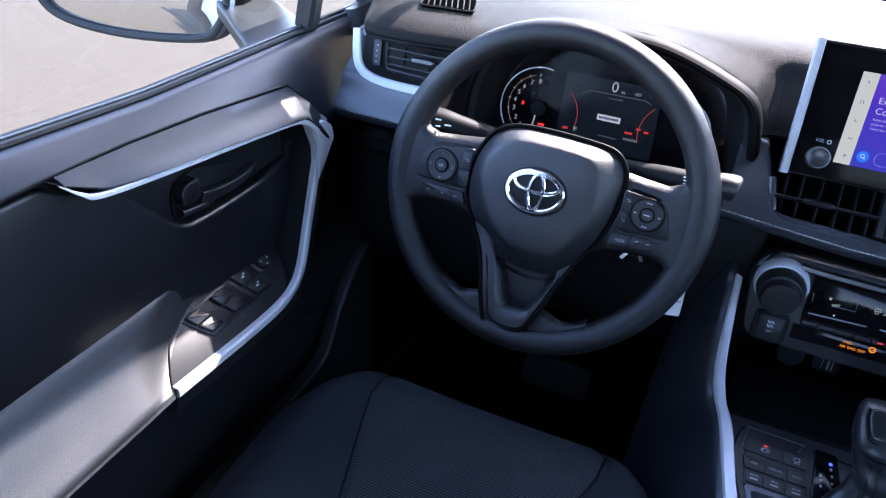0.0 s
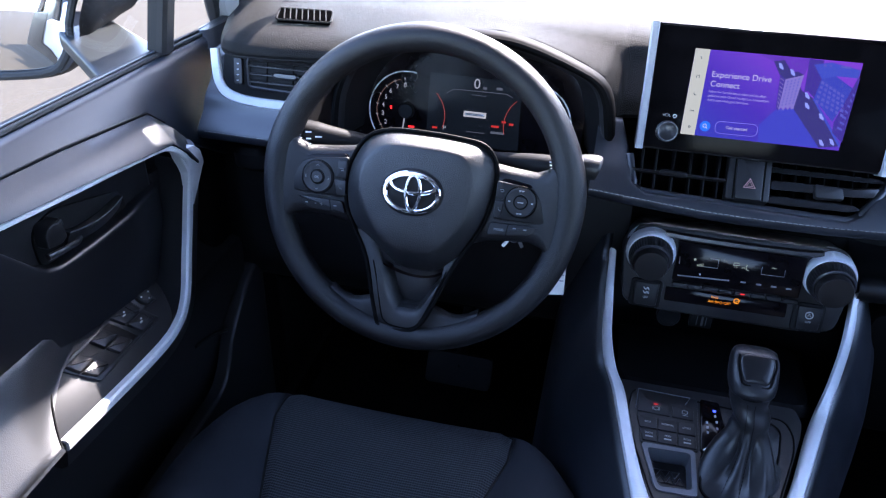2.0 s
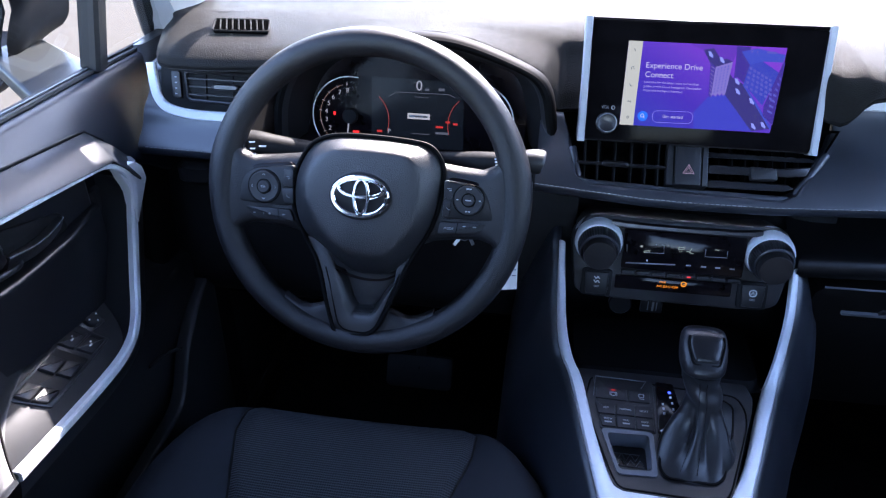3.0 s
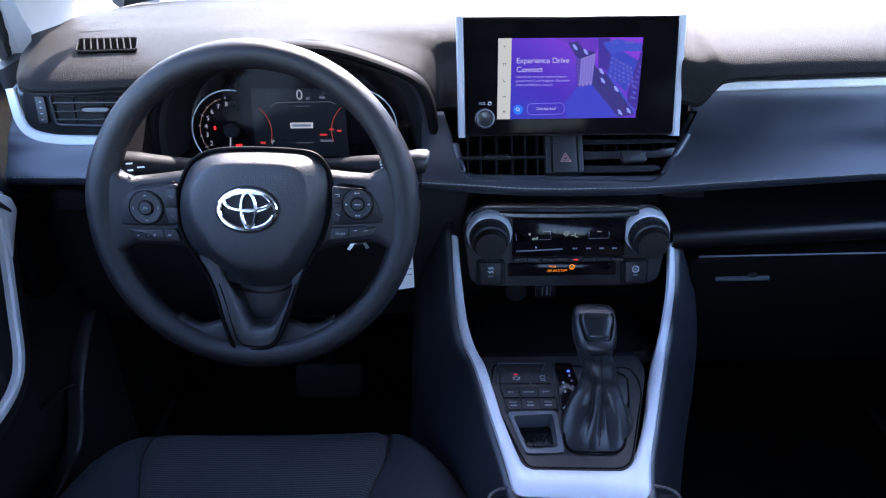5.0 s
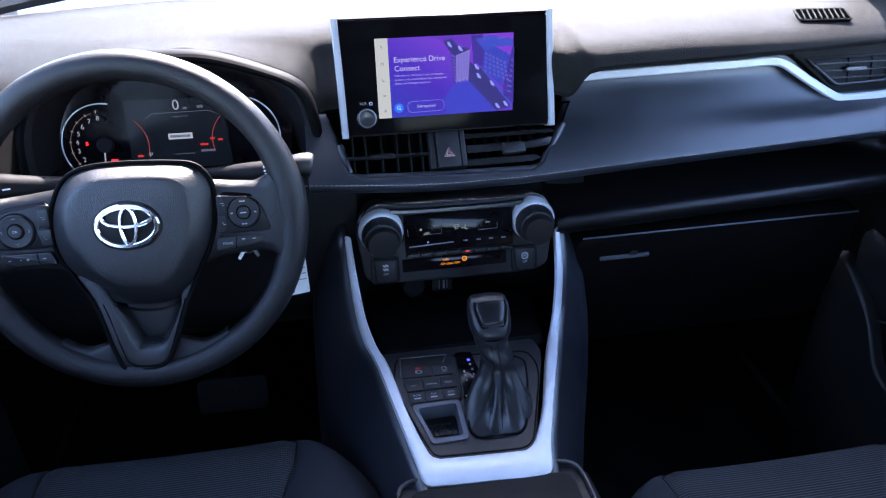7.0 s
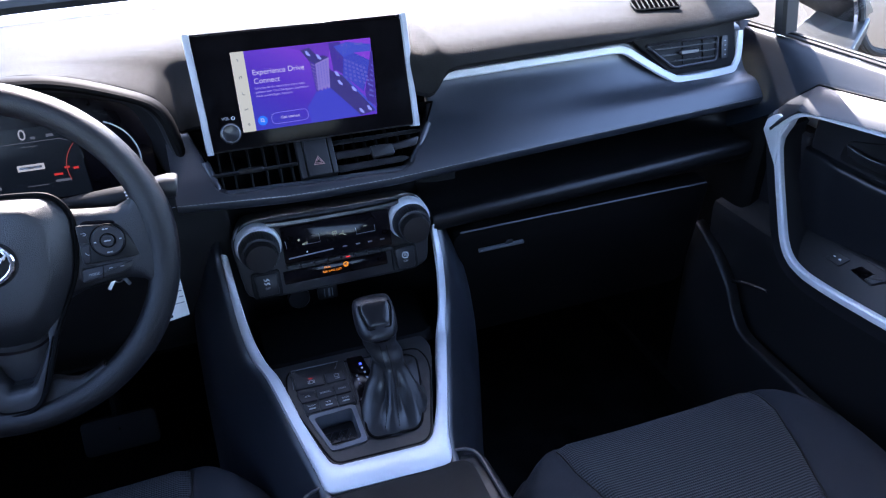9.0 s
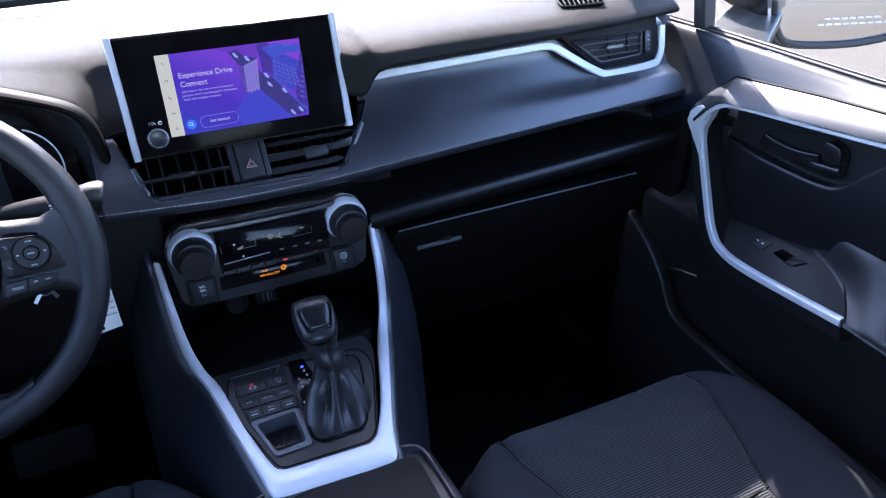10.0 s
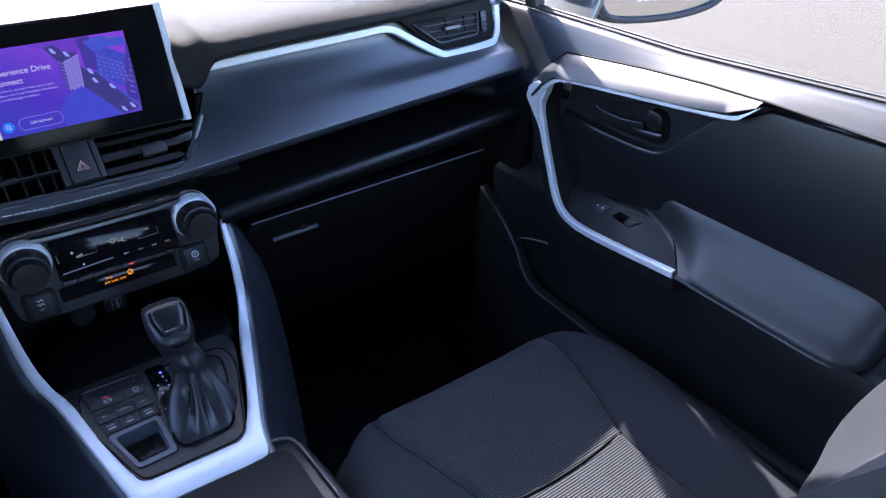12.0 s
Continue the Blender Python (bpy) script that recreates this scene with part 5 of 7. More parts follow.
# ---- climate controls ----
def climate_panel():
    c = thing("climate_panel", (0.011, -0.05, 0.55), "climate control panel with two silver knobs and a black display", "climate panel")
    f = Frame((0.011, -0.0695, 0.60), (1, 0, 0), (0, 0.35, 1))
    # housing: hooded top, dark face
    plate("housing", f, [(-0.128, -0.050), (-0.080, -0.056), (0.080, -0.056), (0.122, -0.050), (0.134, 0.020), (0.118, 0.050), (-0.118, 0.052), (-0.137, 0.020)], -0.003, 0.06, HARD, c, bevel=0.004, round_to=0.012)
    bm = bmesh.new()
    sweep(bm, smooth([f.at(a, b, 0.002) for a, b in ((-0.090, 0.043), (-0.060, 0.0412), (0.0, 0.0405), (0.060, 0.0412), (0.090, 0.0435))], 5), [(-0.004, -0.02), (0.004, -0.02), (0.004, 0.000), (0.002, 0.003), (-0.002, 0.003), (-0.004, 0.000)], f.n)
    part("top_edge", bm, SATIN, c)
    disp = plate("display", f, [(-0.073, -0.013), (0.073, -0.013), (0.074, 0.036), (-0.073, 0.036)], 0.004, 0.006, GLOSS, c, "glossy black display with faint symbols", round_to=0.002)
    for pts in (((-0.034, 0.020), (-0.024, 0.020), (-0.0235, 0.0095), (-0.047, 0.009)), ((0.026, 0.019), (0.026, 0.010), (0.052, 0.0105), (0.052, 0.019)), ((-0.069, 0.018), (-0.068, 0.008))):
        bm = bmesh.new()
        tube(bm, [f.at(a, b, 0.0045) for a, b in pts], 0.0004, 4, up=f.n)
        part("frame_line", bm, GREY_PRINT, disp)
    def mark(strokes, name="lit_symbol"):
        bm = bmesh.new()
        for pts in strokes:
            tube(bm, [f.at(a, b, 0.0045) for a, b in pts], 0.00045, 4, up=f.n)
        part(name, bm, ICON_LIT, disp)
    mark([[(-0.0525, 0.0165), (-0.0495, 0.0165)], [(-0.0510, 0.0150), (-0.0510, 0.0180)], [(-0.0522, 0.0153), (-0.0498, 0.0177)], [(-0.0522, 0.0177), (-0.0498, 0.0153)]])
    mark([[(-0.0475 + 0.0016 * k, 0.0090), (-0.0470 + 0.0016 * k, 0.0112 + 0.0004 * k)] for k in range(5)], "fan_bars")
    mark([[(-0.0065, 0.0160), (-0.0060, 0.0190), (-0.0005, 0.0195), (0.0005, 0.0165), (-0.0065, 0.0160)], [(-0.0045, 0.0148), (-0.0050, 0.0130)], [(-0.0020, 0.0150), (-0.0025, 0.0132)]])
    mark([[(0.0030, 0.0140), (0.0060, 0.0150), (0.0075, 0.0135)], [(0.0090, 0.0125), (0.0080, 0.0160), (0.0092, 0.0190)], [(0.0090, 0.0125), (0.0120, 0.0125)]])
    mark([[(0.0365, 0.0190), (0.0385, 0.0198), (0.0405, 0.0190), (0.0420, 0.0198)]])
    for a in (0.008, 0.026, 0.043, 0.060):
        bar("symbol", f, a - 0.003, -0.0030, a + 0.003, -0.0030, 0.0045, 0.0018, GREY_PRINT, disp)
    bar("slider_line", f, -0.068, -0.006, -0.008, -0.0035, 0.0046, 0.0016, GREY_PRINT, disp)
    bar("slider_mark", f, -0.0435, -0.001, -0.0415, -0.001, 0.0046, 0.002, PRINT, disp)
    # row of flat keys under the display
    for k in range(8):
        a = -0.064 + k * 0.0183
        bm = bmesh.new()
        box(bm, f.at(a, -0.0175, 0.004), (0.0175, 0.0062, 0.004), f, 0.0012)
        key = part("flat_key", bm, BUTTON, c)
        if k == 4:
            bar("red_mark", f, a - 0.002, -0.0175, a + 0.003, -0.0175, 0.0064, 0.0013, RED, key)
    # lamp window
    lw = plate("lamp_window", f, [(-0.078, -0.041), (0.064, -0.040), (0.064, -0.0225), (-0.078, -0.0235)], 0.000, 0.004, GLOSS, c, "glossy strip with an amber airbag lamp", round_to=0.002)
    text("amber_text", f, -0.0135, -0.0335, 0.0004, 0.0046, "AIR BAG OFF", AMBER, lw)
    text("amber_text", f, -0.0195, -0.0280, 0.0004, 0.0042, "PASS", AMBER, lw)
    bm = bmesh.new()
    tube(bm, disc(f, 0.006, -0.0285, 0.0030, n=14, c=0.0004), 0.0007, 4, closed=True, up=f.n)
    tube(bm, [f.at(0.0035, -0.031, 0.0004), f.at(0.010, -0.0265, 0.0004)], 0.0006, 4)
    part("amber_symbol", bm, AMBER, lw)
    # corner buttons
    for s, a0, a1, mark in ((-1, -0.116, -0.086, "stack"), (1, 0.075, 0.103, "ring")):
        h = plate("button_housing", f, [(a0 - 0.004, -0.053), (a1 + 0.004, -0.053), (a1 + 0.004, -0.018), (a0 - 0.004, -0.018)], 0.001, 0.008, DARK, c, round_to=0.005)
        b = plate("corner_button", f, [(a0 + 0.002, -0.050), (a1 - 0.001, -0.050), (a1, -0.021), (a0, -0.021)], 0.0035, 0.006, BUTTON, c, "black push button with a white symbol", round_to=0.003)
        m = (a0 + a1) / 2
        bm = bmesh.new()
        if mark == "ring":
            tube(bm, disc(f, m, -0.0315, 0.0042, n=16, c=0.0039), 0.0005, 4, closed=True, up=f.n)
            tube(bm, [f.at(m - 0.0015, -0.033, 0.0039), f.at(m, -0.029, 0.0039), f.at(m + 0.0015, -0.033, 0.0039)], 0.0004, 4)
        else:
            for b0 in (-0.0285, -0.0335):
                tube(bm, smooth([f.at(m + q * 0.0012, b0 + 0.0015 * math.sin(q * 1.6), 0.0039) for q in range(-3, 4)], 2), 0.0005, 4, up=f.n)
        part("symbol", bm, PRINT, b)
        text("print", f, m, -0.0400, 0.0039, 0.0038, "OFF", DIM_PRINT, b)
    # knobs
    for s in (-1, 1):
        a, b = s * 0.103, 0.016
        tilt = Frame(f.at(a, b, 0.0), (1, 0, 0), (0, 0.06, 1))
        bm = bmesh.new()
        skin(bm, [disc(tilt, 0, 0, r, c=h, n=40) for r, h in ((0.0300, -0.024), (0.0299, -0.002), (0.0292, 0.0020), (0.0275, 0.0048), (0.0262, 0.0050), (0.0255, 0.0035))])
        k = part("control_knob", bm, SILVER, c, "satin silver knob ring round a black knurled knob")
        bm = bmesh.new()
        rings = []
        for h, r in ((0.003, 0.0256), (0.006, 0.0256), (0.019, 0.0236), (0.0215, 0.0228), (0.0222, 0.0212), (0.021, 0.0195)):
            step = 0.0011 if 0.005 <= h <= 0.020 else 0
            rings.append([tilt.at((r + step * (i % 2)) * math.cos(2 * math.pi * i / 96), -0.001 + (r + step * (i % 2)) * math.sin(2 * math.pi * i / 96), h) for i in range(96)])
        skin(bm, rings)
        part("knurled_ring", bm, SATIN, k)
        bm = bmesh.new()
        skin(bm, [disc(tilt, 0, -0.002, r, c=h, n=32) for r, h in ((0.0200, 0.018), (0.0200, 0.030), (0.0188, 0.0328), (0.0120, 0.0335))])
        part("knob_face", bm, BRUSHED, k, "dark brushed knob face")


BRUSHED = mat("brushed_dark", (0.030, 0.028, 0.028), 0.34, 0.5, grain=0.1, grain_scale=1600, kind="noise")
climate_panel()


# ---- centre console ----
CON = Frame((0.0, -0.30, 0.444), (1, 0, 0), (0, 1, 0.19))


def center_console():
    c = thing("center_console", (0, -0.25, 0), "black centre console framed by satin silver rails", "center console")
    f = CON
    # sides
    edge_l = [(-0.040, 0.142, 0.606), (-0.078, 0.1385, 0.560), (-0.101, 0.1345, 0.512), (-0.122, 0.127, 0.482), (-0.160, 0.1135, 0.4715), (-0.236, 0.097, 0.456), (-0.300, 0.083, 0.4435), (-0.345, 0.077, 0.436), (-0.42, 0.085, 0.43)]
    edge_r = [(-0.040, 0.157, 0.602), (-0.086, 0.1545, 0.550), (-0.106, 0.151, 0.500), (-0.136, 0.140, 0.476), (-0.178, 0.1255, 0.467), (-0.245, 0.102, 0.454), (-0.300, 0.083, 0.4435), (-0.345, 0.077, 0.436), (-0.42, 0.085, 0.43)]
    for s, rows in ((-1, edge_l), (1, edge_r)):
        bm = bmesh.new()
        rings = []
        for p in smooth([(y, x, z) for y, x, z in [(0.03, rows[0][1], 0.61)] + rows], 5):
            y, x, z = p
            rings.append(smooth([(s * (x - 0.004), y, z - 0.003), (s * (x + 0.003), y, z - 0.004), (s * (x + 0.012), y, z - 0.016), (s * (x + 0.036), y, z - 0.075), (s * (x + 0.054), y, z - 0.16), (s * (x + 0.070), y, 0.02)], 4))
        skin(bm, rings, ring_closed=False)
        part("side_panel", bm, SOFT_PAD, c, "black soft side panel")
    # silver rail: down one side, across the back and up the other
    pairs = [((-0.1405, -0.046, 0.602), (-0.1320, -0.049, 0.600)), ((-0.1385, -0.078, 0.560), (-0.1280, -0.082, 0.558)), ((-0.1345, -0.101, 0.512), (-0.1215, -0.107, 0.510)), ((-0.127, -0.122, 0.482), (-0.1110, -0.130, 0.480)), ((-0.1135, -0.160, 0.4715), (-0.0980, -0.163, 0.471)), ((-0.097, -0.236, 0.456), (-0.0820, -0.238, 0.456)), ((-0.083, -0.300, 0.4435), (-0.0665, -0.290, 0.4455)), ((-0.0755, -0.331, 0.438), (-0.0560, -0.3020, 0.4437)), ((-0.050, -0.336, 0.4367), (-0.042, -0.3035, 0.4433)), ((0.0, -0.338, 0.4363), (0.0, -0.3050, 0.4430)), ((0.050, -0.340, 0.4360), (0.036, -0.3060, 0.4428)), ((0.0735, -0.335, 0.437), (0.0520, -0.3045, 0.4430)), ((0.083, -0.300, 0.4435), (0.0660, -0.290, 0.4455)), ((0.102, -0.245, 0.454), (0.0870, -0.246, 0.454)), ((0.1255, -0.178, 0.467), (0.1085, -0.180, 0.467)), ((0.140, -0.136, 0.476), (0.1230, -0.142, 0.474)), ((0.151, -0.106, 0.500), (0.1375, -0.111, 0.499)), ((0.1545, -0.086, 0.550), (0.1435, -0.090, 0.549)), ((0.1555, -0.055, 0.594), (0.1470, -0.058, 0.592))]
    outer, inner = smooth([o for o, i in pairs], 5), smooth([i for o, i in pairs], 5)
    up_n = Vector((0, -0.35, 1)).normalized()
    bm = bmesh.new()
    skin(bm, [[o - up_n * 0.012, o, o.lerp(i, 0.12) + up_n * 0.0032, o.lerp(i, 0.5) + up_n * 0.0042, o.lerp(i, 0.88) + up_n * 0.0034, i + up_n * 0.0005, i - up_n * 0.010] for o, i in zip(outer, inner)])
    part("rail", bm, SILVER, c, "satin silver rail round the console", sharp=50)
    # shift plate
    bm = bmesh.new()
    edge = rounded(f.poly([(-0.108, 0.160), (-0.064, 0.0), (-0.048, -0.012), (0.047, -0.015), (0.062, -0.002), (0.102, 0.120), (0.106, 0.140), (0.100, 0.160)], 0.001), 0.006)
    hole = rounded(f.poly([(-0.0715, 0.0690), (-0.0205, 0.0705), (-0.0205, 0.0220), (-0.0575, 0.0195)], 0.001), 0.005)
    loops = [[bm.verts.new(p) for p in ring] for ring in (edge, hole)]
    rims = [bm.edges.new((ring[i], ring[(i + 1) % len(ring)])) for ring in loops for i in range(len(ring))]
    bmesh.ops.triangle_fill(bm, edges=rims, use_beauty=True, normal=f.n)
    skin(bm, [edge, [p - f.n * 0.02 for p in edge]], cap=False)
    part("shift_plate", bm, HARD, c, "satin black shift plate")
    bm = bmesh.new()
    tube(bm, rounded([f.at(a, b, 0.0011) for a, b in ((-0.0885, 0.1490), (-0.0955, 0.1063), (-0.0658, 0.0163), (-0.0578, -0.0010), (0.0501, -0.0040), (0.0625, 0.0060), (0.0930, 0.0975), (0.0950, 0.1196), (0.0869, 0.1400))], 0.010), 0.0011, 6, closed=True, up=f.n)
    part("plate_groove", bm, VOID, c)
    # solid near-black block that stands for the shade of the front well
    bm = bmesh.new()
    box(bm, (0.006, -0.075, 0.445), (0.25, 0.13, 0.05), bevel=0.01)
    part("well_shade", bm, VOID, c)
    # buttons: a wide pair and two rows of three
    raised = plate("button_block", f, [(-0.0850, 0.1500), (-0.0130, 0.1480), (-0.0120, 0.0735), (-0.0775, 0.0725)], 0.0030, 0.004, HARD, c, "satin black block of drive mode buttons", round_to=0.004)
    bm = bmesh.new()
    tube(bm, [f.at(a, b, 0.0034) for a, b in ((-0.0850, 0.1180), (-0.0825, 0.1480), (-0.0210, 0.1468), (-0.0272, 0.1355))], 0.0007, 5, up=f.n)
    part("block_edge", bm, TRAY_GREY, raised)
    for pts, lab in (([(-0.0826, 0.1150), (-0.0445, 0.1140), (-0.0452, 0.1315), (-0.0808, 0.1340)], "p"), ([(-0.0425, 0.1142), (-0.0174, 0.1138), (-0.0180, 0.1305), (-0.0420, 0.1310)], "h")):
        b = plate("wide_button", f, pts, 0.0048, 0.004, KEYCAP, raised, round_to=0.002)
        mx, my = sum(p[0] for p in pts) / 4 + 0.002, sum(p[1] for p in pts) / 4 - 0.0015
        bm = bmesh.new()
        if lab == "p":
            tube(bm, disc(f, mx, my, 0.0030, 0.0026, n=16, c=0.0051), 0.00045, 4, closed=True, up=f.n)
            for s0 in (-1, 1):
                tube(bm, [f.at(mx + s0 * 0.0044 * math.cos(q), my + 0.0040 * math.sin(q), 0.0051) for q in (-0.7, -0.3, 0.3, 0.7)], 0.0004, 4, up=f.n)
        else:
            tube(bm, rounded([f.at(mx + x, my + y, 0.0051) for x, y in ((-0.0030, 0.0), (0.0030, 0.0), (0.0030, 0.0048), (-0.0030, 0.0048))], 0.0015), 0.0004, 4, closed=True, up=f.n)
            tube(bm, [f.at(mx - 0.0026, my - 0.0022, 0.0051), f.at(mx + 0.0034, my - 0.0022, 0.0051)], 0.0005, 4, up=f.n)
        part("symbol", bm, DIM_PRINT, b)
        if lab == "p":
            bar("red_lamp", f, mx - 0.0024, my + 0.0058, mx + 0.0024, my + 0.0058, 0.0052, 0.0011, RED, b)
    tops, lows = (-0.0838, -0.0592, -0.0362, -0.0158), (-0.0757, -0.0584, -0.0358, -0.0142)
    for j, words in enumerate((("ECO", "NORMAL", "SPORT"), ("SNOW", "MUD", "ROCK"))):
        for i, wd in enumerate(words):
            at = lambda m, v: tops[m] + (lows[m] - tops[m]) * v
            v0, v1 = 0.5 * j + 0.02, 0.5 * j + 0.48
            y0, y1 = 0.1100 - 0.0352 * v0, 0.1100 - 0.0352 * v1
            k = plate("mode_button", f, [(at(i, v0) + 0.0006, y0), (at(i, v1) + 0.0006, y1), (at(i + 1, v1) - 0.0006, y1), (at(i + 1, v0) - 0.0006, y0)], 0.0047, 0.004, KEYCAP, raised, round_to=0.0015)
            mx, my = (at(i, 0.5 * j + 0.25) + at(i + 1, 0.5 * j + 0.25)) / 2, (y0 + y1) / 2
            if j == 0:
                text("print", f, mx, my, 0.0050, 0.0034, wd, DIM_PRINT, k)
            else:
                text("print", f, mx, my + 0.0022, 0.0050, 0.0032, wd, DIM_PRINT, k)
                bar("print", f, mx - 0.0042, my - 0.0022, mx + 0.0042, my - 0.0022, 0.0050, 0.0016, DIM_PRINT, k)
    # card tray with a lattice floor
    t = thing_part("tray", c)
    o = [(-0.0770, 0.0732), (-0.0165, 0.0740), (-0.0145, 0.0164), (-0.0593, 0.0155)]
    i = [(-0.0700, 0.0674), (-0.0215, 0.0695), (-0.0205, 0.0233), (-0.0565, 0.0208)]
    bm = bmesh.new()
    O, I = rounded(f.poly(o, 0.0035), 0.006), rounded(f.poly(i, 0.0035), 0.005)
    skin(bm, [[p - f.n * 0.003 for p in O], O, I, [p - f.n * 0.030 for p in I]], cap=False)
    part("tray_rim", bm, TRAY_GREY, t, "grey plastic tray rim")
    plate("tray_floor", f, [(a * 1.0, b) for a, b in i], -0.024, 0.003, HARD, t, bevel=0)
    for k in range(5):
        for m in range(4):
            a, b = -0.060 + 0.0105 * k + 0.005 * (m % 2), 0.024 + 0.0105 * m
            if not -0.066 + 0.01 * (0.06 - b) / 0.04 < a < -0.026:
                continue
            bm = bmesh.new()
            tube(bm, [f.at(a + 0.0062 * math.cos(q), b + 0.0060 * math.sin(q), -0.0235) for q in (radians(90 + 180 * (m % 2)), radians(210 + 180 * (m % 2)), radians(330 + 180 * (m % 2)))], 0.0008, 4, closed=True, up=f.n)
            part("lattice", bm, TRAY_GREY, t)
    # gear position strip
    g = plate("gear_strip", f, [(-0.0095, 0.1480), (0.0118, 0.1470), (0.0190, 0.1020), (0.0095, 0.0890), (-0.0070, 0.0725), (-0.0105, 0.0760)], 0.0042, 0.004, GLOSS, c, "glossy black gear position strip", round_to=0.003)
    for k, (a, b, m) in enumerate(((0.0062, 0.1330, BLUE), (0.0068, 0.1259, DIM_PRINT), (0.0084, 0.1177, DIM_PRINT), (0.0088, 0.1089, DIM_PRINT), (-0.0024, 0.1085, DIM_PRINT), (-0.0028, 0.1150, DIM_PRINT), (-0.0020, 0.1015, DIM_PRINT))):
        bm = bmesh.new()
        box(bm, f.at(a, b, 0.0046), (0.0026 if k else 0.0036, 0.0034, 0.0005), f, 0.0002)
        part("gear_mark", bm, m, g)
    # white bar drawn in place of a small glint on the gloss
    bar("painted_glint", f, -0.0080, 0.0765, 0.0000, 0.0818, 0.0047, 0.0020, PRINT, g)
    # sockets in the well
    sf = Frame((-0.010, 0.012, 0.472), (1, 0, 0), (0, 0.1, 1))
    bm = bmesh.new()
    skin(bm, [disc(sf, -0.033, 0.002, r, c=h, n=28) for r, h in ((0.0165, 0.0), (0.0165, 0.006), (0.0150, 0.008), (0.0135, 0.0075))])
    part("power_socket", bm, SATIN, c, "round black power socket cover")
    u = plate("usb_socket", sf, [(-0.004, -0.010), (0.026, -0.010), (0.026, 0.012), (-0.004, 0.012)], 0.004, 0.006, HARD, c, round_to=0.003)
    for a, w in ((0.006, 0.0012), (0.013, 0.0030), (0.018, 0.0012)):
        bar("print", sf, a, -0.006, a, 0.008, 0.0045, w, GREY_PRINT, u)
    # armrest box behind the rails
    bm = bmesh.new()
    rings = []
    for y, w, z in ((-0.322, 0.100, 0.415), (-0.326, 0.110, 0.426), (-0.338, 0.117, 0.431), (-0.40, 0.122, 0.432), (-0.56, 0.124, 0.436)):
        rings.append(rounded([(-w, y, 0.05), (-w, y, z - 0.004), (-w * 0.93, y, z), (w * 0.93, y, z), (w, y, z - 0.004), (w, y, 0.05)], 0.004, 2))
    skin(bm, rings)
    part("cup_holder_block", bm, HARD, c)
    # rim in a paler material: sun on the edge is in its colour
    for s in (-1, 1):
        bm = bmesh.new()
        tube(bm, smooth([(s * 0.081, -0.320, 0.4330), (s * 0.098, -0.326, 0.4345), (s * 0.107, -0.342, 0.4355), (s * 0.110, -0.40, 0.436), (s * 0.113, -0.55, 0.438)], 5), 0.0024, 8)
        part("cup_holder_rim", bm, ARM_PAD, c, "rounded cup holder rim")
    plate("cup_holder_well", Frame((0, -0.45, 0.4345), (1, 0, 0), (0, 1, 0.01)), [(-0.098, -0.1), (0.098, -0.1), (0.096, 0.112), (-0.096, 0.112)], 0.0, 0.003, DARK, c, round_to=0.02)


TRAY_GREY = mat("tray_grey", (0.09, 0.095, 0.11), 0.45, spots=0.06)
center_console()


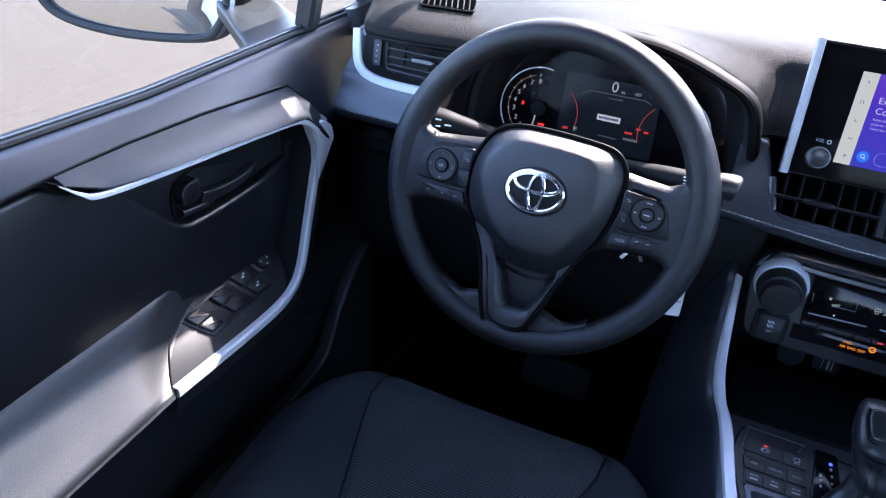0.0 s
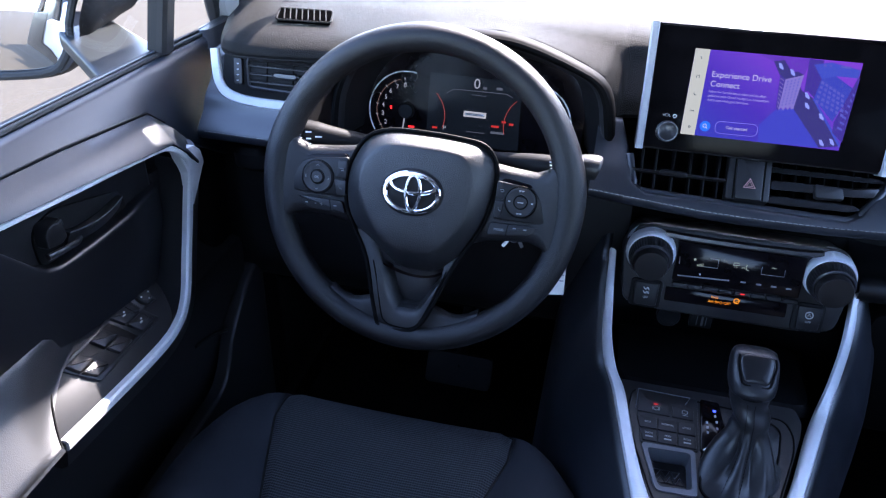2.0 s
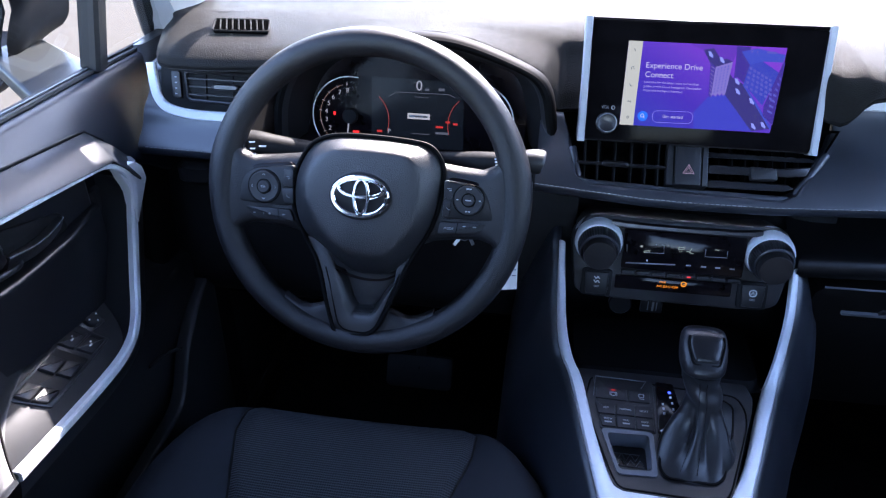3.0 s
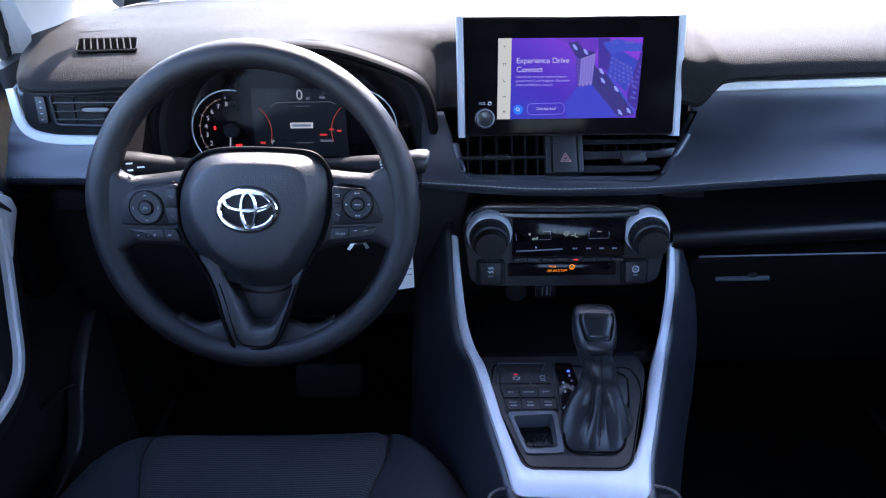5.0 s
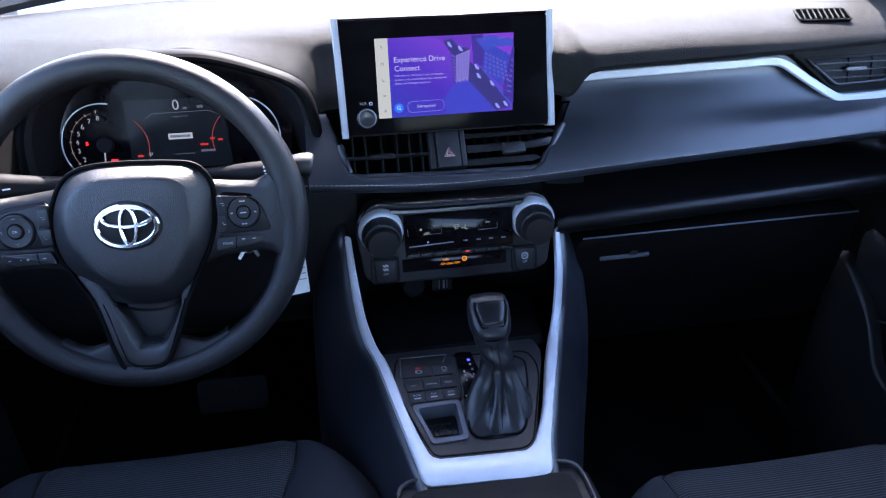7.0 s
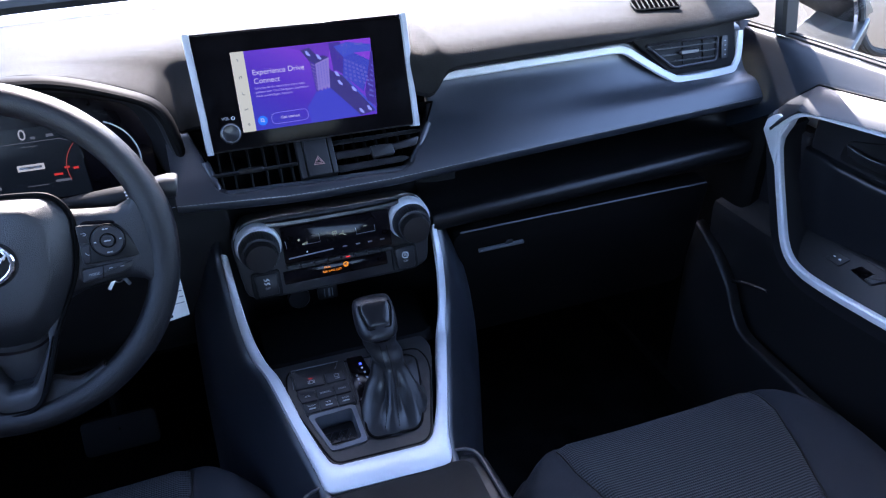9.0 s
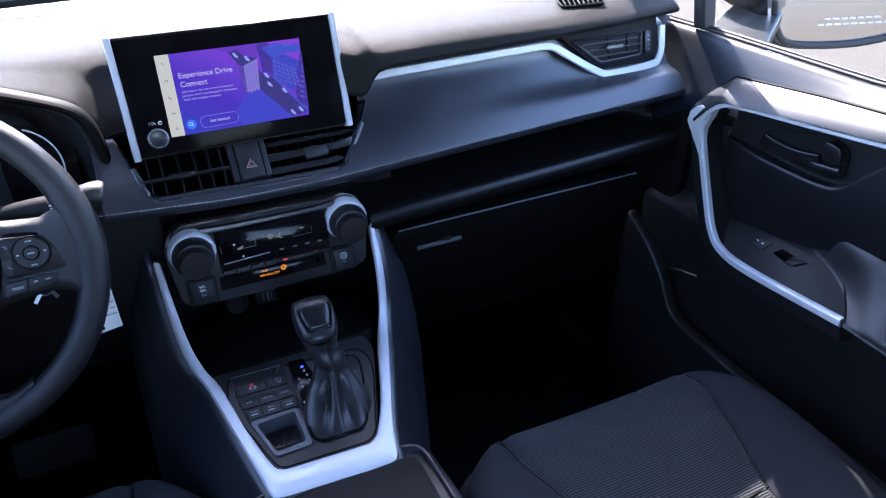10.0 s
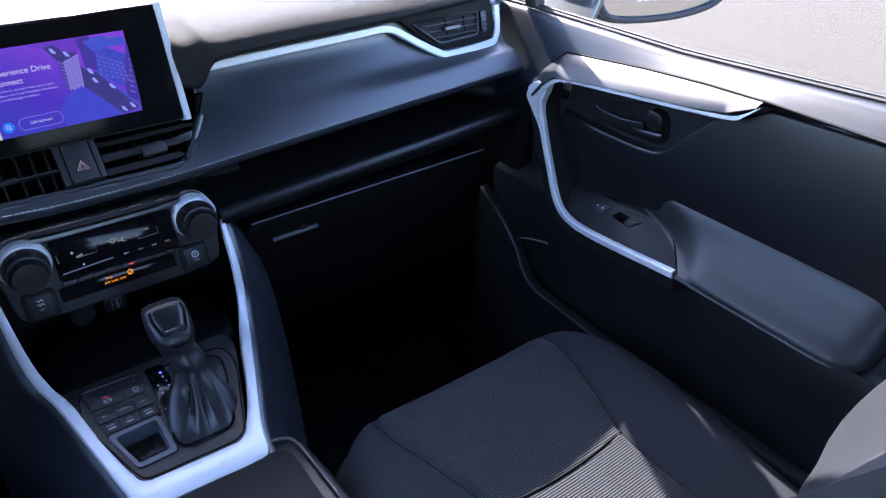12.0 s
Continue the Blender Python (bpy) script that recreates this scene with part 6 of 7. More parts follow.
def gear_shifter():
    g = thing("gear_shifter", (0.033, -0.245, 0.45), "black gear lever with a pleated leather boot", "gear shifter")
    f = CON
    base = [f.at(a, b, 0.003) for a, b in ((-0.0085, 0.0740), (0.0171, 0.0953), (0.0648, 0.1340), (0.0800, 0.1232), (0.0748, 0.0883), (0.0569, 0.0244), (0.0470, 0.0157), (-0.0050, 0.0170), (-0.0120, 0.0280))]
    base = rounded(base, 0.007, 6)
    neck_c = Vector((0.0245, -0.205, 0.546))
    foot = Vector((0.030, 0, 0)) + f.at(0, 0.062, 0.003)
    front = f.at(0.017, 0.016, 0.003) - foot
    a0 = math.atan2(front.y, front.x)
    n = 96
    # distance of the base outline from the foot at even angles, counted from the seam in front
    spokes = sorted(((math.atan2((p - foot).y, (p - foot).x) - a0) % (2 * math.pi), (p - foot).length) for p in base)
    reach = [float(np.interp(2 * math.pi * k / n, [q[0] for q in spokes], [q[1] for q in spokes], period=2 * math.pi)) for k in range(n)]
    bm = bmesh.new()
    rings = []
    # ridges and hollows of the leather round the foot: seam in front, flaps at the sides, a deep sag behind
    folds = [(-3.1416, -0.10), (-2.1, -0.28), (-1.42, 0.24), (-1.12, 0.20), (-0.80, -0.06), (-0.46, -0.42), (-0.20, -0.10), (-0.10, 0.06), (0.0, 0.08), (0.10, 0.06), (0.20, -0.10), (0.50, -0.40), (0.92, 0.02), (1.30, 0.16), (1.55, 0.06), (1.95, -0.42), (2.6, -0.50), (3.1416, -0.10)]
    for j in range(41):
        t = j / 40
        wide = max(0.0, 1 - t / 0.66) ** 1.9
        mid = foot.lerp(neck_c, t) + Vector((0.006 * math.sin(math.pi * t), 0.004 * math.sin(math.pi * t), 0))
        slack = math.sin(math.pi * min(1.0, t * 1.5)) ** 0.8
        ring = []
        for k in range(n):
            q = 2 * math.pi * k / n
            qs = (q + math.pi) % (2 * math.pi) - math.pi
            neck = 0.0195 + 0.0017 * math.sin(19 * t + 1.8 * math.sin(q + 0.6)) * min(1, max(0, t - 0.42) * 5) + 0.0015 * max(0.0, t - 0.8) * 5
            r = neck * (1 - wide) + reach[k] * wide
            r *= 1 + lerp(folds, qs) * slack * (1.15 if t < 0.3 else max(0.0, 1.15 - (t - 0.3) / 0.30))
            a = a0 + q + 0.30 * t * t
            ring.append(mid + Vector((r * math.cos(a), r * math.sin(a) * 0.96, 0.19 * r * math.sin(a) * (1 - t))))
        rings.append(ring)
    skin(bm, rings)
    b = part("boot", bm, LEATHER, g, "pleated black leather boot", sharp=70)
    # double row of stitches down the seam
    for off in (-3, 3):
        bm = bmesh.new()
        for j in range(2, 38):
            p, q = rings[j][off], rings[j + 1][off]
            d = (p - foot.lerp(neck_c, j / 40)).normalized() * 0.0005
            tube(bm, [p + d, p.lerp(q, 0.65) + d], 0.0005, 4)
        tagged(part("boot_stitching", bm, DARK_THREAD, b), kind="stuff")
    bm = bmesh.new()
    tube(bm, [p - f.n * 0.0004 for p in base], 0.0018, 6, closed=True, up=f.n)
    part("boot_rim", bm, VOID, g)
    kf = Frame(neck_c, (1, 0.0, 0), (0, 0.12, 1))
    # collar: a dark groove and a thin shining ring
    for nm, m, rows in (("collar", HARD, ((-0.012, 0.0190), (-0.003, 0.0205), (0.000, 0.0210))), ("collar_ring", GLOSS, ((0.000, 0.0205), (0.0012, 0.0215), (0.0040, 0.0215), (0.0052, 0.0200)))):
        bm = bmesh.new()
        skin(bm, [[kf.o + Vector((x, y, 0)) + kf.v * h for x, y in ring2(r, 28, r * 0.95)] for h, r in rows])
        part(nm, bm, m, g)
    # knob: squarish, with a slanting face towards the driver
    bm = bmesh.new()
    rings = []
    for h, wx, yf, yr in ((0.004, 0.0185, 0.018, -0.0190), (0.007, 0.0215, 0.021, -0.0245), (0.011, 0.0235, 0.023, -0.0285), (0.016, 0.0245, 0.024, -0.0302), (0.022, 0.0250, 0.025, -0.0295), (0.032, 0.0254, 0.026, -0.0255), (0.043, 0.0254, 0.0265, -0.0185), (0.052, 0.0246, 0.0255, -0.0110), (0.0580, 0.0228, 0.0235, -0.004), (0.0615, 0.0190, 0.0195, 0.002), (0.0632, 0.0110, 0.014, 0.006)):
        row = []
        for k in range(40):
            a = 2 * math.pi * k / 40
            cx, cy = math.cos(a), math.sin(a)
            e = (abs(cx) ** 2.8 + abs(cy) ** 2.8) ** (-1 / 2.8)
            row.append(kf.o + Vector((wx * e * cx - 0.001, (yf + yr) / 2 + (yf - yr) / 2 * e * cy, 0)) + kf.v * (h * 0.66))
        rings.append(row)
    skin(bm, rings)
    k = part("knob", bm, LEVER, g, "satin black lever knob", sharp=60)
    pf = Frame(kf.o + kf.v * 0.0312 + Vector((-0.001, -0.0135, 0)), (1, 0, 0), (0, 1.12, 1))
    shape = [(-0.0105, -0.0150), (0.0115, -0.0150), (0.0140, -0.0110), (0.0180, 0.008), (0.0172, 0.0185), (0.0120, 0.0225), (-0.0120, 0.0225), (-0.0172, 0.0185), (-0.0180, 0.008), (-0.0138, -0.0110)]
    out = rounded([Vector((a, b * 0.86, 0)) for a, b in shape], 0.004)
    bm = bmesh.new()
    skin(bm, [[pf.at(p.x * s, p.y * s + 0.0005, h) for p in out] for s, h in ((1.0, -0.008), (1.0, -0.0004), (0.97, 0.0012), (0.88, 0.0022), (0.6, 0.0032), (0.3, 0.0035))])
    part("shift_button", bm, PUSH, k, "smooth dark push button", sharp=60)
    bm = bmesh.new()
    tube(bm, smooth([pf.at(a * 1.08, b * 0.94, 0.0002) for a, b in ((-0.0168, 0.0185), (-0.0178, 0.008), (-0.0138, -0.0108), (-0.0112, -0.0146), (-0.0085, -0.0155), (0.0092, -0.0155), (0.0120, -0.0146), (0.0142, -0.0108), (0.0178, 0.008), (0.0168, 0.0185))], 4), 0.0012, 6, up=pf.n)
    part("button_groove", bm, VOID, k)


DARK_THREAD = mat("dark_thread", (0.004, 0.004, 0.0045), 0.8, spec=0.1)
PUSH = mat("push_button", (0.008, 0.008, 0.009), 0.30, spots=0.1, spec=0.45)
LEVER = mat("lever_plastic", (0.013, 0.013, 0.0150), 0.36, grain=0.06, grain_scale=1500, spec=0.45)
gear_shifter()


# ---- doors ----
def door(s, rail, who):
    """A front door with lining, armrest, handle, switches, glass and mirror; s is -1 for the driver's side."""
    d = thing("front_door", (s * 0.72, -0.45, 0.1), "black lined %s door with silver pull trim and armrest" % who, "car door", "front doors")
    P = lambda y, z, x: Vector((s * x, y, z))
    up = (-s, 0, 0)
    sill = lambda y: lerp([(-1.1, 0.836), (-0.61, 0.815), (-0.34, 0.798), (-0.07, 0.795), (0.12, 0.790), (0.40, 0.785)], y)
    # backing of the lining and outer skin
    bm = bmesh.new()
    box(bm, (s * 0.727, -0.475, 0.45), (0.030, 0.65, 0.66), bevel=0.004)
    box(bm, (s * 0.727, -0.025, 0.40), (0.030, 0.25, 0.56), bevel=0.004)
    part("inner_panel", bm, PANEL, d, "dark smooth inner panel")
    bm = bmesh.new()
    box(bm, (s * 0.775, -0.24, 0.41), (0.04, 1.14, 0.74), bevel=0.015)
    part("outer_skin", bm, PAINT, d, "white painted outer skin")
    # rounded sill pad along the window
    bm = bmesh.new()
    rings = []
    for y in spread(0.10, -0.81, 40):
        z = sill(y)
        low = lerp([(-1.1, z - 0.034), (-0.60, z - 0.027), (-0.488, 0.7875), (-0.40, 0.7825), (-0.30, 0.7745), (-0.152, 0.7585), (-0.115, 0.727), (-0.086, 0.693), (0.0, 0.640), (0.10, 0.60)], y)
        xin = lerp([(-1.1, 0.690), (-0.488, 0.6965), (-0.40, 0.7005), (-0.30, 0.7015), (-0.152, 0.6995), (-0.115, 0.6935), (-0.086, 0.6865), (0.10, 0.676)], y)
        row = [P(y, z - 0.012, 0.742), P(y, z, 0.733)]
        for f in (0.05, 0.27, 0.52, 0.80, 0.95):
            row.append(P(y, z + (low - z) * f ** lerp([(-0.30, 1.0), (-0.10, 1.25)], y), 0.725 + (xin + 0.001 - 0.725) * f ** 0.85))
        rings.append(smooth(row + [P(y, low, xin + 0.003), P(y, low - 0.004, xin + 0.02)], 4))
    skin(bm, rings, ring_closed=False)
    part("sill_pad", bm, DOOR_VINYL, d, "grained black vinyl sill pad")
    # weatherstrip at the foot of the glass
    bm = bmesh.new()
    for k, (dx, dz) in enumerate(((0.0, 0.0), (0.006, 0.003))):
        tube(bm, [P(y, sill(y) + 0.003 + dz, 0.7335 + dx) for y in spread(0.10, -0.81, 24)], 0.0032, 6)
    part("weatherstrip", bm, RUBBER, d)
    bm = bmesh.new()
    tube(bm, [P(y, sill(y) + 0.0072, 0.7365) for y in spread(-0.06, -0.81, 24)], 0.0012, 6)
    part("weatherstrip_edge", bm, TRAY_EDGE, d)
    # front closing of the lining beside the dashboard; near-black in place of shade
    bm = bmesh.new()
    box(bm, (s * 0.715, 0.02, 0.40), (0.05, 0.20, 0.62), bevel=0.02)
    part("front_panel", bm, SHADED_PLASTIC, d)
    # accent pad above the pull trim
    bm = bmesh.new()
    line = lambda pts: [pts[i].lerp(pts[i + 1], k / 6) for i in range(len(pts) - 1) for k in range(6)] + [pts[-1]]
    hi = line([P(*q) for q in ((-0.086, 0.692, 0.686), (-0.115, 0.726, 0.693), (-0.152, 0.758, 0.699), (-0.300, 0.774, 0.701), (-0.400, 0.782, 0.700), (-0.455, 0.785, 0.698), (-0.488, 0.787, 0.696))])
    lo = line([P(*q) for q in ((-0.118, 0.684, 0.662), (-0.134, 0.703, 0.661), (-0.162, 0.7285, 0.661), (-0.300, 0.7475, 0.665), (-0.400, 0.7575, 0.670), (-0.455, 0.7655, 0.676), (-0.485, 0.779, 0.686))])
    skin(bm, [[P(0, 0, 0.03) + h for h in hi], hi, [h.lerp(l, 0.06) + P(0, 0.0015, -0.0015) for h, l in zip(hi, lo)], [h.lerp(l, 0.5) + P(0, 0.0015, -0.0012) for h, l in zip(hi, lo)], [h.lerp(l, 0.95) + P(0, 0.0008, -0.0008) for h, l in zip(hi, lo)], lo, [l + P(0, -0.002, 0.03) for l in lo]], ring_closed=False)
    part("accent_pad", bm, DOOR_VINYL, d, "smooth grey-black accent pad")
    bm = bmesh.new()
    tube(bm, [h + P(0, 0.0012, -0.0012) for h in hi[8:]] + [P(-0.65, 0.789, 0.692), P(-0.80, 0.795, 0.692)], 0.0016, 6)
    part("pad_seam", bm, VOID, d)
    # silver pull trim
    tp = [(-0.489, 0.781, 0.688), (-0.474, 0.768, 0.682), (-0.455, 0.7600, 0.678), (-0.361, 0.7485, 0.674), (-0.205, 0.7315, 0.669), (-0.165, 0.7235, 0.667), (-0.142, 0.706, 0.667), (-0.130, 0.684, 0.670), (-0.138, 0.640, 0.673), (-0.170, 0.575, 0.668), (-0.200, 0.530, 0.661), (-0.235, 0.512, 0.656), (-0.300, 0.513, 0.651), (-0.452, 0.531, 0.645)]
    path = smooth([P(*q) for q in tp], 5)
    bm = bmesh.new()
    sweep(bm, path, [(-0.0055, -0.004), (0.0055, -0.004), (0.0055, 0.002), (0.0035, 0.0040), (-0.0035, 0.0040), (-0.0055, 0.002)], up, scale=lambda t: min(1.0, 0.12 + 7 * t) * (0.50 if t < 0.36 else 0.50 + min(0.62, (t - 0.36) * 2.4)))
    part("pull_trim", bm, SILVER, d, "satin silver pull trim")
    # grip body outside the trim
    bm = bmesh.new()
    grip = [path[i] for i in range(len(path)) if i / (len(path) - 1) > 0.50]
    sec = [(-0.003, -0.045), (0.030, -0.045), (0.032, -0.010), (0.027, -0.002), (0.012, 0.0005), (-0.003, 0.0005)]
    sweep(bm, grip, [(s * a, b) for a, b in sec], up)
    part("pull_grip", bm, SATIN, d, "satin black pull grip")
    bm = bmesh.new()
    slab(bm, rounded([P(y, z, x) for y, z, x in ((-0.1490, 0.7130, 0.668), (-0.1189, 0.7087, 0.664), (-0.1064, 0.6974, 0.664), (-0.1026, 0.6798, 0.664), (-0.1385, 0.6331, 0.666), (-0.1340, 0.6738, 0.668), (-0.1380, 0.6857, 0.668), (-0.1440, 0.6980, 0.668))], 0.003), (s * 0.012, 0, 0), 0.0012, 3)
    part("grip_corner", bm, SILVER, d, "satin silver corner of the grip")
    # raised panel behind and below the handle recess, its upper edge rolled
    top_z = lambda y: lerp([(-0.81, 0.790), (-0.62, 0.781), (-0.535, 0.7770), (-0.493, 0.7760), (-0.475, 0.7640), (-0.455, 0.7560), (-0.432, 0.7500), (-0.4175, 0.7370), (-0.371, 0.6830), (-0.357, 0.6715), (-0.343, 0.6660), (-0.320, 0.6635), (-0.282, 0.6620), (-0.227, 0.6620), (-0.150, 0.6640)], y)
    low_z = lambda y: lerp([(-0.81, 0.600), (-0.40, 0.590), (-0.34, 0.570), (-0.15, 0.540)], y)
    ys = sorted(spread(-0.81, -0.150, 60) + [-0.493, -0.475, -0.455, -0.432, -0.4175, -0.371, -0.357, -0.343, -0.320])
    bm = bmesh.new()
    rings = []
    for y in ys:
        lo, hi = low_z(y), top_z(y)
        deep = lerp([(-0.22, 0.0), (-0.15, 0.012)], y)
        at = lambda z: 0.6935 + 0.014 * max(0.0, (z - 0.655) / 0.12) ** 1.6 + 0.004 * max(0.0, (0.62 - z) / 0.06) + deep
        row = [P(y, lo + (hi - 0.006 - lo) * k / 9, at(lo + (hi - 0.006 - lo) * k / 9)) for k in range(10)]
        e = at(hi - 0.006)
        row += [P(y, hi - 0.0035, e + 0.0006), P(y, hi - 0.0015, e + 0.0022), P(y, hi - 0.0003, e + 0.0048), P(y, hi, e + 0.009), P(y, hi, e + 0.022)]
        rings.append(row)
    skin(bm, rings, ring_closed=False)
    part("door_panel", bm, DOOR_FACE, d, "smooth black door panel with a rolled edge", sharp=60)
    hz = 0.0 if s < 0 else 0.010
    Q = lambda y, z, x: P(y, z + hz, x)
    bm = bmesh.new()
    slab(bm, rounded([Q(y, z, 0.7090) for y, z in ((-0.352, 0.6985), (-0.345, 0.7110), (-0.3150, 0.7160), (-0.2117, 0.6860), (-0.2065, 0.6560), (-0.2872, 0.6570), (-0.3368, 0.6590), (-0.352, 0.6687))], 0.01), (s * 0.01, 0, 0), 0.002)
    h = part("door_handle", bm, DARK, d, "black inner door handle with a pale edge")
    # curved finger pull that widens downwards behind its bright rim
    rim = smooth([Q(y, z, x) for y, z, x in ((-0.3154, 0.6886, 0.6995), (-0.2934, 0.6847, 0.6970), (-0.2713, 0.6825, 0.6960), (-0.2474, 0.6822, 0.6975), (-0.2219, 0.6835, 0.7020))], 5)
    bm = bmesh.new()
    skin(bm, [[p + P(0, 0, 0.010), p + P(0.0, 0.0012, 0.0), p + P(0, 0.0004, -0.0016), p + P(0, -0.0014, -0.0016), p + P(0, -0.0035, 0.0), p + P(0.001, -0.016, 0.007), p + P(0.001, -0.018, 0.011)] for p in rim])
    part("lever", bm, SATIN, h)
    bm = bmesh.new()
    sweep(bm, smooth([Q(y, z, x) for y, z, x in ((-0.3500, 0.6800, 0.6990), (-0.3261, 0.6772, 0.6965), (-0.3080, 0.6745, 0.6980), (-0.2960, 0.6725, 0.7050))], 5), ring2(0.0036, 10, 0.0032), up)
    part("lever_foot", bm, SATIN, h)
    # pale tube that paints a highlight along the rim
    bm = bmesh.new()
    tube(bm, [p + P(0, 0.0006, -0.0016) for p in rim], 0.0008, 6)
    part("lever_highlight", bm, TRAY_EDGE, h, "pale painted highlight")
    bm = bmesh.new()
    slab(bm, rounded([Q(y, z, 0.6950) for y, z in ((-0.349, 0.7030), (-0.343, 0.7120), (-0.3235, 0.7130), (-0.3201, 0.6890), (-0.3302, 0.6850), (-0.350, 0.6890))], 0.004), (s * 0.02, 0, 0), 0.003)
    part("lock_knob", bm, PUSH, h)
    bm = bmesh.new()
    tube(bm, [Q(y, z, 0.6945) for y, z in ((-0.3425, 0.7100), (-0.3372, 0.7115), (-0.3289, 0.7095), (-0.3250, 0.7115), (-0.3238, 0.7050))], 0.0007, 6)
    part("knob_edge", bm, TRAY_EDGE, h)
    # armrest: a sloping face that ends in a slanting front
    bm = bmesh.new()
    prof = [(0.6095, 0.716), (0.6100, 0.704), (0.6085, 0.6965), (0.6040, 0.6915), (0.596, 0.6875), (0.584, 0.682), (0.570, 0.6725), (0.557, 0.660), (0.5465, 0.650), (0.539, 0.6435), (0.532, 0.6425), (0.526, 0.648), (0.523, 0.716)]
    rings = []
    for q in (0.0, 0.006, 0.013, 0.022, 0.033, 0.045, 0.06, 0.075, 0.09, 0.105, 0.12, 0.16, 0.22, 0.3, 0.4, 0.5, 0.6, 0.7, 0.78, 0.84, 0.88, 0.92, 0.95, 0.975, 0.99, 1.0):
        rear = lerp([(0.80, 1.0), (0.88, 0.97), (0.93, 0.90), (0.965, 0.76), (0.985, 0.60), (0.995, 0.42), (1.0, 0.25)], q)
        row = []
        w = min(1.0, q / 0.17)
        w = w * w * (3 - 2 * w)
        for z, x in prof:
            up_s = min(1.0, max(0.0, (z - 0.531) / 0.078))
            zq, xq = z + 0.006 * q * (z > 0.56), x
            if z > 0.531:
                xq = (0.6425 + 0.062 * up_s) * (1 - w) + x * w
                zq = (0.532 + 0.040 * up_s) * (1 - w) + zq * w
            y0 = -0.457 + 0.048 * up_s + 0.084 * up_s ** 3
            row.append(P(y0 + (-0.712 - y0) * q, zq, 0.716 - (0.716 - xq) * rear))
        rings.append(smooth(row, 4))
    skin(bm, rings)
    part("armrest", bm, ARM_PAD, d, "grained soft black armrest", sharp=60)
    # switch panel beside the armrest
    A, B = P(-0.4546, 0.5315, 0.645), P(-0.242, 0.508, 0.655)
    u0 = (B - A).normalized()
    v0 = Vector((s * 0.7703, 0.0342, 0.6368))
    fr = Frame(A, u0, v0)
    o = 1 if fr.n.x * -s > 0 or fr.n.z > 0 else -1
    up_c = lambda c: c * o
    outline = [(-0.002, 0.002), (0.10, 0.003), (0.205, 0.004), (0.232, 0.012), (0.262, 0.050), (0.264, 0.096), (0.180, 0.092), (0.110, 0.092), (0.042, 0.052), (0.012, 0.022)]
    bm = bmesh.new()
    slab(bm, rounded(fr.poly(outline, up_c(0.001)), 0.005), fr.n * (-0.02 * o), 0.0015)
    sp = part("switch_panel", bm, TRAY_DARK, d, "smooth grey-black switch panel")

    def key(name, pts, c, depth, m, label="", bev=0.001):
        bm = bmesh.new()
        slab(bm, rounded(fr.poly(pts, up_c(c)), 0.002), fr.n * (-depth * o), bev)
        return part(name, bm, m, sp, label)

    def dash_mark(a, b, w, c, parent):
        bm = bmesh.new()
        slab(bm, fr.poly([(a - w, b - 0.001), (a + w, b - 0.001), (a + w, b + 0.001), (a - w, b + 0.001)], up_c(c)), fr.n * (-0.0003 * o), 0)
        part("print", bm, PRINT, parent, flat=True)

    if s < 0:
        key("switch_frame", [(0.0620, 0.0610), (0.1218, 0.0635), (0.1862, 0.0695), (0.2020, 0.0640), (0.2150, 0.0270), (0.0870, 0.0205)], 0.0030, 0.006, SATIN)
        key("switch_well", [(0.0672, 0.0580), (0.1218, 0.0599), (0.1560, 0.0630), (0.1700, 0.0275), (0.0880, 0.0245)], 0.0034, 0.006, BUTTON)
        for pts in ([(0.0695, 0.0565), (0.0927, 0.0574), (0.1000, 0.0424), (0.0760, 0.0415)], [(0.0770, 0.0406), (0.1005, 0.0413), (0.1072, 0.0266), (0.0865, 0.0262)], [(0.1150, 0.0600), (0.1400, 0.0615), (0.1470, 0.0450), (0.1220, 0.0435)], [(0.1230, 0.0425), (0.1475, 0.0440), (0.1560, 0.0285), (0.1300, 0.0275)]):
            key("window_switch", pts, 0.0080, 0.008, SATIN, "black window switch", 0.0022)
        for a, b in ((0.1790, 0.0565), (0.1885, 0.0375)):
            w = key("lock_switch", [(a - 0.0190, b + 0.0085), (a + 0.0130, b + 0.0088), (a + 0.0200, b - 0.0080), (a - 0.0110, b - 0.0090)], 0.0070, 0.006, KEYCAP, "black lock switch", 0.0015)
            dash_mark(a - 0.003, b, 0.0026, 0.0073, w)
            dash_mark(a + 0.001, b + 0.003, 0.0014, 0.0073, w)
            bm = bmesh.new()
            tube(bm, [fr.at(a + 0.0080, b + 0.0070, up_c(0.0072)), fr.at(a + 0.0120, b - 0.0070, up_c(0.0072))], 0.0004, 4)
            part("button_gap", bm, VOID, w)
        w = key("mirror_switch_plate", [(0.202, 0.072), (0.207, 0.048), (0.236, 0.046), (0.236, 0.066)], 0.003, 0.004, SATIN)
        bm = bmesh.new()
        skin(bm, [[fr.at(0.221 + x, 0.059 + y, up_c(h)) for x, y in ring2(r, 24)] for r, h in ((0.0105, 0.003), (0.0105, 0.008), (0.009, 0.010), (0.004, 0.0095))])
        k = part("mirror_dial", bm, HARD, sp, "round mirror adjuster")
        for ang in (0, 90, 180, 270):
            dash_mark(0.221 + 0.0072 * math.cos(radians(ang)), 0.059 + 0.0072 * math.sin(radians(ang)), 0.0012, 0.0105, k)
    else:
        w = key("lock_switch", [(0.2009, 0.0381), (0.1926, 0.0543), (0.1661, 0.0524), (0.1724, 0.0361)], 0.0028, 0.004, KEYCAP, "black lock switch with two pale dots")
        dash_mark(0.178, 0.0455, 0.0020, 0.0031, w)
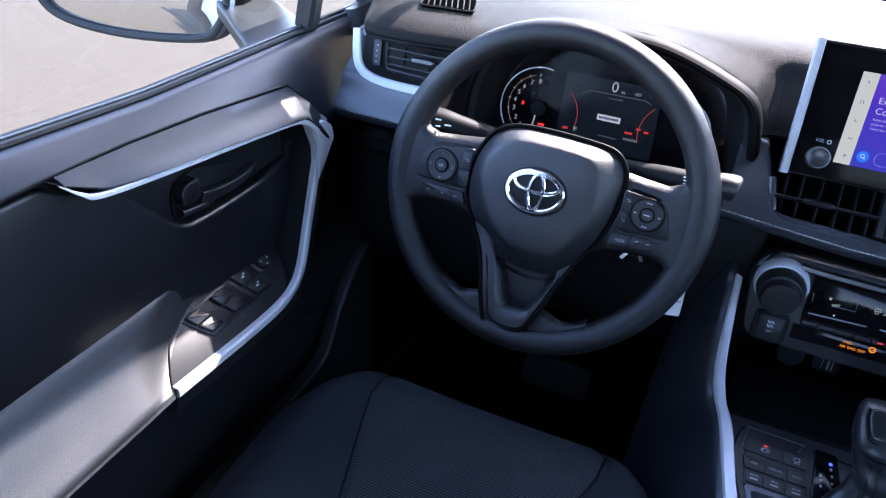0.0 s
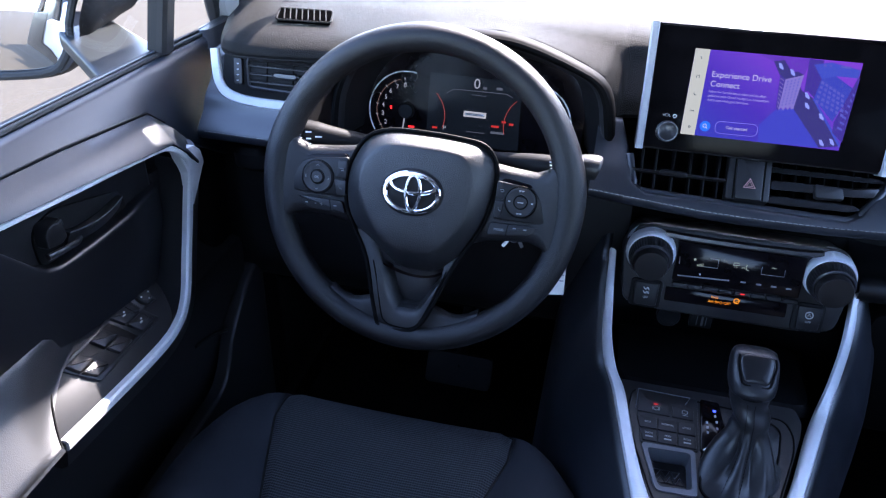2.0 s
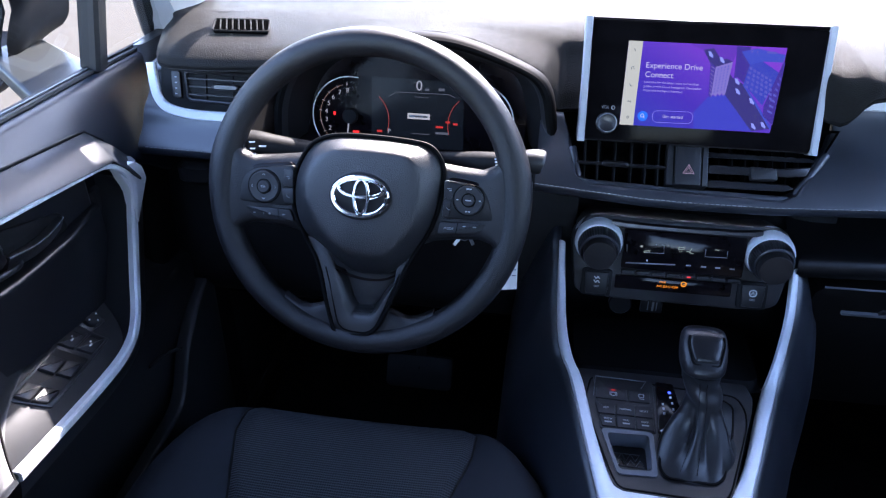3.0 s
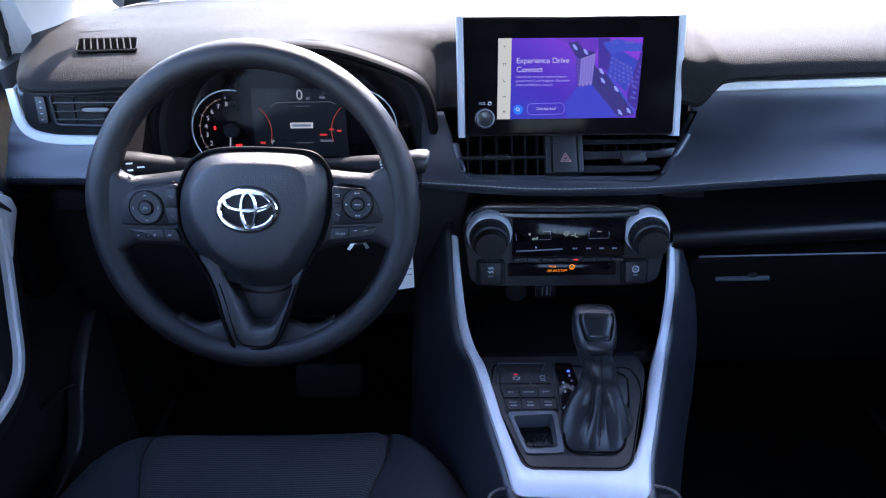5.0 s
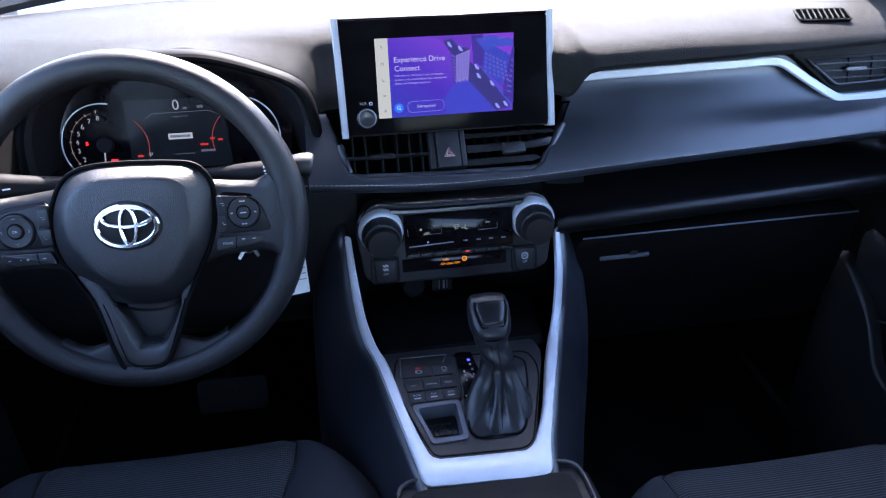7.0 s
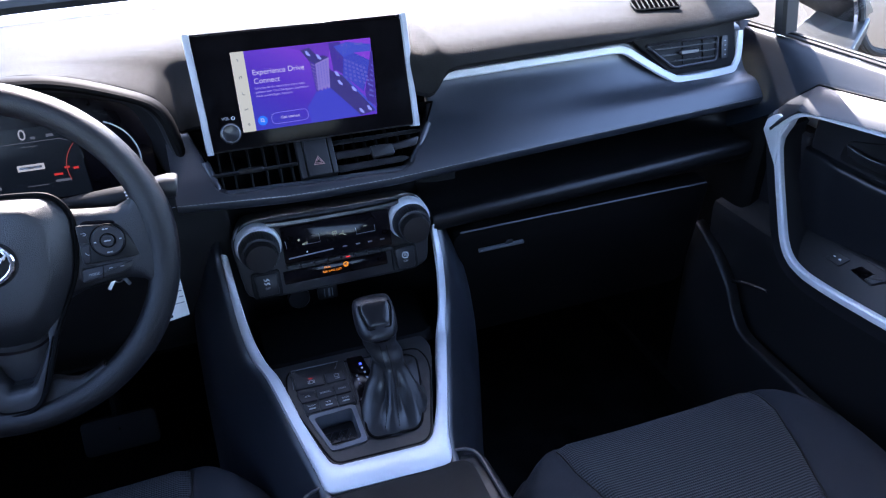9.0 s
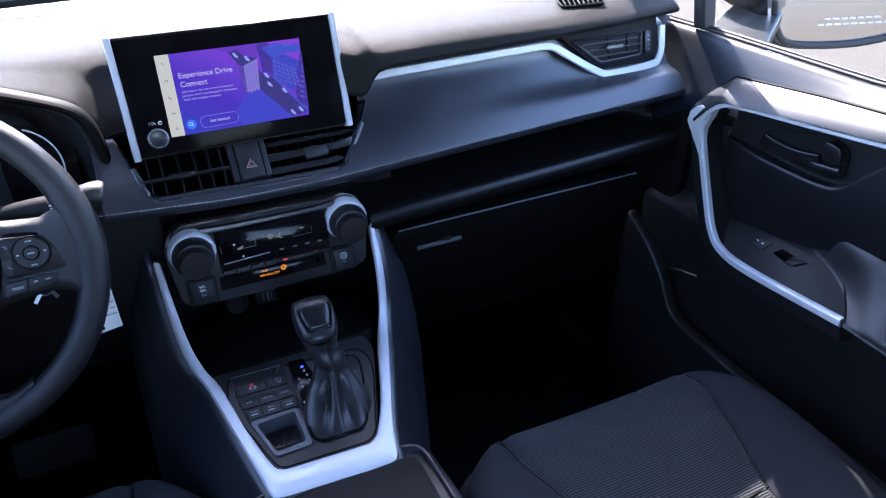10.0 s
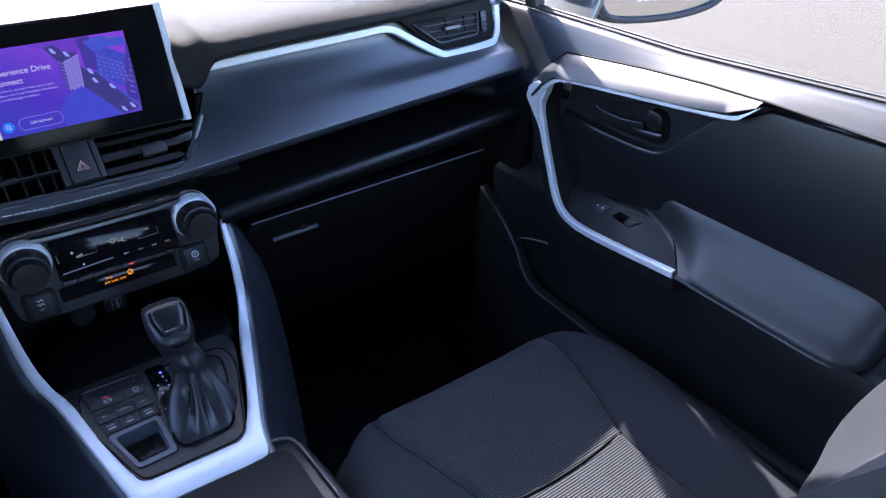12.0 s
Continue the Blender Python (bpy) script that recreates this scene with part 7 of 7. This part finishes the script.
        dash_mark(0.189, 0.0465, 0.0020, 0.0031, w)
        key("switch_well", [(0.1557, 0.0398), (0.1467, 0.0525), (0.0975, 0.0491), (0.1145, 0.0330)], 0.0016, 0.004, GLOSS)
        key("window_switch", [(0.1275, 0.0370), (0.1215, 0.0500), (0.1010, 0.0485), (0.1130, 0.0355)], 0.0042, 0.004, KEYCAP, "black window switch", 0.0015)
        bm = bmesh.new()
        tube(bm, [fr.at(0.204, 0.066, up_c(0.002)), fr.at(0.098, 0.060, up_c(0.002))], 0.0008, 5)
        part("switch_edge", bm, HARD, sp)
    bm = bmesh.new()
    tube(bm, smooth([fr.at(a, b, up_c(0.0015)) for a, b in (*(((0.256, 0.112), (0.190, 0.104)) if s > 0 else ()), (0.121, 0.095), (0.080, 0.078), (0.041, 0.050), (0.014, 0.022), (-0.003, 0.000))], 5), 0.0011, 5)
    part("panel_gap", bm, VOID, d)
    # lower lining and map pocket
    bm = bmesh.new()
    rings = []
    for y in spread(-0.02, -0.80, 26):
        rings.append(smooth([P(y, 0.545, 0.715), P(y, 0.520, 0.690), P(y, 0.505, 0.676), P(y, 0.42, 0.684), P(y, 0.34, 0.690), P(y, 0.20, 0.690), P(y, 0.10, 0.700)], 3))
    skin(bm, rings, ring_closed=False)
    part("lower_panel", bm, HARD, d, "hard black lower lining")
    bm = bmesh.new()
    slab(bm, rounded([P(y, z, x) for y, z, x in ((0.02, 0.47, 0.668), (-0.047, 0.442, 0.664), (-0.110, 0.395, 0.661), (-0.132, 0.355, 0.660), (-0.160, 0.330, 0.659), (-0.332, 0.326, 0.655), (-0.77, 0.335, 0.655), (-0.77, 0.10, 0.665), (0.02, 0.10, 0.675))], 0.03, 5), (s * 0.02, 0, 0), 0.006, 3)
    part("map_pocket", bm, HARD, d, "hard black map pocket")
    bm = bmesh.new()
    tube(bm, smooth([P(y, z, x) for y, z, x in ((-0.105, 0.402, 0.672), (-0.128, 0.410, 0.680), (-0.170, 0.420, 0.684))], 4), 0.003, 6)
    part("pocket_rib", bm, HARD, d)
    # glass, divider and upper frame
    top = lambda y: P(y, ROOF_Z, abs(rail) + 0.015)
    for name, y0, y1, lab in (("window_glass", -0.055, -0.82, "tinted side window glass"), ("quarter_glass", 0.30, -0.035, "small fixed quarter glass")):
        bm = bmesh.new()
        rings = []
        for t in spread(0, 1, 6):
            row = []
            for q in spread(0, 1, 6):
                y = y0 + (y1 - y0) * q
                lo = P(y, sill(y) - 0.003, 0.738)
                hi = top(min(y, HEADER_Y - 0.02) if y0 > 0 else y)
                if y0 > 0:
                    hi = P(-0.036, ROOF_Z, abs(rail) + 0.015) if q > 0.9 else P(lerp([(0.0, HEADER_Y - 0.03), (0.36, 0.36)], y) if y > 0 else -0.036, ROOF_Z, abs(rail) + 0.015)
                row.append(lo.lerp(hi, t))
            rings.append(row)
        skin(bm, rings, ring_closed=False)
        g = part(name, bm, PANE, d, lab)
        g.visible_shadow = False
    bm = bmesh.new()
    lo, hi = P(-0.045 if s < 0 else -0.028, 0.80, 0.736), P(-0.060 if s < 0 else -0.045, ROOF_Z + 0.01, abs(rail) + 0.018)
    sweep(bm, [lo, lo.lerp(hi, 0.5), hi], [(-0.0125, -0.012), (0.0125, -0.012), (0.0125, 0.008), (0.008, 0.012), (-0.008, 0.012), (-0.0125, 0.008)], up)
    part("glass_divider", bm, RUBBER, d, "black divider bar of the window")
    # wing mirror outside
    m = thing_part("wing_mirror", d)
    shape = [(-0.155, 0.075), (-0.160, 0.0), (-0.145, -0.045), (-0.110, -0.068), (0.0, -0.072), (0.090, -0.058), (0.125, -0.030), (0.135, 0.020), (0.130, 0.085)]
    mf = Frame((s * 1.015, -0.085, 0.822), (s * 1.0, -0.29, 0.0), (0, 0.08, 1))
    fl = 1 if mf.n.y < 0 else -1
    ol = smooth([(a, b, 0) for a, b in shape], 4, True)
    bm = bmesh.new()
    rings = []
    for sc, c, rise in ((1.0, 0.004, 0.0), (1.05, 0.000, 0.0), (1.07, -0.012, 0.002), (1.04, -0.045, 0.018), (0.98, -0.085, 0.032), (0.88, -0.112, 0.036), (0.60, -0.128, 0.030)):
        rings.append([mf.at(p.x * sc + 0.32 * min(0.0, c) - 0.16 * max(0.0, 1.05 - sc), p.y * sc * (1.0 - 4.0 * rise) + rise, c * fl) for p in ol])
    skin(bm, rings, cap=False)
    part("mirror_shell", bm, MIRROR_SHELL, m, "dark grey and white mirror shell")
    bm = bmesh.new()
    slab(bm, [mf.at(p.x * 0.93, p.y * 0.93, 0.001 * fl) for p in ol], mf.n * (-0.004 * fl), 0.001)
    gl = part("mirror_glass", bm, MIRROR, m, "reflecting mirror glass")
    bm = bmesh.new()
    tube(bm, [mf.at(p.x * 0.97, p.y * 0.97, 0.003 * fl) for p in ol], 0.0055, 8, closed=True, up=mf.n)
    part("mirror_rim", bm, RUBBER, m)
    if s > 0:
        for q, (a0, a1) in enumerate(((-0.06, 0.05), (-0.07, 0.06))):
            x = a0
            while x < a1 - 0.008:
                bm = bmesh.new()
                slab(bm, [mf.at(x, -0.028 - q * 0.009, 0.0018 * fl), mf.at(x + 0.011, -0.028 - q * 0.009, 0.0018 * fl), mf.at(x + 0.011, -0.0255 - q * 0.009, 0.0018 * fl), mf.at(x, -0.0255 - q * 0.009, 0.0018 * fl)], mf.n * (-0.0002 * fl), 0)
                part("text_bar", bm, MIRROR_PRINT, gl, flat=True)
                x += 0.015
    bm = bmesh.new()
    rings = []
    for x, ring in ((0.742, ((-0.147, 0.762), (-0.016, 0.762), (-0.014, 0.7826), (-0.145, 0.778))), (0.800, ((-0.110, 0.774), (0.015, 0.772), (0.018, 0.790), (-0.104, 0.792))), (0.880, ((-0.052, 0.790), (0.048, 0.785), (0.052, 0.806), (-0.050, 0.812)))):
        rings.append(rounded([P(y, z, x) for y, z in ring], 0.006))
    skin(bm, rings)
    part("mirror_foot", bm, FOOT_PAINT, m, "grey painted mirror foot", sharp=50)


TRAY_DARK = mat("switch_plastic", (0.021, 0.021, 0.022), 0.45, spec=0.25, grain=0.1, grain_scale=1400, spots=0.08)
MIRROR_PRINT = mat("mirror_print", (0.50, 0.50, 0.50), 0.5, spots=0.05)
FOOT_PAINT = mat("foot_paint", (0.030, 0.033, 0.033), 0.30, spots=0.12, spec=0.35)
MIRROR_SHELL = mat("mirror_shell", (0.0045, 0.0050, 0.0060), 0.45, spots=0.1, spec=0.10)
door(-1, RAIL_L, "driver")
door(1, RAIL_R, "passenger")


# ---- seats ----
def seat(cx, front, who, reach):
    """A cloth front seat: cushion insert, side bolsters, seatback, headrest, base."""
    c = thing("front_seat", (cx, front - 0.30, 0.0), "dark grey cloth %s seat with ribbed centre panel" % who, "car seat", "front seats")
    half = lambda y: lerp([(0.0, 0.095), (0.003, 0.132), (0.008, 0.160), (0.016, 0.186), (0.028, 0.209), (0.045, 0.228), (0.07, 0.244), (0.10, 0.254), (0.15, 0.259), (0.22, 0.258), (0.34, 0.246), (0.60, 0.240)], y)
    seam = lambda y: min(half(y) - 0.012, lerp([(0.0, 0.155), (0.06, 0.152), (0.22, 0.105), (0.32, 0.110), (0.60, 0.120)], y))
    top = lambda y: lerp([(0.0, 0.372), (0.006, 0.387), (0.02, 0.397), (0.05, 0.403), (0.12, 0.402), (0.25, 0.388), (0.45, 0.372), (0.60, 0.372)], y)

    def height(x, y):
        """Top of the cushion: hollow centre, raised bolsters."""
        h, sm = half(y), seam(y)
        a = abs(x)
        rise = 0.026 * min(1, y / 0.25)
        if a < sm:
            return top(y) + 0.004 * (a / sm) ** 2 - 0.003 * max(0, 1 - (sm - a) / 0.006)
        t = (a - sm) / max(0.01, h - sm)
        return top(y) + rise * math.sin(min(1, t * 1.4) * math.pi / 2) - 0.045 * max(0, t - 0.45) ** 2 / 0.3 - 0.003 * max(0, 1 - (a - sm) / 0.006)

    ys = [0.0, 0.003, 0.008, 0.015, 0.025, 0.04] + spread(0.06, 0.60, 26)
    bm = bmesh.new()
    skin(bm, [[Vector((cx + seam(y) * q, front - y, height(seam(y) * q, y))) for q in spread(-1, 1, 25)] for y in ys], ring_closed=False)
    part("cushion_panel", bm, RIBBED, c, "ribbed dark grey cloth cushion panel")
    for s in (-1, 1):
        bm = bmesh.new()
        rows = []
        for y in ys:
            row = [Vector((cx + s * (seam(y) + (half(y) - seam(y)) * q), front - y, height(seam(y) + (half(y) - seam(y)) * q, y))) for q in spread(0, 1, 12)]
            e = row[-1]
            row += [e + Vector((s * 0.006, 0, -0.012)), e + Vector((s * 0.008, 0, -0.035)), e + Vector((s * 0.004, 0, -0.09)), Vector((cx + s * (half(y) - 0.01), front - y - 0.01, 0.20))]
            rows.append(row)
        skin(bm, rows, ring_closed=False)
        part("cushion_bolster", bm, CLOTH, c, "plain dark grey cloth bolster")
        bm = bmesh.new()
        tube(bm, [(cx + s * seam(y), front - y, height(seam(y), y) + 0.0005) for y in ys], 0.0016, 6)
        part("seam", bm, DARK, c)
    # front roll of the cushion
    bm = bmesh.new()
    rows = []
    for q in spread(-1, 1, 41):
        x = q * 0.235
        y = next((k / 400 for k in range(0, 120) if half(k / 400) >= abs(x)), 0.1)
        z = height(x, y)
        rows.append(smooth([Vector((cx + x, front - y - 0.001, z)), Vector((cx + x, front - y + 0.010, z - 0.012)), Vector((cx + x, front - y + 0.016, z - 0.04)), Vector((cx + x * 0.98, front - y + 0.010, z - 0.10)), Vector((cx + x * 0.95, front - y - 0.03, 0.20))], 4))
    skin(bm, rows, ring_closed=False)
    part("cushion_front", bm, CLOTH, c)
    bm = bmesh.new()
    tube(bm, smooth([(cx + x, front - 0.222 - 0.02 * (x / 0.1) ** 2 * -0.3, height(x, 0.222) + 0.0006) for x in spread(-0.105, 0.105, 9)], 3), 0.0018, 6)
    part("cross_seam", bm, VOID, c)
    bm = bmesh.new()
    box(bm, (cx, front - 0.33, 0.14), (0.40, 0.52, 0.20), bevel=0.03)
    part("seat_base", bm, HARD, c)
    # seatback
    back = front - reach
    lean = Vector((0, -0.36, 1)).normalized()
    out = Vector((0, 1, 0.36)).normalized()
    at = lambda x, h, o: Vector((cx + x, back, 0.37)) + lean * h + out * o
    wid = lambda h: lerp([(0.0, 0.190), (0.05, 0.215), (0.12, 0.238), (0.20, 0.245), (0.35, 0.245), (0.50, 0.215), (0.60, 0.165), (0.63, 0.12)], h)
    hs = spread(-0.04, 0.63, 22)
    bm = bmesh.new()
    rows = []
    for h in hs:
        w = wid(max(0, h))
        th = lerp([(0.0, 0.11), (0.5, 0.09), (0.60, 0.06), (0.63, 0.03)], h)
        ring = []
        for k in range(28):
            a = 2 * math.pi * k / 28
            ex, ey = math.cos(a), math.sin(a)
            e = (abs(ex) ** 2.4 + abs(ey) ** 2.4) ** (-1 / 2.4)
            bol = 0.070 * math.exp(-((abs(ex * e) - 0.80) / 0.20) ** 2) * (ey > 0) * lerp([(-0.04, -0.6), (0.03, 0.0), (0.07, 0.45), (0.13, 0.85), (0.20, 1.0), (0.40, 1.0), (0.60, 0.4)], h)
            ring.append(at(w * e * ex, h, th * e * ey * (0.55 if ey > 0 else 0.9) + bol - 0.04))
        rows.append(ring)
    skin(bm, rows)
    part("seatback", bm, CLOTH, c, "plain dark grey cloth seatback", sharp=60)
    bm = bmesh.new()
    skin(bm, [[at(0.115 * q, h, lerp([(0.0, 0.11), (0.5, 0.09), (0.6, 0.06)], h) * 0.55 - 0.034) for q in spread(-1, 1, 8)] for h in spread(0.0, 0.54, 12)], ring_closed=False)
    part("seatback_panel", bm, RIBBED, c, "ribbed dark grey cloth back panel")
    bm = bmesh.new()
    rows = []
    for h, w, t in ((0.66, 0.08, 0.02), (0.67, 0.11, 0.04), (0.74, 0.13, 0.05), (0.82, 0.12, 0.045), (0.845, 0.09, 0.02)):
        rows.append([at(w * math.cos(a) * (abs(math.cos(a)) ** 3 + abs(math.sin(a)) ** 3) ** (-1 / 3), h, t * math.sin(a) - 0.05) for a in (2 * math.pi * k / 20 for k in range(20))])
    skin(bm, rows)
    part("headrest", bm, CLOTH, c, sharp=60)
    for x in (-0.05, 0.05):
        bm = bmesh.new()
        tube(bm, [at(x, 0.58, -0.05), at(x, 0.70, -0.05)], 0.006, 8)
        part("headrest_post", bm, STEEL, c)
    # belt buckle side cover on the outer edge
    bm = bmesh.new()
    o = -1 if cx < 0 else 1
    box(bm, (cx + o * 0.235, front - 0.36, 0.22), (0.03, 0.42, 0.14), bevel=0.012)
    part("side_cover", bm, HARD, c)


seat(-0.378, -0.185, "driver", 0.56)
seat(0.372, -0.318, "passenger", 0.425)


# ---- pedals in the dark of the driver's footwell ----
def pedals():
    p = thing("brake_pedal", (-0.36, 0.15, 0.0), "black rubber brake pedal in the footwell", "pedal")
    fr = Frame((-0.36, 0.12, 0.20), (1, 0, 0), (0, 0.5, 1))
    plate("pad", fr, [(-0.06, -0.03), (0.06, -0.03), (0.06, 0.03), (-0.06, 0.03)], 0, 0.015, RUBBER, p, round_to=0.01)
    bm = bmesh.new()
    tube(bm, [(-0.36, 0.13, 0.2), (-0.36, 0.20, 0.30), (-0.36, 0.24, 0.42)], 0.01, 8)
    part("arm", bm, DARK, p)
    bm = bmesh.new()
    tube(bm, [(-0.36, 0.24, 0.36), (-0.36, 0.40, 0.36), (-0.36, 0.62, 0.34)], 0.012, 8)
    part("bracket", bm, DARK, p)


pedals()
